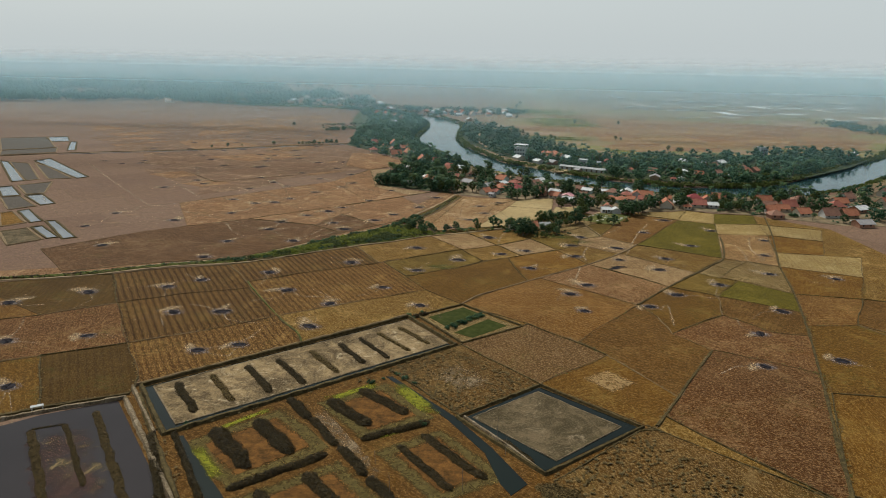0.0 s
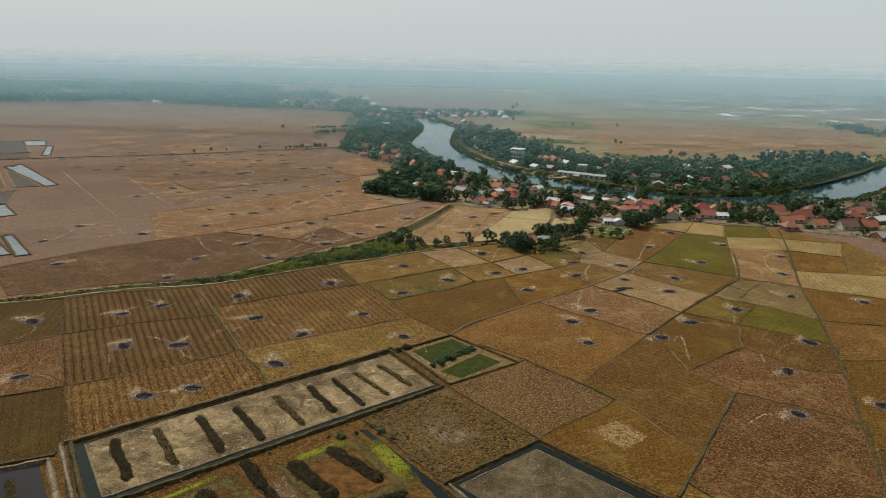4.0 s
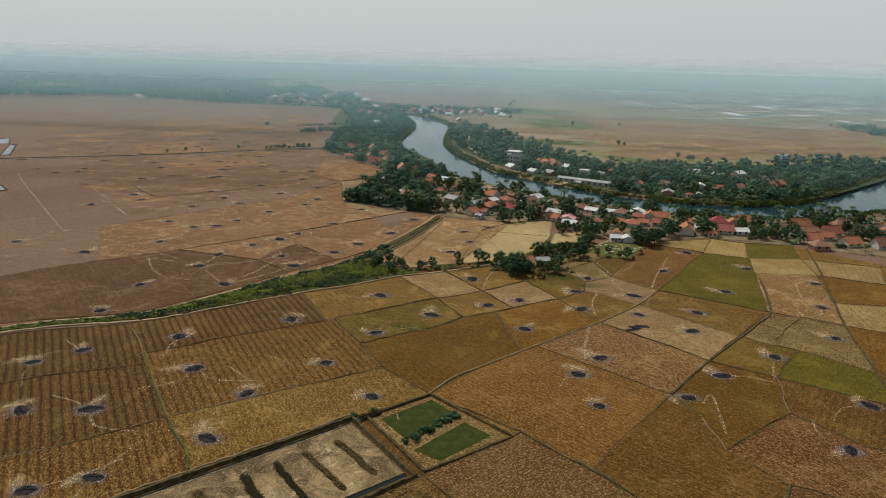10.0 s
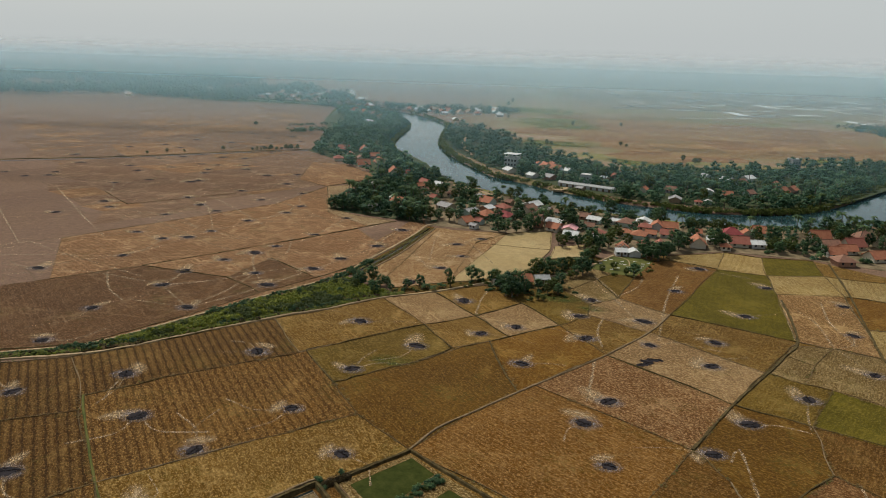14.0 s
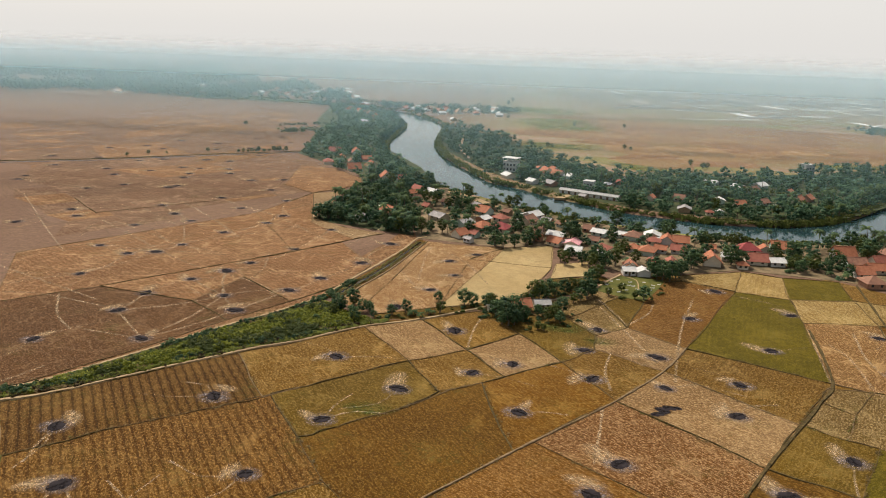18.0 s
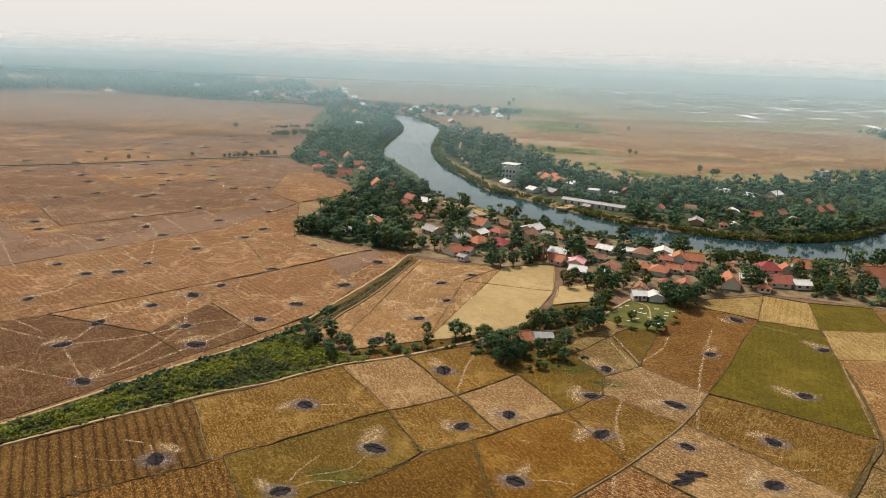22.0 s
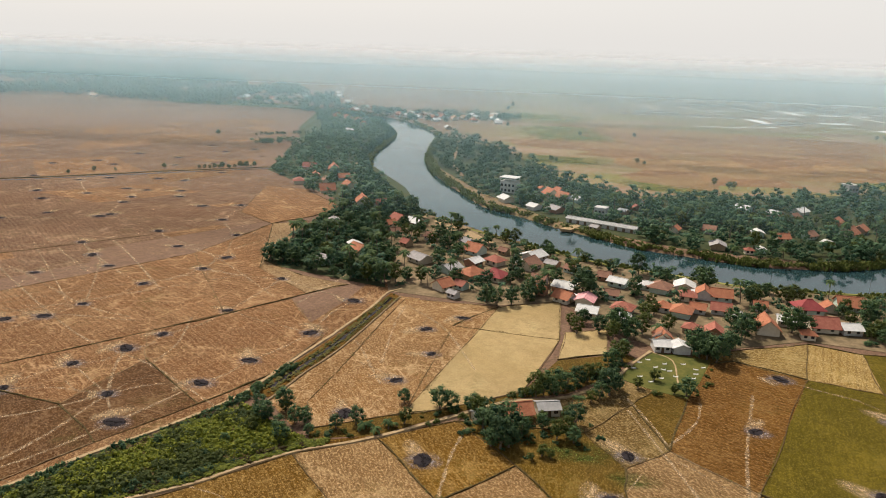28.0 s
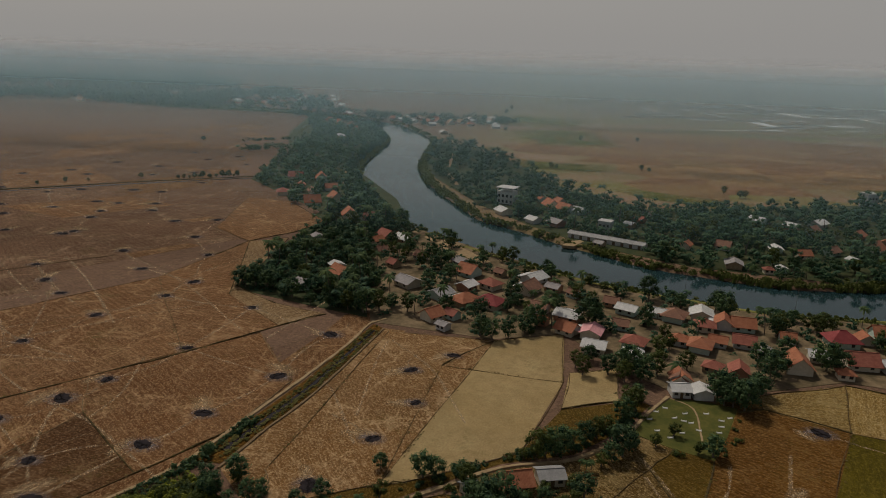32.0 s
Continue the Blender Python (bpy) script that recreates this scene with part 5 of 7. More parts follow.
def broad_tree(seed, height, spread, clumps, cards, size, material=LEAF_TREE, trunk=0.28):
    """Meshes of a spreading tree: trunk with limbs, and a crown of leaf clumps."""
    g = random.Random(seed)
    stems, verts, faces = [], [], []
    fork = height * g.uniform(0.12, 0.2)
    lean = (g.uniform(-0.4, 0.4), g.uniform(-0.4, 0.4))
    stems.append([(0, 0, -0.2, trunk * 1.3), (lean[0] * 0.5, lean[1] * 0.5, fork * 0.5, trunk), (lean[0], lean[1], fork, trunk * 0.8)])
    for i in range(clumps):
        th = 6.2832 * (i * 0.618 + g.uniform(-0.08, 0.08))
        u = -0.8 + 1.75 * (i + g.uniform(0.1, 0.9)) / clumps
        z = height * (0.53 + 0.36 * u)
        k = math.sqrt(max(0.05, 1 - u * u)) * g.uniform(0.4, 0.8)
        c = (lean[0] + spread * k * math.cos(th), lean[1] + spread * k * math.sin(th), z)
        r = spread * g.uniform(0.34, 0.5)
        if i % 3 == 0 or i < 4:
            stems.append([(lean[0], lean[1], fork * 0.9, trunk * 0.55), ((lean[0] + c[0]) / 2, (lean[1] + c[1]) / 2, (fork + z) / 2, trunk * 0.35), (c[0], c[1], z, trunk * 0.12)])
        blob(verts, faces, c, r * 0.62, g)
        leaf_cards(verts, faces, c, r, cards, size, 0.8, g)
    return trunk_mesh("trunk", stems), mesh_of("crown", verts, faces, material)


def palm_tree(seed, height, fronds=26, reach=3.2, broad=0.4):
    g = random.Random(seed)
    bx, by = g.uniform(-1.2, 1.2), g.uniform(-1.2, 1.2)
    stem = [(bx * t * t, by * t * t, height * t - 0.2 * (t == 0), 0.2 - 0.09 * t) for t in (0, 0.25, 0.5, 0.75, 1)]
    verts, faces = [], []
    top = Vector((bx, by, height))
    for i in range(fronds):
        th = 6.2832 * i * 0.618
        up = g.uniform(-0.25, 0.95)
        d, ln = Vector((math.cos(th), math.sin(th), 0)), reach * g.uniform(0.8, 1.15)
        side = Vector((-d.y, d.x, 0))
        prev = None
        for k in range(6):
            t = k / 5
            p = top + d * (ln * t * (1 - 0.15 * t)) + Vector((0, 0, ln * (up * t - (0.55 + 0.4 * up) * t * t)))
            w = broad * math.sin(math.pi * min(0.96, t * 0.8 + 0.14)) * reach / 3.2
            rowv = [p - side * w - Vector((0, 0, w * 0.55)), p, p + side * w - Vector((0, 0, w * 0.55))]
            j = len(verts)
            verts += rowv
            if prev is not None:
                faces += [(prev, prev + 1, j + 1, j), (prev + 1, prev + 2, j + 2, j + 1)]
            prev = j
    return trunk_mesh("trunk", [stem], 6), mesh_of("crown", verts, faces, LEAF_PALM)


def bush_mesh(seed, r, h, clumps, cards, size, material=LEAF_BUSH):
    g = random.Random(seed)
    verts, faces = [], []
    for i in range(clumps):
        th, k = g.uniform(0, 6.283), math.sqrt(g.random())
        c = (r * 0.75 * k * math.cos(th), r * 0.75 * k * math.sin(th), h * g.uniform(0.3, 0.7) * (1.1 - 0.4 * k))
        blob(verts, faces, c, r * 0.3, g)
        leaf_cards(verts, faces, c, r * g.uniform(0.32, 0.5), cards, size, 0.9, g)
    return mesh_of("crown", verts, faces, material)


TREES = [broad_tree(11, 8.5, 3.9, 15, 46, 0.31), broad_tree(12, 10.0, 4.4, 17, 46, 0.33), broad_tree(13, 7.0, 3.5, 14, 44, 0.29), broad_tree(14, 8.5, 3.1, 14, 44, 0.3, LEAF_BUSH), broad_tree(15, 5.6, 2.7, 12, 42, 0.28, LEAF_BUSH)]
PALMS = [palm_tree(21, 7.5), palm_tree(22, 9.0, 28, 3.3), palm_tree(23, 5.5, 24, 3.0), palm_tree(24, 10.0, 26, 3.1)]
BANANA = [palm_tree(31, 2.2, 11, 2.3, 0.62), palm_tree(32, 1.6, 10, 2.0, 0.62)]
BUSHES = [bush_mesh(41, 1.8, 1.9, 6, 44, 0.2), bush_mesh(42, 1.3, 1.4, 5, 40, 0.17), bush_mesh(43, 2.4, 2.4, 8, 46, 0.22, LEAF_TREE)]
LOW_BUSHES = [bush_mesh(44 + k, 1.6 + 0.3 * k, 1.7, 4, 16, 0.34) for k in range(3)]
planted = []


def plant(x, y, meshes, name, label, group, scale=1.0, z=0.0):
    root = new(name)
    root.matrix_basis = pose(x, y, z, 0, 0, rng.uniform(0, 360))
    put("trunk", meshes[0], root)
    put("crown", meshes[1], root)
    s = scale * rng.uniform(0.82, 1.18)
    root.scale = (s * rng.uniform(0.9, 1.1), s * rng.uniform(0.9, 1.1), s)
    planted.append((x, y))
    return tagged(root, label, "tree" if "palm" not in name else "palm", group)


def tree(x, y, scale=1.0, which=None):
    k = rng.randrange(5) if which is None else which
    return plant(x, y, TREES[k], "broadleaf_tree", ("dark green spreading tree with a rounded crown", "tall dark green leafy tree", "small dark green leafy tree", "lighter green bushy tree", "small fresh green bushy tree")[k], "village trees", scale)


def palm(x, y, scale=1.0):
    k = rng.randrange(4)
    return plant(x, y, PALMS[k], "coconut_palm", ("coconut palm with arching green fronds", "tall coconut palm with arching fronds", "young low coconut palm", "very tall slender coconut palm")[k], "coconut palms", scale)


def banana(x, y, scale=1.0):
    return plant(x, y, BANANA[rng.randrange(2)], "banana_palm", "low banana plant with broad drooping leaves", "banana plants", scale)


def bush(x, y, scale=1.0, k=None):
    k = rng.randrange(3) if k is None else k
    ob = put("bush", BUSHES[k], None, "", pose(x, y, -0.1, 0, 0, rng.uniform(0, 360)))
    s = scale * rng.uniform(0.8, 1.25)
    ob.scale = (s, s, s * rng.uniform(0.8, 1.1))
    return tagged(ob, ("rounded green leafy bush", "small low green bush", "large dark green bush")[k], "bush", "bushes")


def stuff(name, places, bases, material, label, category):
    """Many plants as one mesh; places are x, y, z, scale, turn and which base."""
    allv, allf, off = [], [], 0
    for x, y, z, s, a, k in places:
        v, f = bases[k]
        c, sn = math.cos(a) * s, math.sin(a) * s
        allv.append(np.stack([x + v[:, 0] * c - v[:, 1] * sn, y + v[:, 0] * sn + v[:, 1] * c, z + v[:, 2] * s], 1))
        allf.append(f + off)
        off += len(v)
    v, f = np.concatenate(allv), np.concatenate(allf)
    me = bpy.data.meshes.new(name)
    me.vertices.add(len(v))
    me.vertices.foreach_set("co", v.astype(np.float32).ravel())
    me.loops.add(f.size)
    me.loops.foreach_set("vertex_index", f.astype(np.int32).ravel())
    me.polygons.add(len(f))
    me.polygons.foreach_set("loop_start", np.arange(0, f.size, 4, dtype=np.int32))
    me.update(calc_edges=True)
    me.materials.append(material)
    return tagged(put(name, me), label, category, "", "stuff")


def arrays(me):
    v = np.empty(len(me.vertices) * 3, np.float32)
    me.vertices.foreach_get("co", v)
    return v.reshape(-1, 3), np.array([tuple(p.vertices) for p in me.polygons if len(p.vertices) == 4])


# ---- houses ----
footprints = []


def gable_roof(root, w, d, h, rise, eave, material, thick=0.12):
    """Two sloping slabs that meet at a ridge along x, with a cap."""
    run = d / 2 + eave
    drop = rise / (d / 2) * eave
    for s in (-1, 1):
        bm = bmesh.new()
        a, b = (-w / 2 - eave * 0.7), (w / 2 + eave * 0.7)
        pts = [(a, s * run, h - drop), (b, s * run, h - drop), (b, 0, h + rise), (a, 0, h + rise)]
        v = [bm.verts.new(p) for p in pts] + [bm.verts.new((p[0], p[1], p[2] + thick)) for p in pts]
        for f in ((0, 1, 2, 3), (7, 6, 5, 4), (0, 4, 5, 1), (1, 5, 6, 2), (2, 6, 7, 3), (3, 7, 4, 0)):
            bm.faces.new([v[i] for i in f])
        bmesh.ops.recalc_face_normals(bm, faces=bm.faces[:])
        part("roof_slope", bm, material, root)
    boxed("ridge_cap", (-w / 2 - eave * 0.7, -0.16, h + rise + thick * 0.6, w / 2 + eave * 0.7, 0.16, h + rise + thick + 0.1), material, root, "", None, 0.04)


def hip_roof(root, w, d, h, rise, eave, material):
    bm = bmesh.new()
    a, c, t = w / 2 + eave, d / 2 + eave, max(0.3, (w - d) / 2)
    lo = [bm.verts.new(p) for p in ((-a, -c, h - 0.25), (a, -c, h - 0.25), (a, c, h - 0.25), (-a, c, h - 0.25))]
    up = [bm.verts.new((p.co.x, p.co.y, p.co.z + 0.14)) for p in lo]
    r = [bm.verts.new((-t, 0, h + rise)), bm.verts.new((t, 0, h + rise))]
    for f in ((lo[3], lo[2], lo[1], lo[0]), (up[0], up[1], r[1], r[0]), (up[2], up[3], r[0], r[1]), (up[1], up[2], r[1]), (up[3], up[0], r[0])):
        bm.faces.new(f)
    for i in range(4):
        bm.faces.new((lo[i], lo[(i + 1) % 4], up[(i + 1) % 4], up[i]))
    part("roof", bm, material, root)
    boxed("ridge_cap", (-t - 0.2, -0.15, h + rise - 0.03, t + 0.2, 0.15, h + rise + 0.12), material, root, "", None, 0.04)


def window(root, x, y, z, wall_y, w=1.0, h=1.1):
    """A framed window set in the wall that faces along y."""
    s = 1 if wall_y > 0 else -1
    fr = boxed("window_frame", (x - w / 2 - 0.08, y - 0.06, z - 0.08, x + w / 2 + 0.08, y + 0.06, z + h + 0.08), WOOD, root)
    boxed("pane", (x - w / 2, y + s * 0.065 - 0.01, z, x + w / 2, y + s * 0.065 + 0.01, z + h), PANE, fr)


COLOUR_WORDS = {"orange": "orange clay-tile", "red": "weathered red tile", "maroon": "dark maroon tile", "brown": "weathered brown tile", "grey": "grey cement-sheet", "tan": "tan tile",
                "white": "whitish sheet-metal", "greytin": "grey tin", "pink": "pink painted"}


def house(x, y, w, roof, turn=None, depth=None, style=None, wall=None):
    """A village house: walls with gables, roof, door, windows, and on larger ones a porch on posts."""
    if river_gap(x, y) < 6:
        return None
    g = random.Random(int(x * 31 + y * 17))
    turn = river_angle(x, y) + g.choice((0, 0, 90)) + g.uniform(-9, 9) if turn is None else turn
    d = depth or w * g.uniform(0.76, 0.95)
    style = style or ("hip" if roof == "maroon" or (roof in ("orange", "brown", "red") and g.random() < 0.25) else "gable")
    h, rise = (2.55 if w > 6 else 2.25), d * (0.2 if roof in ("white", "greytin", "pink", "grey") else 0.34)
    wm = WALLS[wall] if wall is not None else WALLS[g.choice((0, 0, 1, 1, 2, 3, 4))]
    w = min(w, 9.6)
    d = min(d, 7.6)
    root = new("village_house")
    root.matrix_basis = pose(x, y, 0.12, 0, 0, turn)
    eave = 0.95 if w > 6 else 0.6
    bm = bmesh.new()
    box(bm, -w / 2, -d / 2, -0.3, w / 2, d / 2, h)
    if style == "gable":
        for s in (-1, 1):
            a, b = s * (w / 2 - 0.12), s * w / 2
            v = [bm.verts.new(p) for p in ((a, -d / 2, h), (a, d / 2, h), (a, 0, h + rise), (b, -d / 2, h), (b, d / 2, h), (b, 0, h + rise))]
            for f in ((0, 2, 1), (3, 4, 5), (0, 3, 5, 2), (1, 2, 5, 4)):
                bm.faces.new([v[i] for i in f])
        bmesh.ops.recalc_face_normals(bm, faces=bm.faces[:])
    part("wall", bm, wm, root)
    (hip_roof if style == "hip" else gable_roof)(root, w, d, h, rise, eave, ROOFS[roof])
    near = y < 620
    if near:
        boxed("door", (-0.45, -d / 2 - 0.05, -0.1, 0.45, -d / 2 + 0.05, 2.05), WOOD, root)
        for s in (-1, 1):
            window(root, s * w * 0.3, -d / 2, 0.9, -1)
            window(root, s * w * 0.25, d / 2, 0.9, 1)
        if w > 7.5 and g.random() < 0.6:
            pr = boxed("porch_roof", (-w * 0.42, -d / 2 - 2.2, 2.25, w * 0.42, -d / 2 - 0.0, 2.36), ROOFS["white" if g.random() < 0.4 else roof], root)
            for s in (-0.38, 0, 0.38):
                boxed("post", (s * w - 0.06, -d / 2 - 2.1, -0.2, s * w + 0.06, -d / 2 - 1.98, 2.25), WOOD, root)
    footprints.append((x, y, w * 0.62 + 0.5))
    return tagged(root, f"small village house with a {COLOUR_WORDS[roof]} {style} roof", "house", "village houses")


house(-45.5, 525.6, 9.2, "grey")
house(-21.4, 545.5, 8.5, "orange")
house(-20.5, 525.4, 6.7, "white")
house(-10.8, 529.1, 7.3, "red")
house(-30.0, 513.3, 7.9, "greytin")
house(-19.7, 507.5, 9.1, "orange")
house(-9.9, 506.7, 9.9, "maroon")
house(-30.4, 489.1, 6.4, "orange")
house(-23.1, 491.3, 5.1, "red")
house(-25.1, 479.9, 4.2, "grey")
house(-7.4, 546.8, 4.6, "brown")
house(7.3, 541.4, 10.6, "white")
house(4.7, 526.9, 9.2, "brown")
house(15.5, 530.8, 5.9, "grey")
house(9.2, 503.9, 6.2, "brown")
house(19.9, 498.2, 8.8, "white")
house(18.8, 484.6, 6.7, "orange")
house(27.3, 483.5, 7.9, "pink")
house(27.3, 470.9, 7.2, "white")
house(38.5, 492.7, 5.6, "brown")
house(37.9, 516.8, 5.6, "brown")
house(43.1, 509.6, 7.4, "white")
house(23.1, 524.6, 4.3, "brown")
house(41.1, 476.3, 6.9, "red")
house(38.7, 465.6, 6.3, "white")
house(54.5, 508.6, 5.8, "white")
house(60.1, 505.8, 7.8, "brown")
house(70.8, 510.0, 8.0, "white")
house(69.2, 497.1, 6.3, "red")
house(76.9, 501.7, 7.8, "orange")
house(83.5, 500.6, 7.8, "orange")
house(57.1, 482.1, 5.9, "orange")
house(63.5, 478.0, 7.5, "orange")
house(70.5, 483.1, 6.0, "orange")
house(79.4, 483.8, 6.9, "red")
house(84.3, 475.4, 5.5, "grey")
house(96.2, 491.0, 5.0, "orange")
house(91.4, 467.6, 10.5, "orange")
house(101.3, 476.2, 6.1, "white")
house(114.7, 491.9, 10.8, "maroon")
house(113.2, 473.6, 9.7, "red")
house(104.6, 463.2, 4.6, "orange")
house(122.4, 472.1, 6.6, "white")
house(133.4, 500.0, 9.8, "orange")
house(123.9, 495.3, 5.2, "orange")
house(51.2, 450.6, 5.6, "brown")
house(63.6, 460.9, 5.5, "red")
house(71.0, 459.1, 6.3, "red")
house(-26.1, 559.5, 6.5, "grey")
house(10.1, 491.2, 4.2, "orange")
house(-80.4, 542.3, 5.8, "white")
house(-76.1, 532.4, 8.6, "orange")
house(-87.5, 513.2, 6.8, "grey")
house(-103.0, 588.5, 5.5, "grey")
house(-69.0, 599.4, 8.0, "red")
house(-58.5, 594.5, 9.0, "white")
house(-56.2, 550.7, 4.8, "red")
house(-87.2, 636.5, 6.8, "red")
house(-99.2, 641.2, 10.3, "orange")
house(-119.2, 684.7, 10.7, "orange")
house(-130.2, 670.3, 10.5, "orange")
house(-147.7, 752.1, 10.8, "orange")
house(-167.8, 753.7, 10.0, "red")
house(-157.4, 693.9, 7.3, "red")
house(-130.8, 716.6, 7.5, "orange")
house(-71.6, 587.7, 6.0, "orange")
house(-65.8, 570.9, 5.7, "brown")
house(-45.8, 565.0, 5.5, "brown")
house(-214.2, 1114.3, 10.8, "orange")
house(-196.3, 1001.9, 10.8, "white")
house(-251.4, 1158.6, 10.8, "orange")
house(-197.5, 1073.5, 10.4, "orange")
house(-235.8, 1142.0, 9.9, "orange")
house(-139.8, 703.2, 6.6, "brown")
house(-153.4, 721.3, 6.0, "orange")
house(-167.5, 1214.7, 10.8, "white")
house(-149.2, 1197.9, 10.8, "white")
house(-145.8, 1242.6, 10.8, "tan")
house(-128.7, 1199.2, 10.8, "orange")
house(-94.8, 1078.4, 10.8, "white")
house(-167.1, 1259.9, 9.4, "white")
house(-181.3, 1225.6, 9.1, "orange")
house(-123.3, 1235.6, 10.7, "orange")
house(-332.5, 1356.3, 10.8, "white")
house(-329.8, 1395.7, 10.8, "white")
house(-255.0, 1264.7, 10.8, "white")
house(-100.2, 1204.1, 8.8, "orange")
house(-326.0, 1290.5, 10.0, "orange")
house(-236.6, 1294.5, 9.8, "orange")
house(-10.6, 672.8, 9.0, "white")
house(7.5, 653.4, 6.9, "white")
house(18.6, 698.3, 9.6, "orange")
house(27.3, 688.1, 9.4, "orange")
house(34.9, 684.9, 9.0, "white")
house(70.6, 669.7, 5.9, "red")
house(62.7, 655.6, 5.7, "white")
house(20.7, 649.3, 8.2, "grey")
house(86.4, 615.0, 5.8, "orange")
house(105.8, 617.3, 6.6, "brown")
house(142.6, 685.1, 8.6, "white")
house(159.0, 674.0, 7.8, "white")
house(177.4, 684.7, 10.8, "white")
house(131.9, 617.6, 6.7, "white")
house(142.3, 608.8, 6.6, "orange")
house(167.0, 664.5, 6.9, "brown")
house(159.8, 618.4, 6.9, "brown")
house(189.9, 659.1, 7.0, "orange")
house(164.3, 603.2, 5.4, "white")
house(185.9, 630.4, 9.4, "orange")
house(196.5, 641.3, 7.5, "orange")
house(123.1, 580.8, 4.2, "white")
house(116.1, 577.3, 4.2, "red")
house(102.2, 583.9, 8.4, "grey")
house(24.5, 709.2, 7.1, "orange")
house(41.4, 607.8, 5.0, "grey")
house(13.4, 715.9, 5.7, "orange")
house(79.6, 684.9, 4.7, "orange")
house(156.6, 462.8, 8.4, "orange")
house(155.2, 447.6, 8.2, "brown")
house(173.2, 480.8, 10.8, "red")
house(186.0, 499.3, 10.8, "brown")
house(161.0, 493.5, 10.8, "orange")
house(160.2, 477.8, 9.0, "brown")
house(166.1, 470.1, 7.6, "orange")
house(174.8, 458.4, 8.2, "orange")
house(192.2, 487.1, 10.8, "brown")
house(204.9, 484.3, 10.8, "red")
house(203.0, 459.2, 10.8, "orange")
house(217.6, 478.2, 10.8, "white")
house(200.9, 432.4, 10.1, "grey")
house(190.7, 456.9, 10.8, "brown")
house(213.3, 500, 10, "orange")
house(226, 520, 10, "brown")
house(245, 505, 10.5, "orange")
house(238, 478, 10, "white")
house(262, 545, 10.5, "brown")
house(300.6, 545, 10.8, "brown")
house(245.8, 640, 10, "white")
house(336.2, 784.4, 10.8, "white")
house(2.2, 387.6, 7.0, "orange", 20)
house(10.4, 391.5, 6.0, "greytin", 15)
house(-8, 384.3, 3.2, "greytin", 40)
# pair of white buildings by the graveyard
house(49.7, 443.0, 5.4, "white", 5, 5.6, "gable", 0)
house(56.0, 442.4, 5.4, "white", 95, 5.6, "gable", 0)
house(51.5, 450.5, 5.6, "orange", 95, 5.4, "gable", 1)

# two-storey white block with an open roof storey, past the river
tower = tagged(new("white_building"), "two-storey white concrete building with a flat roof", "building")
tower.matrix_basis = pose(-9.5, 706, 0, 0, 0, -20)
boxed("wall", (-5.5, -4.5, -0.3, 5.5, 4.5, 8.0), WALLS[0], tower)
boxed("roof", (-6.2, -5.2, 10.4, 6.2, 5.2, 10.75), ROOFS["white"], tower)
for px in (-5.2, -1.7, 1.7, 5.2):
    for py in (-4.2, 4.2):
        boxed("column", (px - 0.2, py - 0.2, 8.0, px + 0.2, py + 0.2, 10.4), WALLS[0], tower)
for i in range(4):
    for zz in (1.0, 4.6):
        window(tower, -4.1 + 2.75 * i, -4.5, zz, -1, 1.3, 1.6)
footprints.append((-9.5, 706, 7))
# long low white building and grey block
hall = tagged(new("long_shed"), "long low shed with a pale sheet roof on the river bank", "shed")
hall.matrix_basis = pose(46, 617, 0, 0, 0, -27)
boxed("wall", (-21, -3, -0.3, 21, 3, 2.6), WALLS[0], hall)
gable_roof(hall, 42, 6, 2.6, 0.9, 0.6, ROOFS["greytin"])
for i in range(9):
    boxed("door", (-19 + 4.6 * i, -3.05, -0.1, -17.4 + 4.6 * i, -2.95, 2.0), WOOD, hall)
block = tagged(new("grey_building"), "grey concrete block building with a flat roof", "building")
block.matrix_basis = pose(47.5, 641, 0, 0, 0, -22)
boxed("wall", (-3.6, -3.2, -0.3, 3.6, 3.2, 6.2), CONCRETE, block)
boxed("parapet", (-3.8, -3.4, 6.2, 3.8, 3.4, 6.7), CONCRETE, block)
for i in range(3):
    window(block, -2.2 + 2.2 * i, -3.2, 3.6, -1)
block2 = tagged(new("grey_building"), "grey concrete tower block standing among trees", "building")
block2.matrix_basis = pose(236, 755, 0, 0, 0, 12)
boxed("wall", (-4, -4, -0.3, 4, 4, 9.5), CONCRETE, block2)
boxed("parapet", (-4.3, -4.3, 9.5, 4.3, 4.3, 10.1), CONCRETE, block2)
for i in range(3):
    window(block2, -2.4 + 2.4 * i, -4, 6.2, -1)
for a in (footprints.append((46 + k * 8, 617 - k * 4.1, 5)) for k in (-2, -1, 0, 1, 2)):
    pass
# sandy landing and lanes
slab("sandy_landing", [(-50, 606), (-42, 594), (-26, 566), (-18, 560), (-13, 568), (-30, 592), (-46, 614)], 0.16, SAND, 0.4, "pale sandy landing by the river", "ground", "", "structure")
ridge_line("sandy_lane", [(-128, 730), (-133, 760), (-140, 800), (-143, 840)], 3.2, 0.12, SAND, 5, 0.1, 0.15, 0.6, "pale sandy lane through the village", "lane", "", "structure")
ridge_line("sandy_lane", [(-48, 760), (-62, 830), (-69, 945), (-86, 1061)], 4.0, 0.12, SAND, 5, 0.1, 0.15, 0.6, "pale sandy lane along the river", "lane", "", "structure")
slab("boat_ramp", [(22, 606), (27, 615), (32, 619), (34, 616), (28, 605)], 0.15, SAND, 1.5, "pale ramp down to the river", "ramp", "", "structure")
ridge_line("bank_edge", [(165, 521), (120, 518.5), (95, 521), (66, 532), (44, 539), (20, 554), (-4, 572), (-27, 592)], 3.0, 0.25, BANK_GRASS, 4, 0.05, 0.3, 0.5, "grassy earth edge of the river bank", "bank", "", "structure")

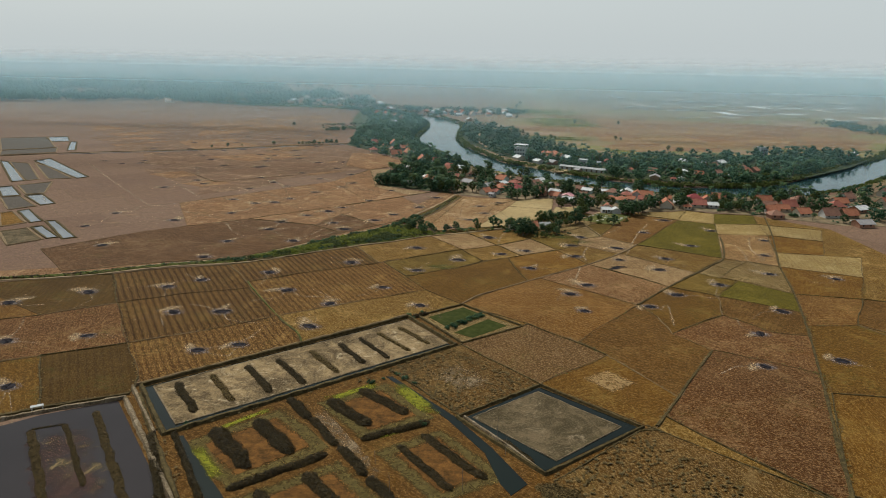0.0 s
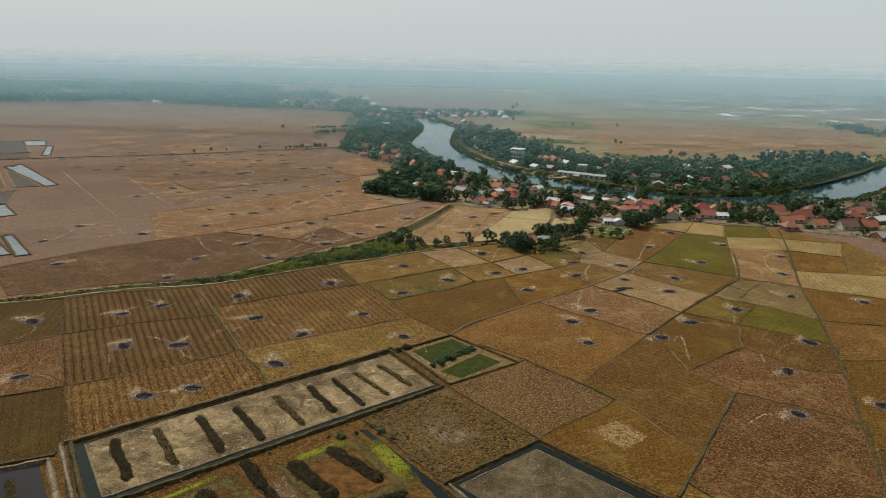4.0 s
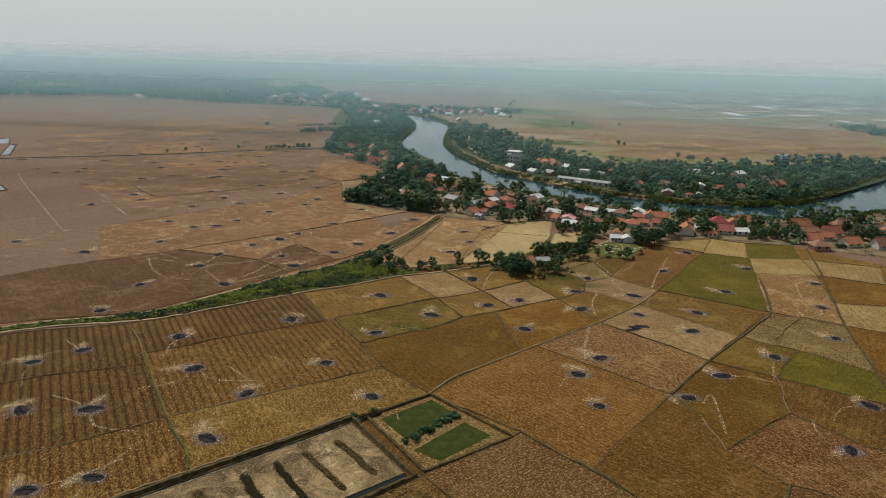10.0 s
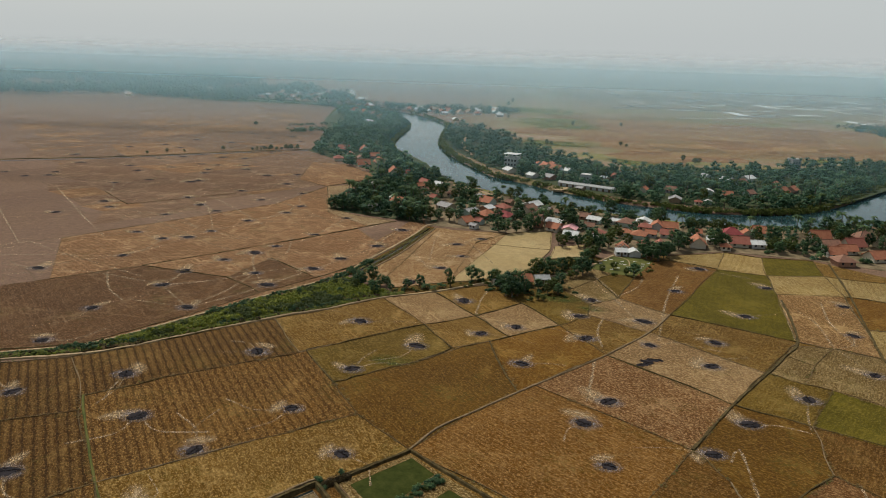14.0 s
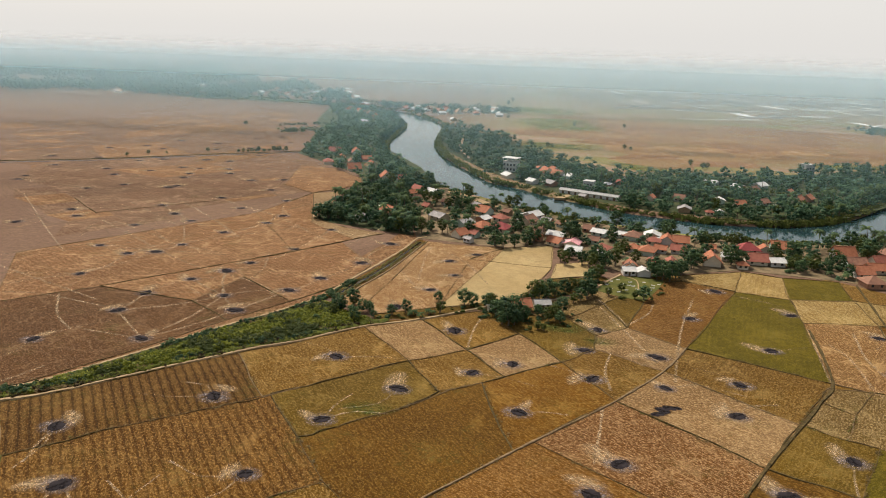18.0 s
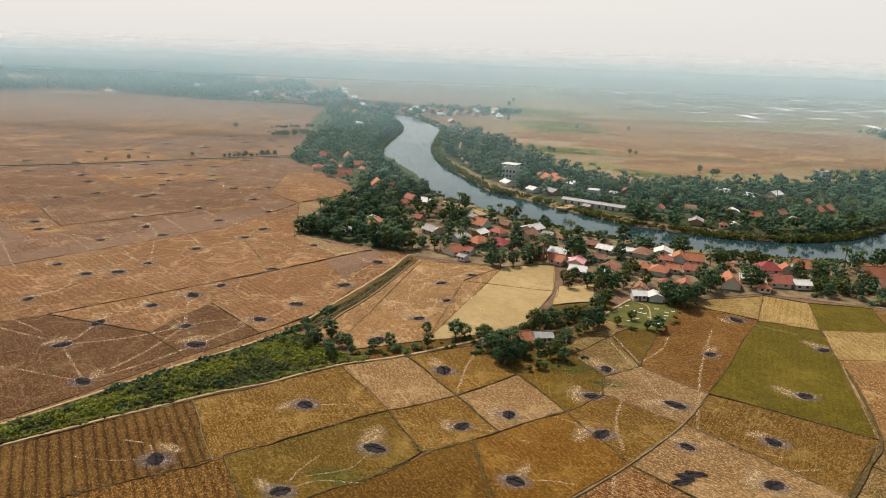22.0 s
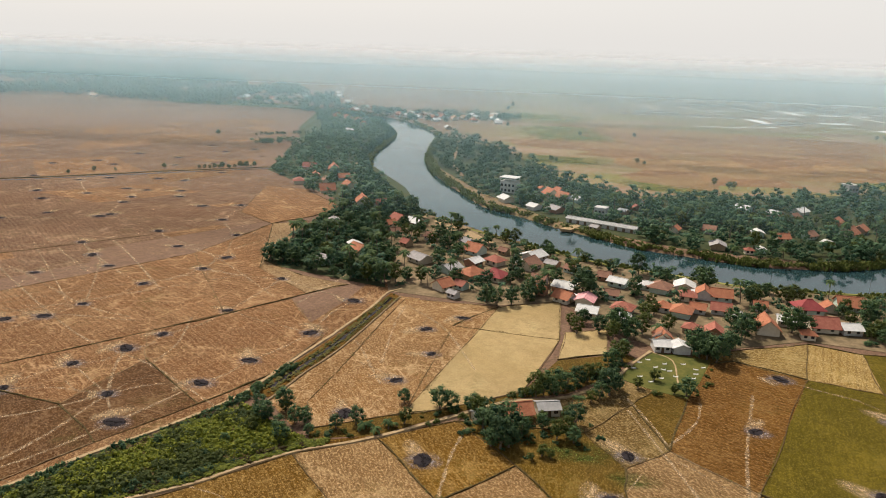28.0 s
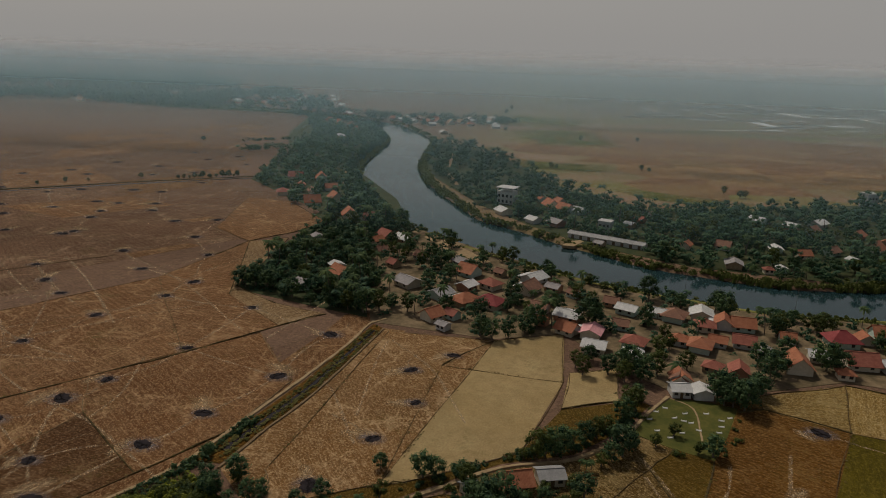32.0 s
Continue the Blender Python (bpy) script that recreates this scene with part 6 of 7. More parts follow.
# ---- burnt straw heaps ----
def disc(name, r, n, z, dome, g, wob=0.1):
    verts, faces = [(0, 0, dome)], []
    for k in range(n):
        rr = r * (1 + wob * g.uniform(-1, 1))
        verts.append((0.6 * rr * math.cos(6.2832 * k / n), 0.6 * rr * math.sin(6.2832 * k / n), dome * 0.75))
        verts.append((rr * math.cos(6.2832 * k / n), rr * math.sin(6.2832 * k / n), z))
    for k in range(n):
        a, b = 1 + 2 * k, 1 + 2 * ((k + 1) % n)
        faces += [(0, a, b), (a, a + 1, b + 1, b)]
    return verts, faces


ASHES = [mesh_of("ash", *disc("ash", 1.0, 26, 0, 0.12, random.Random(50 + k)), ASH) for k in range(5)]
RINGS = [mesh_of("scorch", *disc("scorch", 1.0, 20, 0, 0.0, random.Random(60 + k), 0.1), SCORCH) for k in range(3)]
STRAWS = [mesh_of("straw", *disc("straw", 1.0, 20, 0, 0.0, random.Random(70 + k), 0.1), LITTER) for k in range(3)]
WEED_DISC = mesh_of("weeds", *disc("weeds", 1.0, 20, 0, 0.0, random.Random(80), 0.1), WEEDS)


def spot(x, y, r=None, straw=True):
    root = new("burnt_straw_heap")
    root.matrix_basis = pose(x, y, 0.14)
    r = r or rng.uniform(2.0, 2.8)
    a = put("ash", rng.choice(ASHES), root, "", pose(0, 0, 0.05, 0, 0, rng.uniform(0, 360)))
    a.scale = (r * rng.uniform(1.05, 1.5), r * rng.uniform(0.8, 1.0), 1)
    s = put("scorch", rng.choice(RINGS), root, "", pose(rng.uniform(-0.4, 0.4), rng.uniform(-0.4, 0.4), 0.03))
    s.scale = (r * 2.0, r * 1.6, 1)
    if straw:
        th = rng.uniform(1.2, 3.6)
        t = put("straw", rng.choice(STRAWS), root, "pale scattered straw", pose(1.9 * r * math.cos(th), 1.9 * r * math.sin(th), 0.015, 0, 0, rng.uniform(0, 360)))
        k = rng.uniform(0.9, 1.9)
        t.scale = (r * k * 1.6, r * k * 0.8, 1)
    tagged(root, "black ash of a burnt straw heap on the field", "ash heap", "burnt straw heaps")


SPOTS_A = [(-142.3, 357.5), (-101.4, 365.8), (-89.5, 390.8), (-81.7, 408), (-142, 376.7), (-132.7, 395.9), (-123.1, 409.4), (-117.6, 422.1), (-69.7, 433.1), (-105.4, 447.6), (-150.1, 469.1), (-159.8, 443.2), (-195.6, 433.6), (-176.5, 424.3), (-165.5, 429.4), (-200, 473), (-209.3, 520.1), (-192.5, 501.7), (-176.4, 488.3), (-185.2, 548.3)]
SPOTS_B = [(-162.6, 524), (-133, 511.4), (-136, 493.4), (-98.7, 487.5), (-144.1, 550), (-251.6, 497.5), (-240.2, 484.4), (-19, 457.8), (-31, 444.6), (-26.3, 423.8), (-34.1, 402.9), (-44.3, 380.7), (-62.9, 467.6), (-20.2, 361.9), (83.5, 425.7), (65.9, 390.5), (106.1, 401.9), (27.7, 285.8), (19.8, 272.3), (24.3, 252.2)]
SPOTS_C = [(50.8, 261.7), (64.4, 278.9), (85.9, 296.6), (63.1, 315.6), (46.1, 329.5), (69.2, 335.8), (87.1, 364.6), (30, 372.4), (24.2, 353.2), (47.4, 352.1), (24.8, 331.9), (0.6, 337.9), (-11.4, 329.5), (-31.8, 315.2), (-55, 333.3), (-48.6, 294.4), (3, 307.1), (-121.1, 335.4), (-154.3, 328.4), (-152.9, 297.9)]
SPOTS_D = [(-179.6, 392.8), (-203.8, 368.3), (113.2, 317.5), (130.2, 383.5), (120.7, 351.3), (-137.8, 263.8), (-113.2, 279.5), (-97.2, 256.8), (-81.5, 301.7), (-58.9, 267.4), (-75.4, 243.5), (-39.8, 247.4), (-75.9, 218.7), (-228.1, 575.6), (-164.3, 579.1), (-237.7, 605.8), (-242.8, 643), (-214, 629.6), (-189.4, 608.2), (-272, 623.9)]
SPOTS_E = [(-168.5, 616.1), (-235.6, 681.3), (-302.3, 662.8), (-175.1, 240.3), (-147.4, 252.7), (-130.5, 224.5), (-113.1, 228.1), (-148.2, 197.5), (-105.5, 191.7), (-94, 198.5), (-197.5, 223.2), (-171.9, 188.5), (-147.5, 157.9), (-211.9, 308.6), (-246.4, 378.8), (-244.4, 344.7), (-111.8, 379.7), (-277.6, 553.6), (-336.8, 569.2), (-261.1, 465)]
SPOTS_F = [(141.3, 314.9), (86.1, 238.5), (79.3, 208.9), (102.3, 265.3), (106.1, 217.7)]
for px, py in SPOTS_A + SPOTS_B + SPOTS_C + SPOTS_D + SPOTS_E + SPOTS_F:
    spot(px, py)
g_far = random.Random(3)
for i in range(-9, 0):
    for j in range(0, 9):
        px, py = -60 + i * 46 + j * 22 + g_far.uniform(-14, 14), 560 + j * 44 + i * 8 + g_far.uniform(-14, 14)
        if px < -215 + (py - 700) * -0.05 and py > 560 and not inside(px, py, [(-198, 742), (-120, 652), (-116, 508), (-54, 486), (-146, 830), (-200, 1140), (-296, 1204)]):
            spot(px, py, g_far.uniform(2.2, 3.4), g_far.random() < 0.5)
def trail(pts, w=0.7):
    """A trodden pale trail, broken and thinning."""
    q = spline(pts, 2.5)
    verts, faces = [], []
    for i, p in enumerate(q):
        d = q[min(i + 1, len(q) - 1)] - q[max(i - 1, 0)]
        n = np.array((-d[1], d[0])) / (math.hypot(d[0], d[1]) + 1e-9)
        k = w * rng.uniform(0.35, 0.85)
        verts += [(p[0] + n[0] * k, p[1] + n[1] * k, 0.155), (p[0] - n[0] * k, p[1] - n[1] * k, 0.155)]
        if i:
            faces.append((2 * i - 2, 2 * i - 1, 2 * i + 1, 2 * i))
    tagged(put("trodden_trail", mesh_of("trodden_trail", verts, faces, TRAIL)), "faint pale trail trodden across dry stubble", "trail", "trodden trails")


WEST_LAND = [(-232, 300), (-128, 312), (-66, 420), (-54, 478), (-120, 505), (-124, 610), (-200, 715), (-320, 655), (-420, 560), (-330, 420)]
west_land = lambda x, y: inside(x, y, WEST_LAND)
g_trail = random.Random(12)
for px, py in SPOTS_C + SPOTS_D + SPOTS_E + SPOTS_B[::2] + SPOTS_F:
    for _ in range(2 if px < -40 else 1):
        a, ln = g_trail.uniform(0, 6.28), g_trail.uniform(9, 26)
        b1 = a + g_trail.uniform(-0.5, 0.5)
        trail([(px + 3.2 * math.cos(a), py + 3.2 * math.sin(a)), (px + 0.5 * ln * math.cos(a), py + 0.5 * ln * math.sin(a)), (px + ln * math.cos(b1), py + ln * math.sin(b1))], g_trail.uniform(0.25, 0.55))
west_heaps = [p for p in SPOTS_A + SPOTS_B + SPOTS_C + SPOTS_D + SPOTS_E if p[0] < -60 and p[1] > 330]
for px, py in west_heaps:
    near_heaps = sorted(west_heaps, key=lambda p: math.dist(p, (px, py)))[1:4]
    for qx, qy in near_heaps:
        if (px, py) < (qx, qy) and math.dist((px, py), (qx, qy)) < 70:
            bend = g_trail.uniform(-3, 3)
            trail([(px, py), ((px + qx) / 2 + bend, (py + qy) / 2 - bend), (qx, qy)], g_trail.uniform(0.5, 0.95))
# straight cart tracks and broken straw lines along the sides of the western fields
for k in range(15):
    ox, oy = -330 + 24 * k + g_trail.uniform(-5, 5), 330 + 17 * k + g_trail.uniform(-8, 8)
    ln = g_trail.uniform(90, 230)
    q = [(ox - 0.67 * ln * f, oy + 0.74 * ln * f) for f in (0, 0.35, 0.7, 1)] if k % 3 else [(ox + 0.74 * ln * f, oy + 0.67 * ln * f) for f in (0, 0.35, 0.7, 1)]
    q = [p for p in q if west_land(*p)]
    if len(q) > 1:
        trail([(x + g_trail.uniform(-1, 1), y + g_trail.uniform(-1, 1)) for x, y in q], g_trail.uniform(0.5, 0.9))
trail([(-213.6, 446), (-219.6, 479.6), (-159.8, 443.2), (-136.1, 434.6)])
trail([(-222, 479), (-147.9, 419.2), (-110, 399.6), (-79.9, 378.5)])
trail([(-160.6, 446.7), (-172.8, 472.4), (-186.1, 498.1)])
trail([(-115.2, 439.2), (-109.3, 415.7), (-110, 399.6)])
trail([(-188.7, 416.5), (-166.6, 431.1), (-132.5, 432)])
trail([(-178.3, 540.9), (-137.4, 510.3), (-94.3, 465.8)])
trail([(-233.4, 526.1), (-181, 479.5)])
trail([(-134.9, 490.8), (-136.1, 521.6), (-123.7, 555.5)])
trail([(33.3, 405.1), (38.4, 389.7), (40.9, 379.3)])
trail([(39.8, 377.4), (50.5, 392), (54.7, 405)])
trail([(-40.9, 413.8), (-42.8, 448.5), (-42.2, 466.2)])
trail([(-41, 466.5), (-24.6, 446), (-11.4, 414.8)])
trail([(-62.8, 437.7), (-51.9, 427.9), (-38.3, 399.8)])
trail([(-82.9, 460.7), (-73.1, 501)])
trail([(29.7, 324.9), (29.3, 338.2), (32.8, 353.6)])
trail([(33.1, 396.7), (40.1, 371.5), (46.7, 347.2)])
trail([(54.3, 258.7), (58, 264.9), (56.4, 241.8)])
trail([(49.7, 333.8), (53.6, 351.5), (60.5, 379.1), (71.5, 413)])
trail([(107.2, 388.3), (97.9, 342.7)])
trail([(109.5, 374.8), (111.7, 362.4), (109.3, 339.5)])
trail([(122.9, 387.7), (117.3, 363.5), (117.5, 341)])
trail([(21.4, 284.7), (24.3, 300.9), (26.3, 314.6)])
trail([(-14.6, 346.4), (-13.6, 364.5), (-10.9, 379.8)])
trail([(-240.4, 384.6), (-238.7, 406.1), (-208.4, 391.6), (-155.8, 366.4)])
trail([(-173.9, 371), (-160.4, 349.8), (-147.8, 338.2)])
trail([(-216.8, 353.8), (-187.9, 368.1), (-147.5, 360.1)])
# the odd-shaped black patch on the pale field
odd = tagged(new("burnt_straw_heap"), "long irregular black burnt patch on a pale field", "ash heap", "burnt straw heaps")
odd.matrix_basis = pose(43.5, 315.5, 0.12, 0, 0, 28)
for px, py, sx, sy in ((-3.2, -1.2, 2.4, 0.9), (-0.6, 0.2, 2.2, 1.2), (2.2, 0.6, 2.2, 1.0), (4.4, -0.2, 1.2, 0.6), (1.4, 1.4, 1.0, 0.7)):
    o = put("ash", rng.choice(ASHES), odd, "", pose(px, py, 0.03, 0, 0, rng.uniform(0, 360)))
    o.scale = (sx * 1.35, sy * 1.6, 1)
for px, py, s in ((-38, 302, 6), (18, 372, 8), (30, 362, 5)):
    o = tagged(put("weed_patch", WEED_DISC, None, "", pose(px, py, 0.12)), "dark green patch of weeds on a dry field", "weeds")
    o.scale = (s * 1.5, s * 0.8, 1)

# ---- graveyard ----
slab("graveyard_lawn", LAWN, 0.11, GRASS_EARTH, 0.3, "green grass of a small graveyard", "lawn", "", "structure")
ridge_line("dirt_path", [(46, 440), (52, 434), (51, 420), (50, 412)], 0.9, 0.14, SAND, 2, 0.04, 0.2, 0.5, "narrow trodden path across the graveyard", "path", "", "structure")


def grave(x, y, turn):
    root = tagged(new("grave"), "low white stone grave with head and foot stones", "grave", "graves")
    root.matrix_basis = pose(x, y, 0.11, 0, 0, turn)
    boxed("kerb", (-0.75, -0.32, -0.1, 0.75, 0.32, 0.14), STONE, root, "", None, 0.05)
    for s in (-0.7, 0.7):
        boxed("headstone", (s - 0.06, -0.16, 0.1, s + 0.06, 0.16, 0.42), STONE, root, "", None, 0.04)


grave(38.5, 425.6, 10)
first = [o for o in scene.objects if o.name == "grave"][0]
for x, y in ((45.6, 427.5), (47.8, 426.2), (49.6, 425.4), (42.5, 416.5), (50.8, 421.6), (56, 421.2), (58.3, 428.1), (44, 433), (49, 430.6), (55, 431.5), (41, 430.4), (53, 415.6), (46, 419.5), (57.5, 424.6), (39.6, 419.6), (61, 430)):
    copy_thing(first, pose(x, y, 0.11, 0, 0, rng.uniform(-15, 25)))

# ---- trees of the places ----
def clear_of_houses(x, y, r):
    return all((x - a) ** 2 + (y - b) ** 2 > (c + r) ** 2 for a, b, c in footprints)


def yard_kept(x, y, deep=(5, 10, 15)):
    """No tall tree in the yards south of the houses."""
    return all(clear_of_houses(x, y + k, -1.0) for k in deep)


# farmstead in the fields
for x, y, s, k in ((-3.0, 377.0, 1.05, 1), (-0.6, 379.4, 0.95, 0), (-6.5, 379.5, 0.8, 2), (-9.6, 387.6, 0.7, 0), (3.4, 377.2, 0.75, 2), (9.0, 381.5, 0.7, 0), (-44.5, 373, 0.7, 2), (-40, 376, 0.65, 0), (-29.5, 390, 0.7, 2), (-19, 388, 0.75, 0), (-16, 389.5, 0.7, 2), (5.5, 383.5, 0.55, 4), (18, 386, 0.7, 0),
                   (-1.7, 370.5, 1.15, 0), (-4.1, 371.4, 0.8, 2), (0.4, 371.6, 0.8, 2), (12.6, 377.6, 0.85, 3), (15.3, 379.8, 0.8, 3), (16.9, 376.4, 0.7, 2), (8.6, 368.9, 0.55, 4), (10.9, 368.3, 0.55, 4), (6.1, 366.7, 0.4, 4), (7.4, 400.6, 0.9, 3), (9.6, 401.7, 0.95, 0), (12.6, 403, 1, 1), (16, 405.8, 1, 2), (19.9, 409.4, 0.9, 0), (23.1, 413.1, 0.85, 3), (26.2, 416.8, 0.8, 4), (25.9, 402.6, 0.9, 2), (28.8, 405.2, 0.95, 0), (31.2, 409.3, 0.8, 2), (23, 400, 0.7, 4), (-8.2, 384.5, 0.75, 3), (4.4, 400, 0.6, 4), (9.1, 386.7, 0.6, 4), (15.3, 389.4, 0.6, 4),
                   (35.3, 430, 0.95, 3), (33.5, 436, 0.8, 4), (37, 436.5, 0.85, 2), (31.5, 424, 0.9, 0), (60.5, 442, 1.0, 1), (64.5, 445.5, 1.05, 0), (61.5, 438, 0.9, 2), (67, 441, 0.9, 0), (74, 449, 0.8, 2), (43.5, 418, 0.6, 4), (38, 411.5, 0.6, 4),
                   (51.5, 408.5, 0.8, 2), (48, 409.6, 0.6, 4), (-27.5, 378.6, 0.75, 4)):
    tree(x, y, s, k)
for x, y in [(19.0, 395.9), (20.5, 398.1), (17.6, 397.6)]:
    palm(x, y, 0.5)
for x, y in [(-11.5, 377.0), (-9.7, 376.5), (3.9, 378.3), (15.2, 372.1), (6.8, 374.7), (-10.4, 381.6), (-19.4, 380.0), (-20.8, 379.2), (-4.6, 385.1), (0.4, 399.3), (36.6, 426.2), (39.9, 431.2)] + [(-12, 384), (-15, 386), (-19, 384.5), (-23, 382.5), (-40, 370), (-42, 371), (-45, 369), (-49, 369), (30, 426), (33, 428), (43, 408.5), (55, 410), (58, 416), (61, 423), (63, 429), (36, 438), (55, 412), (60, 418)]:
    bush(x, y, rng.uniform(0.6, 0.95))
for x, y in ((-33, 373), (-35.5, 374), (-38.5, 372.5), (-31, 375), (-29, 376.5)):
    banana(x, y, 0.9)
# trees along the ditch
for x, y, s, k in ((-63.8, 373.6, 0.95, 0), (-60.5, 380.5, 0.9, 1), (-53, 373.6, 0.85, 2), (-57, 364.8, 0.8, 0), (-65, 367.5, 0.85, 3), (-69.8, 361.5, 0.7, 2), (-74, 370, 0.7, 3), (-78, 362, 0.6, 4), (-67, 377.5, 0.8, 0), (-50.5, 369, 0.7, 2), (-85.4, 358, 0.6, 2), (-72, 389, 0.75, 2), (-84.5, 362, 0.5, 4), (-63, 374, 0.75, 0), (-59.5, 371.5, 0.8, 2), (-56, 374, 0.8, 0), (-54, 377, 0.7, 2), (-66, 371, 0.65, 4), (-60, 379, 0.7, 3), (-57, 368.5, 0.6, 4), (-103, 324.6, 0.45, 4)):
    tree(x, y, s * 0.72, k)
for i in range(90):
    t = rng.random()
    x, y = (-168 + 70 * t, 280 + 66 * t + rng.uniform(-9, 9)) if i < 50 else (-80 + 30 * rng.random(), 350 + 26 * rng.random())
    if inside(x, y, STRIP):
        bush(x, y, rng.uniform(0.35, 0.75))
for i in range(40):
    t = i / 39
    bush(-67.2 + 18 * t + rng.uniform(-0.4, 0.4), 400 + 77 * t + rng.uniform(-1, 1), rng.uniform(0.3, 0.6), 1)

# grass of the ditch, as one mass of blades
blades = [(np.array([(-0.3, 0, 0), (0.3, 0.05, 0), (0.42, 0.2, 0.8), (0.0, 0.1, 0.95), (0, -0.3, 0), (0.05, 0.3, 0), (0.25, 0.35, 0.7), (0.1, 0.0, 0.9)], float), np.array([(0, 1, 2, 3), (4, 5, 6, 7)]))]
spots_g, spots_d = [], []
while len(spots_g) + len(spots_d) < 9500:
    x, y = rng.uniform(-250, -45), rng.uniform(242, 392)
    if not inside(x, y, STRIP):
        continue
    nz = noise.noise(Vector((x * 0.1, y * 0.1, 0))) + 0.4 * rng.uniform(-1, 1)
    (spots_g if nz > -0.38 else spots_d).append((x, y, 0.02, rng.uniform(0.7, 1.9), rng.uniform(0, 6.28), 0))
stuff("ditch_grass", spots_g, TUFT, LEAF_GRASS, "rank bright green grass filling a ditch", "grass")
stuff("ditch_grass", spots_d, TUFT, LEAF_DRY, "dry yellow-brown grass in a ditch", "grass")
# undergrowth round the farm and its hedge
yard = [(-14, 386), (0, 397.5), (17, 404.5), (31, 418.5), (36, 428)]
hedge = []
for (x0, y0), (x1, y1) in zip(yard, yard[1:]):
    for _ in range(16):
        t = rng.random()
        hedge.append((x0 + (x1 - x0) * t + rng.uniform(-2.2, 0.6), y0 + (y1 - y0) * t + rng.uniform(0.6, 3.6), -0.2, rng.uniform(0.5, 1.1), rng.uniform(0, 6.28), rng.randrange(3)))
for _ in range(60):
    x, y = rng.gauss(5, 9), rng.gauss(380, 5)
    if clear_of_houses(x, y, 0.3):
        hedge.append((x, y, -0.2, rng.uniform(0.3, 0.8), rng.uniform(0, 6.28), rng.randrange(3)))
stuff("farm_shrubs", hedge, [arrays(m) for m in LOW_BUSHES], LEAF_TREE, "dense dark green shrubs round a farmhouse", "shrubs")
fringe = []
for p in spline([(-69.6, 389), (-64.6, 406.5), (-57.9, 429.5), (-48.9, 474)], 0.6):
    for s in (-1, 1):
        fringe.append((p[0] + s * rng.uniform(0.5, 2.6), p[1] + rng.uniform(-0.4, 0.4), 0.1, rng.uniform(0.7, 1.5), rng.uniform(0, 6.28), 0))
stuff("ditch_grass", fringe, TUFT, LEAF_WEED, "rank green grass along a narrow ditch", "grass")
# a dark line of growth along the upper path
edge_pts = spline(UPPER[2:11], 1.3)
stuff("path_scrub", [(p[0] + 1.5 + rng.uniform(-0.5, 0.9), p[1] - 1.3 + rng.uniform(-0.6, 0.6), -0.1, rng.uniform(0.45, 0.9) * (1.5 if noise.noise(Vector((p[0] * 0.06, p[1] * 0.06, 2))) > 0.15 else 0.8), rng.uniform(0, 6.28), rng.randrange(3)) for p in edge_pts], [arrays(m) for m in LOW_BUSHES], LEAF_TREE, "dark green scrub along a dirt path", "scrub")
lower_pts = spline([(-136, 291), (-124.5, 298.2), (-102.6, 318.5), (-80.5, 337.3), (-70, 344.5), (-61, 353.5), (-51, 361.5)], 1.2)
stuff("path_scrub", [(p[0] - 1.3 + rng.uniform(-1.0, 0.5), p[1] + 1.6 + rng.uniform(-0.6, 1.0), -0.1, rng.uniform(0.35, 0.8) * (1.5 if noise.noise(Vector((p[0] * 0.06, p[1] * 0.06, 5))) > 0.0 else 0.7), rng.uniform(0, 6.28), rng.randrange(3)) for p in lower_pts], [arrays(m) for m in LOW_BUSHES], LEAF_TREE, "dark green scrub along a narrow path", "scrub")
thick, thick_lit, thick_dark = [], [], []
while len(thick) + len(thick_lit) + len(thick_dark) < 1500:
    x, y = rng.uniform(-262, -48), rng.uniform(236, 388)
    if not inside(x, y, STRIP):
        continue
    rim = not (inside(x + 2.2, y - 2.2, STRIP) and inside(x - 2.2, y + 2.2, STRIP))
    nz = noise.noise(Vector((x * 0.07, y * 0.07, 9)))
    size = rng.uniform(0.4, 0.85) if rim else rng.uniform(0.65, 1.2) * (1.15 if x > -130 else 0.8)
    (thick_dark if rim and rng.random() < 0.6 or x < -160 and rng.random() < 0.5 else thick_lit if nz > rng.uniform(-0.25, 0.3) else thick).append((x, y, -0.25, size, rng.uniform(0, 6.28), rng.randrange(3)))
low_growth = [arrays(m) for m in LOW_BUSHES]
stuff("ditch_thicket", thick, low_growth, LEAF_BUSH, "rank green thicket growing in a ditch", "thicket")
stuff("ditch_thicket", thick_lit, low_growth, LEAF_GRASS, "tall bright green reeds filling a ditch", "reeds")
stuff("ditch_thicket", thick_dark, low_growth, LEAF_DARK, "dry dark scrub along the sides of a ditch", "scrub")
# weeds on the bunds and tussocks round the ponds
weeds_g, weeds_d = [], []
for x0, y0, x1, y1 in bund_lines:
    ln = math.hypot(x1 - x0, y1 - y0)
    if (y0 + y1) / 2 > 480 or (x0 + x1) / 2 < -180:
        continue
    for _ in range(int(ln * (1.6 if (y0 + y1) / 2 < 330 else 0.8))):
        t = rng.random()
        x, y = x0 + (x1 - x0) * t + rng.gauss(0, 0.45), y0 + (y1 - y0) * t + rng.gauss(0, 0.45)
        nz = noise.noise(Vector((x * 0.05, y * 0.05, 7)))
        if nz > -0.25 + rng.uniform(-0.2, 0.2):
            (weeds_g if nz > rng.uniform(0.15, 0.55) else weeds_d).append((x, y, 0.1, rng.uniform(0.3, 0.75), rng.uniform(0, 6.28), 0))
TUSSOCK_LAND = [(-21.7, 207.1), (4.9, 183.6), (-15.0, 160.7), (-40.0, 187.3)]
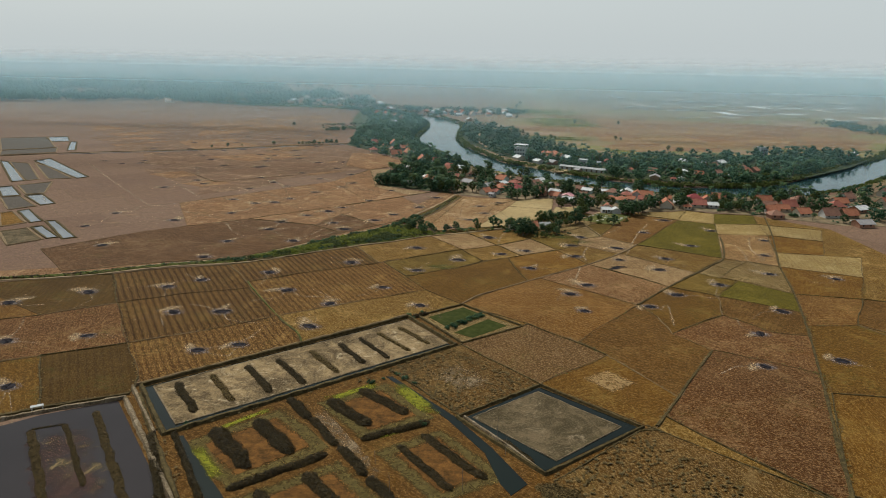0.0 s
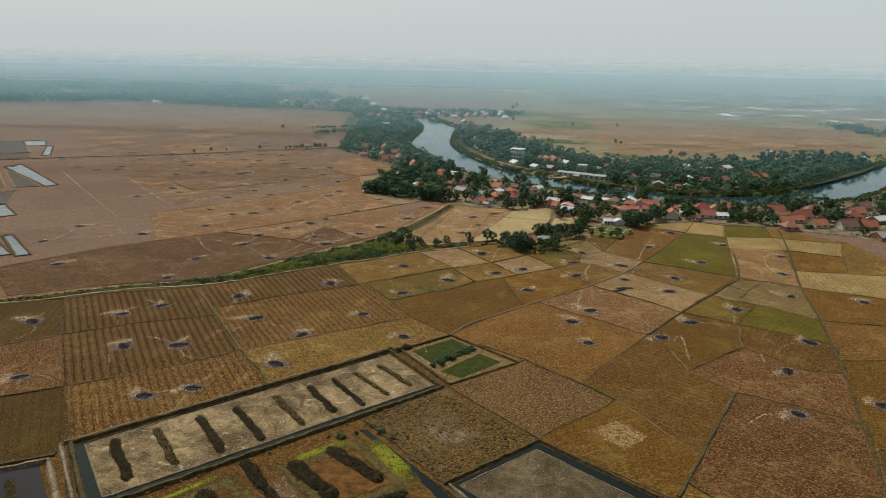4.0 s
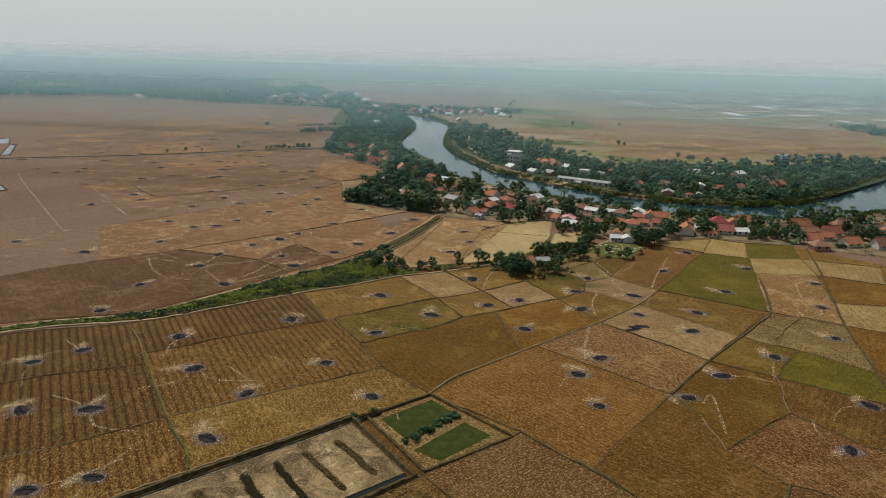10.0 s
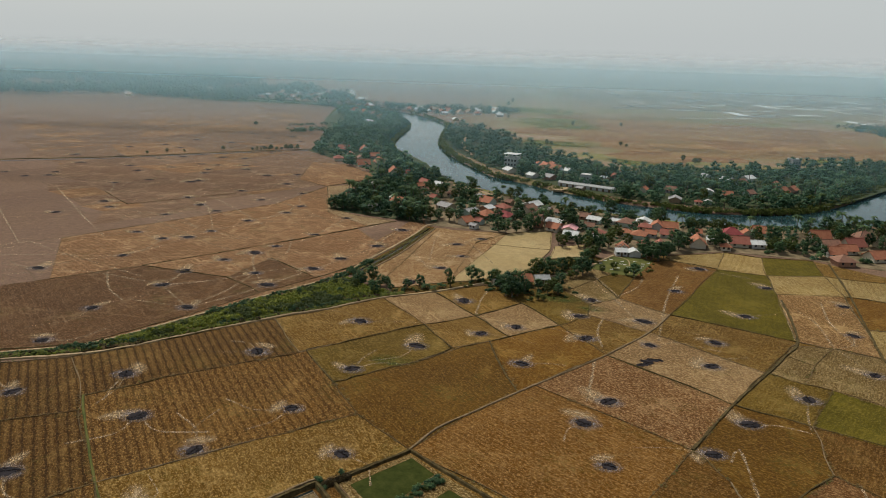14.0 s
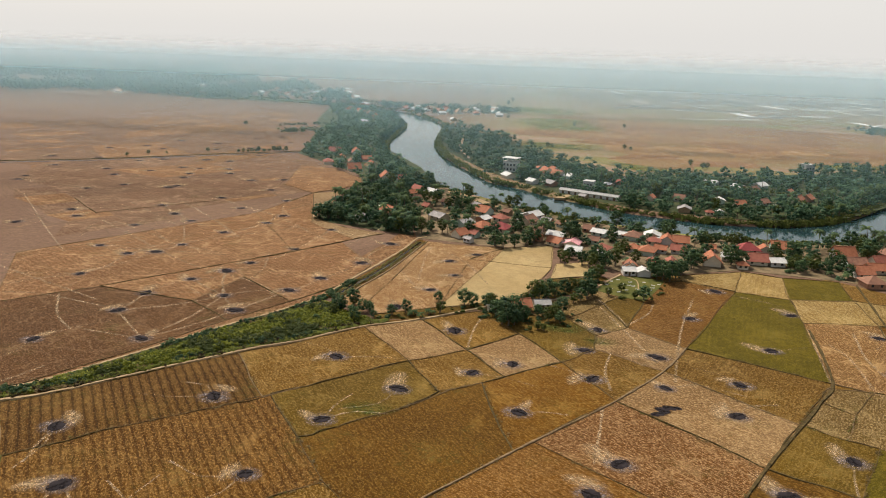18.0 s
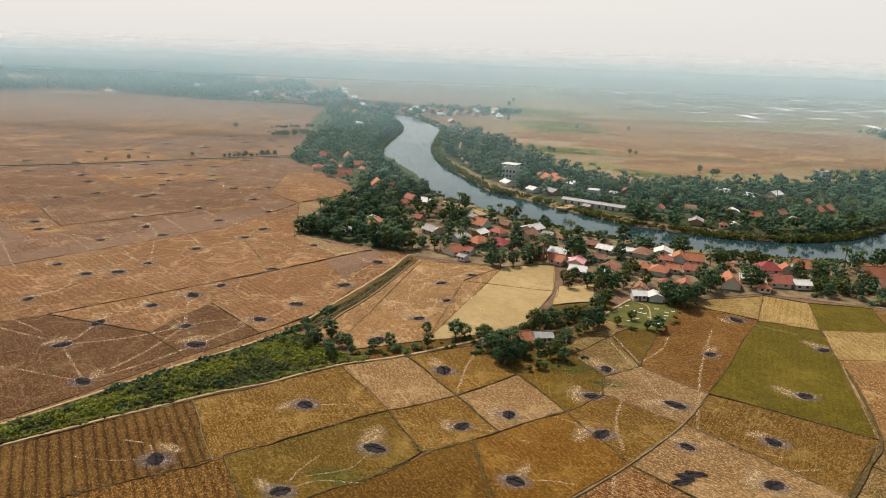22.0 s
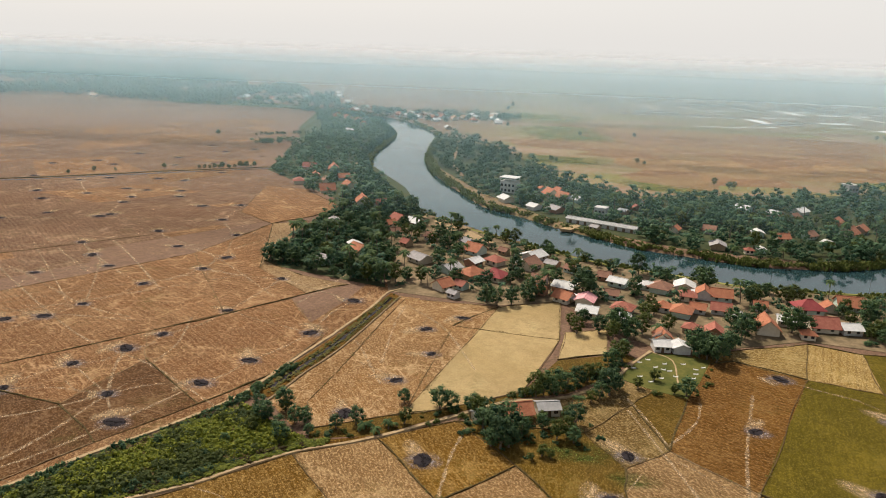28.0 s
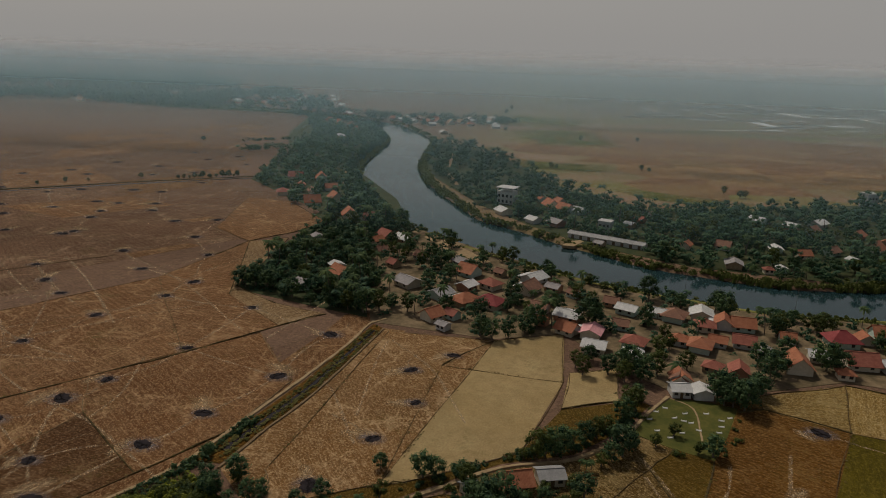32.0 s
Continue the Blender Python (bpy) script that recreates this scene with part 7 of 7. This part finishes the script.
BY_PONDS = [(-108, 158), (-88, 138.5), (-24, 207), (-14, 162), (-37, 184), (-62, 166), (-87, 142), (-72, 112), (-78, 114)]
for poly, n, size in ((TUSSOCK_LAND, 1800, 0.75), (BY_PONDS, 1500, 0.9), ([(8, 134), (34, 160), (60, 130), (30, 110)], 900, 1.0)):
    xs, ys = [p[0] for p in poly], [p[1] for p in poly]
    for _ in range(n):
        x, y = rng.uniform(min(xs), max(xs)), rng.uniform(min(ys), max(ys))
        edge_far = 0 if poly is TUSSOCK_LAND and inside(x, y, inset(TUSSOCK_LAND, 5, 5, 5, 5)) and rng.random() < 0.6 else 1
        if edge_far and inside(x, y, poly):
            weeds_d.append((x, y, 0.12, size * rng.uniform(0.5, 1.2), rng.uniform(0, 6.28), 0))
stuff("bund_weeds", weeds_g, TUFT, LEAF_WEED, "low green weeds along bunds and ponds", "weeds")
stuff("dry_tussocks", weeds_d, TUFT, LEAF_DRY, "dry brown tussocks along bunds and ponds", "tussocks")
for k in range(16):
    t = k / 15
    bush(-25.6 + 10.4 * t + rng.uniform(-0.6, 0.6), 225.4 + 15.2 * t + rng.uniform(-0.4, 0.4), rng.uniform(0.5, 0.8), rng.choice((2, 2, 0)))
for x, y in ((-42.5, 235.5), (-40.6, 233.2), (-38.2, 239.6), (-40.8, 180.2), (-43.8, 177.6), (-24.5, 154.8), (-88.6, 141.2), (-86, 145), (-37, 184.5), (-34.5, 182), (-31, 178.5)):
    bush(x, y, rng.uniform(0.4, 0.6), 2)
# reeds on the far bank, and low growth on the near one
reeds = []
for i in range(len(RIV) - 1):
    x, y, w = RIV[i]
    d = RIV[i + 1][:2] - RIV[i][:2]
    d = d / np.linalg.norm(d)
    for s in (-1, 1):
        n = np.array((-d[1], d[0])) * s
        for _ in range(44):
            k = w + rng.uniform(-1.2, 5.5 if s < 0 else 3.0)
            p = (x + n[0] * k + d[0] * rng.uniform(-5, 5), y + n[1] * k + d[1] * rng.uniform(-5, 5))
            gp = float(river_gap(p[0], p[1]))
            if gp > -1.0 and noise.noise(Vector((p[0] * 0.05, p[1] * 0.05, s))) > (0.0 if p[1] < 760 else -0.15):
                reeds.append((p[0], p[1], -1.6 if gp < 1 else -0.5, rng.uniform(1.0, 2.6), rng.uniform(0, 6.28), 0))
stuff("bank_reeds", reeds, blades, LEAF_LIME, "yellow-green reeds and grass along the river banks", "reeds")

clumps = []
for i in range(0, len(RIV) - 1):
    x, y, w = RIV[i]
    d = RIV[i + 1][:2] - RIV[i][:2]
    d = d / np.linalg.norm(d)
    for s in (-1, 1):
        n = np.array((-d[1], d[0])) * s
        for _ in range(9):
            k = w + rng.uniform(0.5, 6.5)
            px, py = x + n[0] * k + d[0] * rng.uniform(-4, 4), y + n[1] * k + d[1] * rng.uniform(-4, 4)
            if river_gap(px, py) > 0.3 and 480 < py < 1050 and rng.random() < (0.85 if s < 0 or py > 600 else 0.4):
                clumps.append((px, py, -1.0, rng.uniform(0.7, 1.7), rng.uniform(0, 6.28), rng.randrange(3)))
stuff("bank_bushes", clumps, [arrays(m) for m in LOW_BUSHES], LEAF_REED, "yellow-green bushes and tall reeds along the river banks", "bushes")

# trees leaning over the western bank
bank_trees = []
for i in range(len(RIV) - 1):
    x, y, w = RIV[i]
    d = (RIV[i + 1][:2] - RIV[i][:2]) / np.linalg.norm(RIV[i + 1][:2] - RIV[i][:2])
    for _ in range(5):
        k = w + rng.uniform(2.0, 10.0)
        px, py = x - d[1] * k + d[0] * rng.uniform(-4, 4), y + d[0] * k + d[1] * rng.uniform(-4, 4)
        if 628 < py < 1150 and river_gap(px, py) > 1.5 and clear_of_houses(px, py, 1.0):
            bank_trees.append((px, py, -0.8, rng.uniform(0.45, 0.85), rng.uniform(0, 6.28), rng.randrange(3)))
stuff("bank_trees", bank_trees, [arrays(broad_tree(130 + k, 7.5, 3.4, 6, 18, 0.6)[1]) for k in range(3)], LEAF_WOOD, "dense green trees leaning over the river bank", "woods")

# the villages' trees
NEAR_BELT = [(-52, 484), (-7, 477), (18, 486), (33, 462), (60, 446), (72, 450), (103, 462), (145, 455), (190, 438), (262, 442), (355, 560), (295, 588), (222, 538), (158, 514), (98, 516), (34, 544), (-14, 582), (-36, 602), (-62, 626), (-70, 560)]
WEST = [(-214, 850), (-196, 745), (-144, 672), (-110, 632), (-112, 588), (-113, 510), (-75, 495), (-54, 487), (-71, 560), (-64, 640), (-82, 700), (-110, 756), (-142, 822), (-146, 921), (-152, 1019), (-190, 1133), (-296, 1204), (-228, 1000), (-222, 900)]
EAST = [(-70, 795), (-28, 692), (2, 646), (34, 608), (82, 578), (150, 564), (200, 586), (240, 624), (298, 690), (352, 770), (300, 798), (230, 756), (149, 716), (77, 704), (33, 758), (-17, 902), (-83, 1012), (-92, 900)]


def grow(poly, count, gap, palms, x_ok=lambda x, y: True, scale=0.8, bananas=0.12):
    xs, ys = [p[0] for p in poly], [p[1] for p in poly]
    made, tries = [], 0
    while len(made) < count and tries < count * 40:
        tries += 1
        x, y = rng.uniform(min(xs), max(xs)), rng.uniform(min(ys), max(ys))
        if not inside(x, y, poly) or not x_ok(x, y) or not clear_of_houses(x, y, 1.0) or not yard_kept(x, y, (4, 8) if poly is NEAR_BELT else (5, 10, 15)) or float(river_gap(x, y)) < 3.0:
            continue
        if noise.noise(Vector((x * 0.055, y * 0.055, 4.0))) < rng.uniform(-0.35, 0.1):
            continue
        if any((x - a) ** 2 + (y - b) ** 2 < gap * gap for a, b in made):
            continue
        made.append((x, y))
        k = rng.random()
        s = scale * rng.uniform(0.75, 1.15)
        if k < palms:
            palm(x, y, s * 1.05)
        elif k < palms + bananas:
            banana(x, y, s * 1.4)
        elif k < palms + bananas + 0.1:
            bush(x, y, s * 1.3)
        else:
            tree(x, y, s)


for x, y in [(-51.1, 493.6), (-46.8, 496.9), (-40.4, 494.4), (-11.7, 476), (-7.2, 473.7), (-1.8, 476.2), (3.7, 482.6), (8.2, 487), (20.2, 455.8), (21.9, 450.7), (24.7, 462.3), (34.6, 458.7), (37, 453.8), (39.6, 450.1), (45.2, 455.4), (48.5, 471.2), (30, 452.4), (34.5, 448.1), (48.4, 499.2), (51.9, 507.3), (61.8, 441.4), (63.6, 437.1), (66.4, 435.5), (70.2, 440.7), (73.4, 446), (80.2, 457.3), (83.8, 463.3), (100.6, 467.7), (104.4, 467.4), (120.8, 469.1), (127.9, 472.2), (129.7, 467.2), (13.3, 514.3), (16.8, 507.2), (20.1, 500.3), (65, 517.9), (68.5, 510.9), (94.8, 496.7), (100, 503.3), (108.4, 505.1), (119.9, 487.9), (126.8, 489.3), (-112.5, 513.1), (-106.9, 512.5), (-100.4, 508.7), (-92.5, 504.4), (-87.7, 501.3), (-78.5, 495.2), (-71.1, 495.3), (-63, 492.5), (-56.6, 490.8)]:
    if clear_of_houses(x, y, 0.6):
        tree(x, y, rng.uniform(0.75, 1.15), rng.randrange(4))
grow(NEAR_BELT, 150, 3.4, 0.30, lambda x, y: x < 205, 0.95)
grow(NEAR_BELT, 60, 4.0, 0.3, lambda x, y: x > 130, 1.0)
grow(WEST, 190, 4.4, 0.5, lambda x, y: y < 640, 1.05)
grow(EAST, 120, 5.2, 0.4, lambda x, y: y < 680, 1.1)

# scattered houses of the far woods
g_town = random.Random(21)
for i in range(60):
    t = g_town.random()
    x, y = (-930 + 620 * t + g_town.uniform(-40, 40), 1290 + 60 * g_town.random() + (t - 0.5) * 40 + g_town.uniform(0, 260)) if i < 46 else (g_town.uniform(-180, -20), g_town.uniform(1165, 1270))
    if river_gap(x, y) > 6:
        house(x, y, g_town.uniform(10, 14.5), g_town.choice(("white", "white", "orange", "tan", "white")))

# the woods farther off, joined
flat_tree = [arrays(broad_tree(90 + k, 8.0 + k, 3.8, 6, 15, 0.75)[1]) for k in range(3)] + [arrays(palm_tree(97, 7.5, 18, 3.3, 0.5)[1])]


flat_far = [arrays(broad_tree(110 + k, 7.0 + k, 4.4, 4, 10, 1.0)[1]) for k in range(3)]


def wood(name, poly, count, lo, hi, label, ok=lambda x, y: True, palms=0.4, material=LEAF_WOOD, bases=None):
    xs, ys, places = [p[0] for p in poly], [p[1] for p in poly], []
    tries = 0
    while len(places) < count and tries < count * 30:
        tries += 1
        x, y = rng.uniform(min(xs), max(xs)), rng.uniform(min(ys), max(ys))
        if inside(x, y, poly) and ok(x, y) and clear_of_houses(x, y, 1.5) and (yard_kept(x, y, (6, 12, 19, 26) if y > 590 else (5, 10))):
            places.append((x, y, -1.0, rng.uniform(lo, hi), rng.uniform(0, 6.28), 3 if rng.random() < palms else rng.randrange(3)))
    if places:
        stuff(name, places, bases or flat_tree, material, label, "woods")


dry = lambda x, y: float(river_gap(x, y)) > 3
low = [arrays(m) for m in LOW_BUSHES] + [arrays(LOW_BUSHES[0])]
for poly, n in ((EAST, 420), (WEST, 300), (NEAR_BELT, 190)):
    wood("village_shrubs", poly, n, 0.8, 1.7, "dark green shrubs and young trees between village houses", lambda x, y: y < 760 and x < 300 and dry(x, y), 0.0, LEAF_WOOD, low)
wood("village_woods", WEST, 800, 0.5, 1.25, "dense dark green trees and palms of a river village", lambda x, y: y > 630 and dry(x, y))
wood("village_woods", WEST, 240, 0.6, 1.0, "dense dark green trees and palms of a river village", lambda x, y: y <= 640 and dry(x, y), 0.35)
wood("village_woods", NEAR_BELT, 110, 0.45, 0.9, "dense low trees between village houses", lambda x, y: x < 205 and dry(x, y), 0.3)
wood("village_woods", EAST, 420, 0.6, 1.5, "dense dark green trees and palms of a river village", lambda x, y: y > 700 and dry(x, y))
wood("village_woods", EAST, 720, 0.5, 1.15, "dense low green trees of a river village", lambda x, y: y <= 720 and dry(x, y), 0.35)
wood("village_woods", NEAR_BELT, 110, 0.7, 1.0, "dark green trees along the river village", lambda x, y: x > 200 and dry(x, y))
wood("village_woods", [(262, 442), (430, 470), (640, 900), (560, 940), (440, 760), (355, 600)], 330, 0.8, 1.2, "dark green trees along the river", dry)
wood("village_woods", [(-190, 1140), (-120, 1150), (-60, 1180), (0, 1230), (-40, 1290), (-180, 1270), (-330, 1330), (-330, 1220)], 300, 0.8, 1.2, "dark trees round a far village at the river bend", dry)
slab("woodland_ground", [(-640, 1312), (-527, 1262), (-330, 1250), (-340, 1300), (-480, 1370)], 0.1, SHADE_EARTH, 0.4, "ground under far woods, coloured dark for tree shade", "ground", "", "structure")
patchy = lambda x, y: dry(x, y) and noise.noise(Vector((x * 0.006, y * 0.003, 11))) > (-0.5 if y < 1330 else -0.2)
wood("far_woods", [(-963, 1200), (-758, 1321), (-527, 1260), (-314, 1240), (-300, 1330), (-360, 1488), (-634, 1821), (-891, 2151), (-1400, 1760)], 2300, 1.5, 2.5, "hazy far woods with scattered houses", patchy, 0.0, LEAF_WOOD, flat_far)
wood("far_woods", [(-1500, 1650), (-900, 2250), (-500, 2500), (-700, 3000), (-2200, 2300)], 500, 1.5, 2.5, "hazy far woods", patchy, 0.0, LEAF_WOOD, flat_far)
wood("far_woods", [(430, 1180), (470, 1190), (560, 1010), (500, 930), (470, 940)], 90, 0.8, 1.3, "dark trees on the far plain", dry, 0.1)
for i in range(11):
    x, y = g_far.uniform(-2200, 2200), 1900 + i * 230
    wood("far_woods", [(x - 700, y - 20), (x + 700, y + 60), (x + 660, y + 110), (x - 690, y + 50)], 90, 1.2, 2.4, "thin hazy line of far trees", lambda a, b: True, 0.0, LEAF_WOOD, flat_far)

# meadows past the river
for k, q in enumerate(([(-22, 912), (75, 905), (88, 848), (0, 842)], [(-10, 960), (125, 985), (115, 1160), (-40, 1210)], [(60, 800), (120, 772), (190, 735), (180, 722), (110, 722), (64, 770)], [(230, 780), (420, 820), (400, 850), (250, 830)], [(-60, 1250), (90, 1200), (140, 1320), (-40, 1400)])):
    slab("meadow", q, 0.06 + 0.005 * k, MEADOW_SOFT, 0.3, "patch of green grass on the dry plain", "meadow", "", "structure")
# hedges and lone trees on the plain
wood("hedge_row", [(-262, 872), (-212, 914), (-214, 924), (-266, 884)], 46, 0.5, 0.75, "dark hedge of small trees between fields", dry, 0.2)
wood("hedge_row", [(-286, 930), (-224, 984), (-226, 992), (-290, 938)], 36, 0.3, 0.55, "dark hedge of small trees between fields", dry, 0.2)
for i in range(14):
    tree(-246 + 36 * i / 13 + rng.uniform(-1, 1), 728 + 21 * i / 13 + rng.uniform(-1.5, 1.5), 0.5)
for x, y, s in ((-319, 928, 0.7), (-26, 1460, 1.0), (-31, 1380, 1.2), (-24.6, 1141, 0.7), (101, 872, 0.85), (106, 866, 0.6), (62, 1070, 0.8), (23, 862, 0.6), (28, 858, 0.4), (126, 1080, 0.6), (146, 778, 0.8), (154, 765, 0.95), (158, 766, 0.8), (-324, 683, 0.4), (-273, 724, 0.6), (-313, 697, 0.45), (-300, 703, 0.3)):
    tree(x, y, s)
ridge_line("ditch_bank", [(-520, 545), (-437, 610), (-335, 662), (-265, 711), (-196, 755)], 3.0, 0.5, BUND, 8, 0.0, 0.3, 0.5, "weedy bank of a long straight ditch", "bank", "", "structure")
# parcels of the wider plain
def parcels(x0, y0, turn, nx, ny, cw, ch, kinds, seed, ok, bunds):
    g = random.Random(seed)
    c, sn = math.cos(radians(turn)), math.sin(radians(turn))
    pt = {}
    for i in range(nx + 1):
        for j in range(ny + 1):
            u, v = i * cw + g.uniform(-0.16, 0.16) * cw + (j % 2) * cw * 0.2, j * ch + g.uniform(-0.12, 0.12) * ch
            pt[i, j] = (x0 + u * c - v * sn, y0 + u * sn + v * c)
    for i in range(nx):
        for j in range(ny):
            q = [pt[i, j], pt[i + 1, j], pt[i + 1, j + 1], pt[i, j + 1]]
            m = (sum(p[0] for p in q) / 4, sum(p[1] for p in q) / 4)
            if not all(ok(*p) for p in q + [m]):
                continue
            k = g.choice(kinds)
            slab("paddy_field", q, (0.02 if cw > 40 else 0.01) + 0.0004 * ((i * 7 + j * 3) % 20), SOILS[k], 0.3, FIELD_WORDS[k], "field", "paddy fields")
            if bunds and m[1] < bunds:
                bund(*q[0], *q[1])
                bund(*q[0], *q[3])


NO_FIELD = [[(-240, 296), (-208, 342), (-228, 416), (-180, 480), (-145, 556), (-135, 584), (-74, 494), (-46, 482), (-58, 420), (-118, 318), (-206, 262)],
            [(-202, 742), (-114, 640), (-118, 505), (-50, 480), (-40, 640), (-130, 830), (-140, 1040), (-180, 1160), (-310, 1215), (-270, 1020), (-215, 860)],
            [(-160, 1100), (-80, 760), (0, 640), (90, 560), (240, 570), (380, 780), (300, 812), (230, 772), (149, 732), (77, 722), (40, 772), (-10, 915), (-76, 1030), (-20, 1240), (-120, 1300)]]
west_ok = lambda x, y: not any(inside(x, y, p) for p in NO_FIELD) and river_gap(x, y) > 12 and x < -60 and (y - 300) > -1.15 * (x + 118) + (0 if y > 340 else 6)
parcels(-330, 250, 48, 26, 22, 31, 26, ("plainc", "plainc", "plainb"), 15, west_ok, 0)
parcels(-262, 262, 48, 13, 11, 62, 44, ("plainc", "plainc", "plainc", "plainb", "red"), 5, west_ok, 560)
east_ok = lambda x, y: not any(inside(x, y, p) for p in NO_FIELD) and river_gap(x, y) > 12 and y > 640
parcels(-30, 930, -14, 9, 9, 70, 34, ("plainb", "pale", "plainb", "red", "plainb"), 6, east_ok, 0)
parcels(90, 740, 6, 7, 6, 60, 32, ("plainb", "pale", "plainb", "straws"), 8, east_ok, 0)
bed("ditch_water", [(-437, 605), (-335, 657), (-265, 706), (-198, 748), (-199, 744), (-263, 702), (-335, 653), (-437, 601)], 0.1, SHALLOW, "muddy water in a long straight ditch")

# ---- fish ponds of the far left and far right ----
def far_pond(pts, material=MILKY, rim=2.2, label="pale shallow fish pond on the plain"):
    slab("fish_pond", pts, 0.14, material, 0.3, label, "pond", "fish ponds")
    ridge_line("pond_bank", pts + [pts[0]], rim, 0.5, PALE_BUND if material is not MILKY else BUND, 6, 0.0, 0.2, 0.4, "earth bank round a fish pond", "bank", "pond banks", "", None, False)


far_pond([(-573, 700), (-533, 723), (-470, 645), (-505, 615)], DARK_EARTH, 2.2, "dark drained mud pond on the plain")
far_pond([(-503, 612), (-466, 642), (-447, 613), (-483, 584)], DARK_EARTH, 2.2, "dark drained mud pond on the plain")
far_pond([(-535, 722), (-515, 732), (-488, 695), (-503, 686)], MILKY)
far_pond([(-484, 690), (-478, 692), (-440, 632), (-446, 628)], MILKY)
far_pond([(-458, 553), (-449, 551), (-372, 470), (-378, 462)], MILKY)
far_pond([(-446, 549), (-425, 545), (-366, 476), (-372, 468)], DARK_EARTH, 2.2, "dark drained mud pond on the plain")
far_pond([(-427, 576), (-431, 560), (-342, 486), (-338, 494)], MILKY)
far_pond([(-420, 546), (-400, 534), (-346, 486), (-360, 478)], DARK_EARTH, 2.2, "dark drained mud pond on the plain")
far_pond([(-345, 408), (-336, 415), (-305, 388), (-314, 375)], DARK_EARTH, 2.2, "dark drained mud pond on the plain")
far_pond([(-334, 417), (-326, 424), (-299, 398), (-304, 391)], MILKY)
far_pond([(-372, 440), (-366, 447), (-338, 418), (-346, 411)], MILKY)
far_pond([(-364, 450), (-350, 468), (-328, 428), (-336, 421)], DARK_EARTH, 2.2, "dark drained mud pond on the plain")
far_pond([(-312, 365), (-308, 371), (-281, 346), (-288, 335)], SOILS["orange"], 2.2, "dry brown pond bed on the plain")
far_pond([(-306, 373), (-303, 379), (-275, 352), (-279, 347)], MILKY)
far_pond([(-281, 325), (-272, 335), (-248, 314), (-257, 300)], GREYBED, 2.2, "grey drained pond bed on the plain")
far_pond([(-271, 337), (-267, 341), (-243, 320), (-247, 316)], MILKY)
far_pond([(-273, 352), (-268, 354), (-234, 321), (-239, 317)], MILKY)
for i in range(64):
    x, y = g_far.uniform(180, 760), g_far.uniform(1250, 1950)
    a, b, t = g_far.uniform(15, 60), g_far.uniform(4, 13), radians(g_far.choice((12, 12, 102)) + g_far.uniform(-4, 4))
    u, v = (math.cos(t) * a, math.sin(t) * a), (-math.sin(t) * b, math.cos(t) * b)
    far_pond([(x - u[0] - v[0], y - u[1] - v[1]), (x + u[0] - v[0], y + u[1] - v[1]), (x + u[0] + v[0], y + u[1] + v[1]), (x - u[0] + v[0], y - u[1] + v[1])], (SKY_BRIGHT, MURKY, SKY_BRIGHT, SHALLOW)[i % 4], 3.0)
for x, y, a, b in ((0, 2180, 140, 12), (120, 2260, 90, 14), (500, 3350, 160, 30), (640, 1900, 60, 20), (300, 2000, 80, 12), (900, 2300, 200, 20)):
    far_pond([(x - a, y - b), (x + a, y - b * 0.5), (x + a, y + b), (x - a, y + b * 0.6)], SKY_BRIGHT, 5.0)

# bamboo poles by the channel and in the river
def pole(x, y, z, h):
    root = tagged(new("bamboo_pole"), "thin upright bamboo pole standing in the ground", "pole", "bamboo poles")
    root.matrix_basis = pose(x, y, z, rng.uniform(-3, 3), rng.uniform(-3, 3), 0)
    me = trunk_mesh("stem", [[(0, 0, -0.5, 0.07), (0, 0, h * 0.5, 0.055), (0.05, 0, h, 0.035)]], 6)
    put("stem", me, root)
    for k in (0.3, 0.6, 0.85):
        boxed("node", (-0.08, -0.08, h * k, 0.08, 0.08, h * k + 0.06), BARK, root)


for x, y, z, h in ((-4.5, 150.5, 0, 6), (-2, 143, 0, 5), (-11, 126, 0, 6), (-27, 122, 0, 6), (-33, 134, 0, 4), (-52, 655, -2, 9), (72, 545, 0, 9), (-18, 626, -2, 7), (112, 529, 0, 9), (150, 521, 0, 9)):
    pole(x, y, z, h)


# a small moored raft
raft = tagged(new("wooden_raft"), "small wooden raft with a low shelter moored on the river", "raft")
raft.matrix_basis = pose(-8, 588, -1.65, 0, 0, 55)
for i in range(6):
    boxed("plank", (-2.6, -1.3 + 0.44 * i, 0.0, 2.6, -0.9 + 0.44 * i, 0.14), WOOD, raft, "", None, 0.02)
boxed("shelter", (-0.8, -0.9, 0.14, 1.6, 0.9, 1.4), WALLS[2], raft)
boxed("shelter_roof", (-1.0, -1.1, 1.4, 1.8, 1.1, 1.5), ROOFS["grey"], raft)
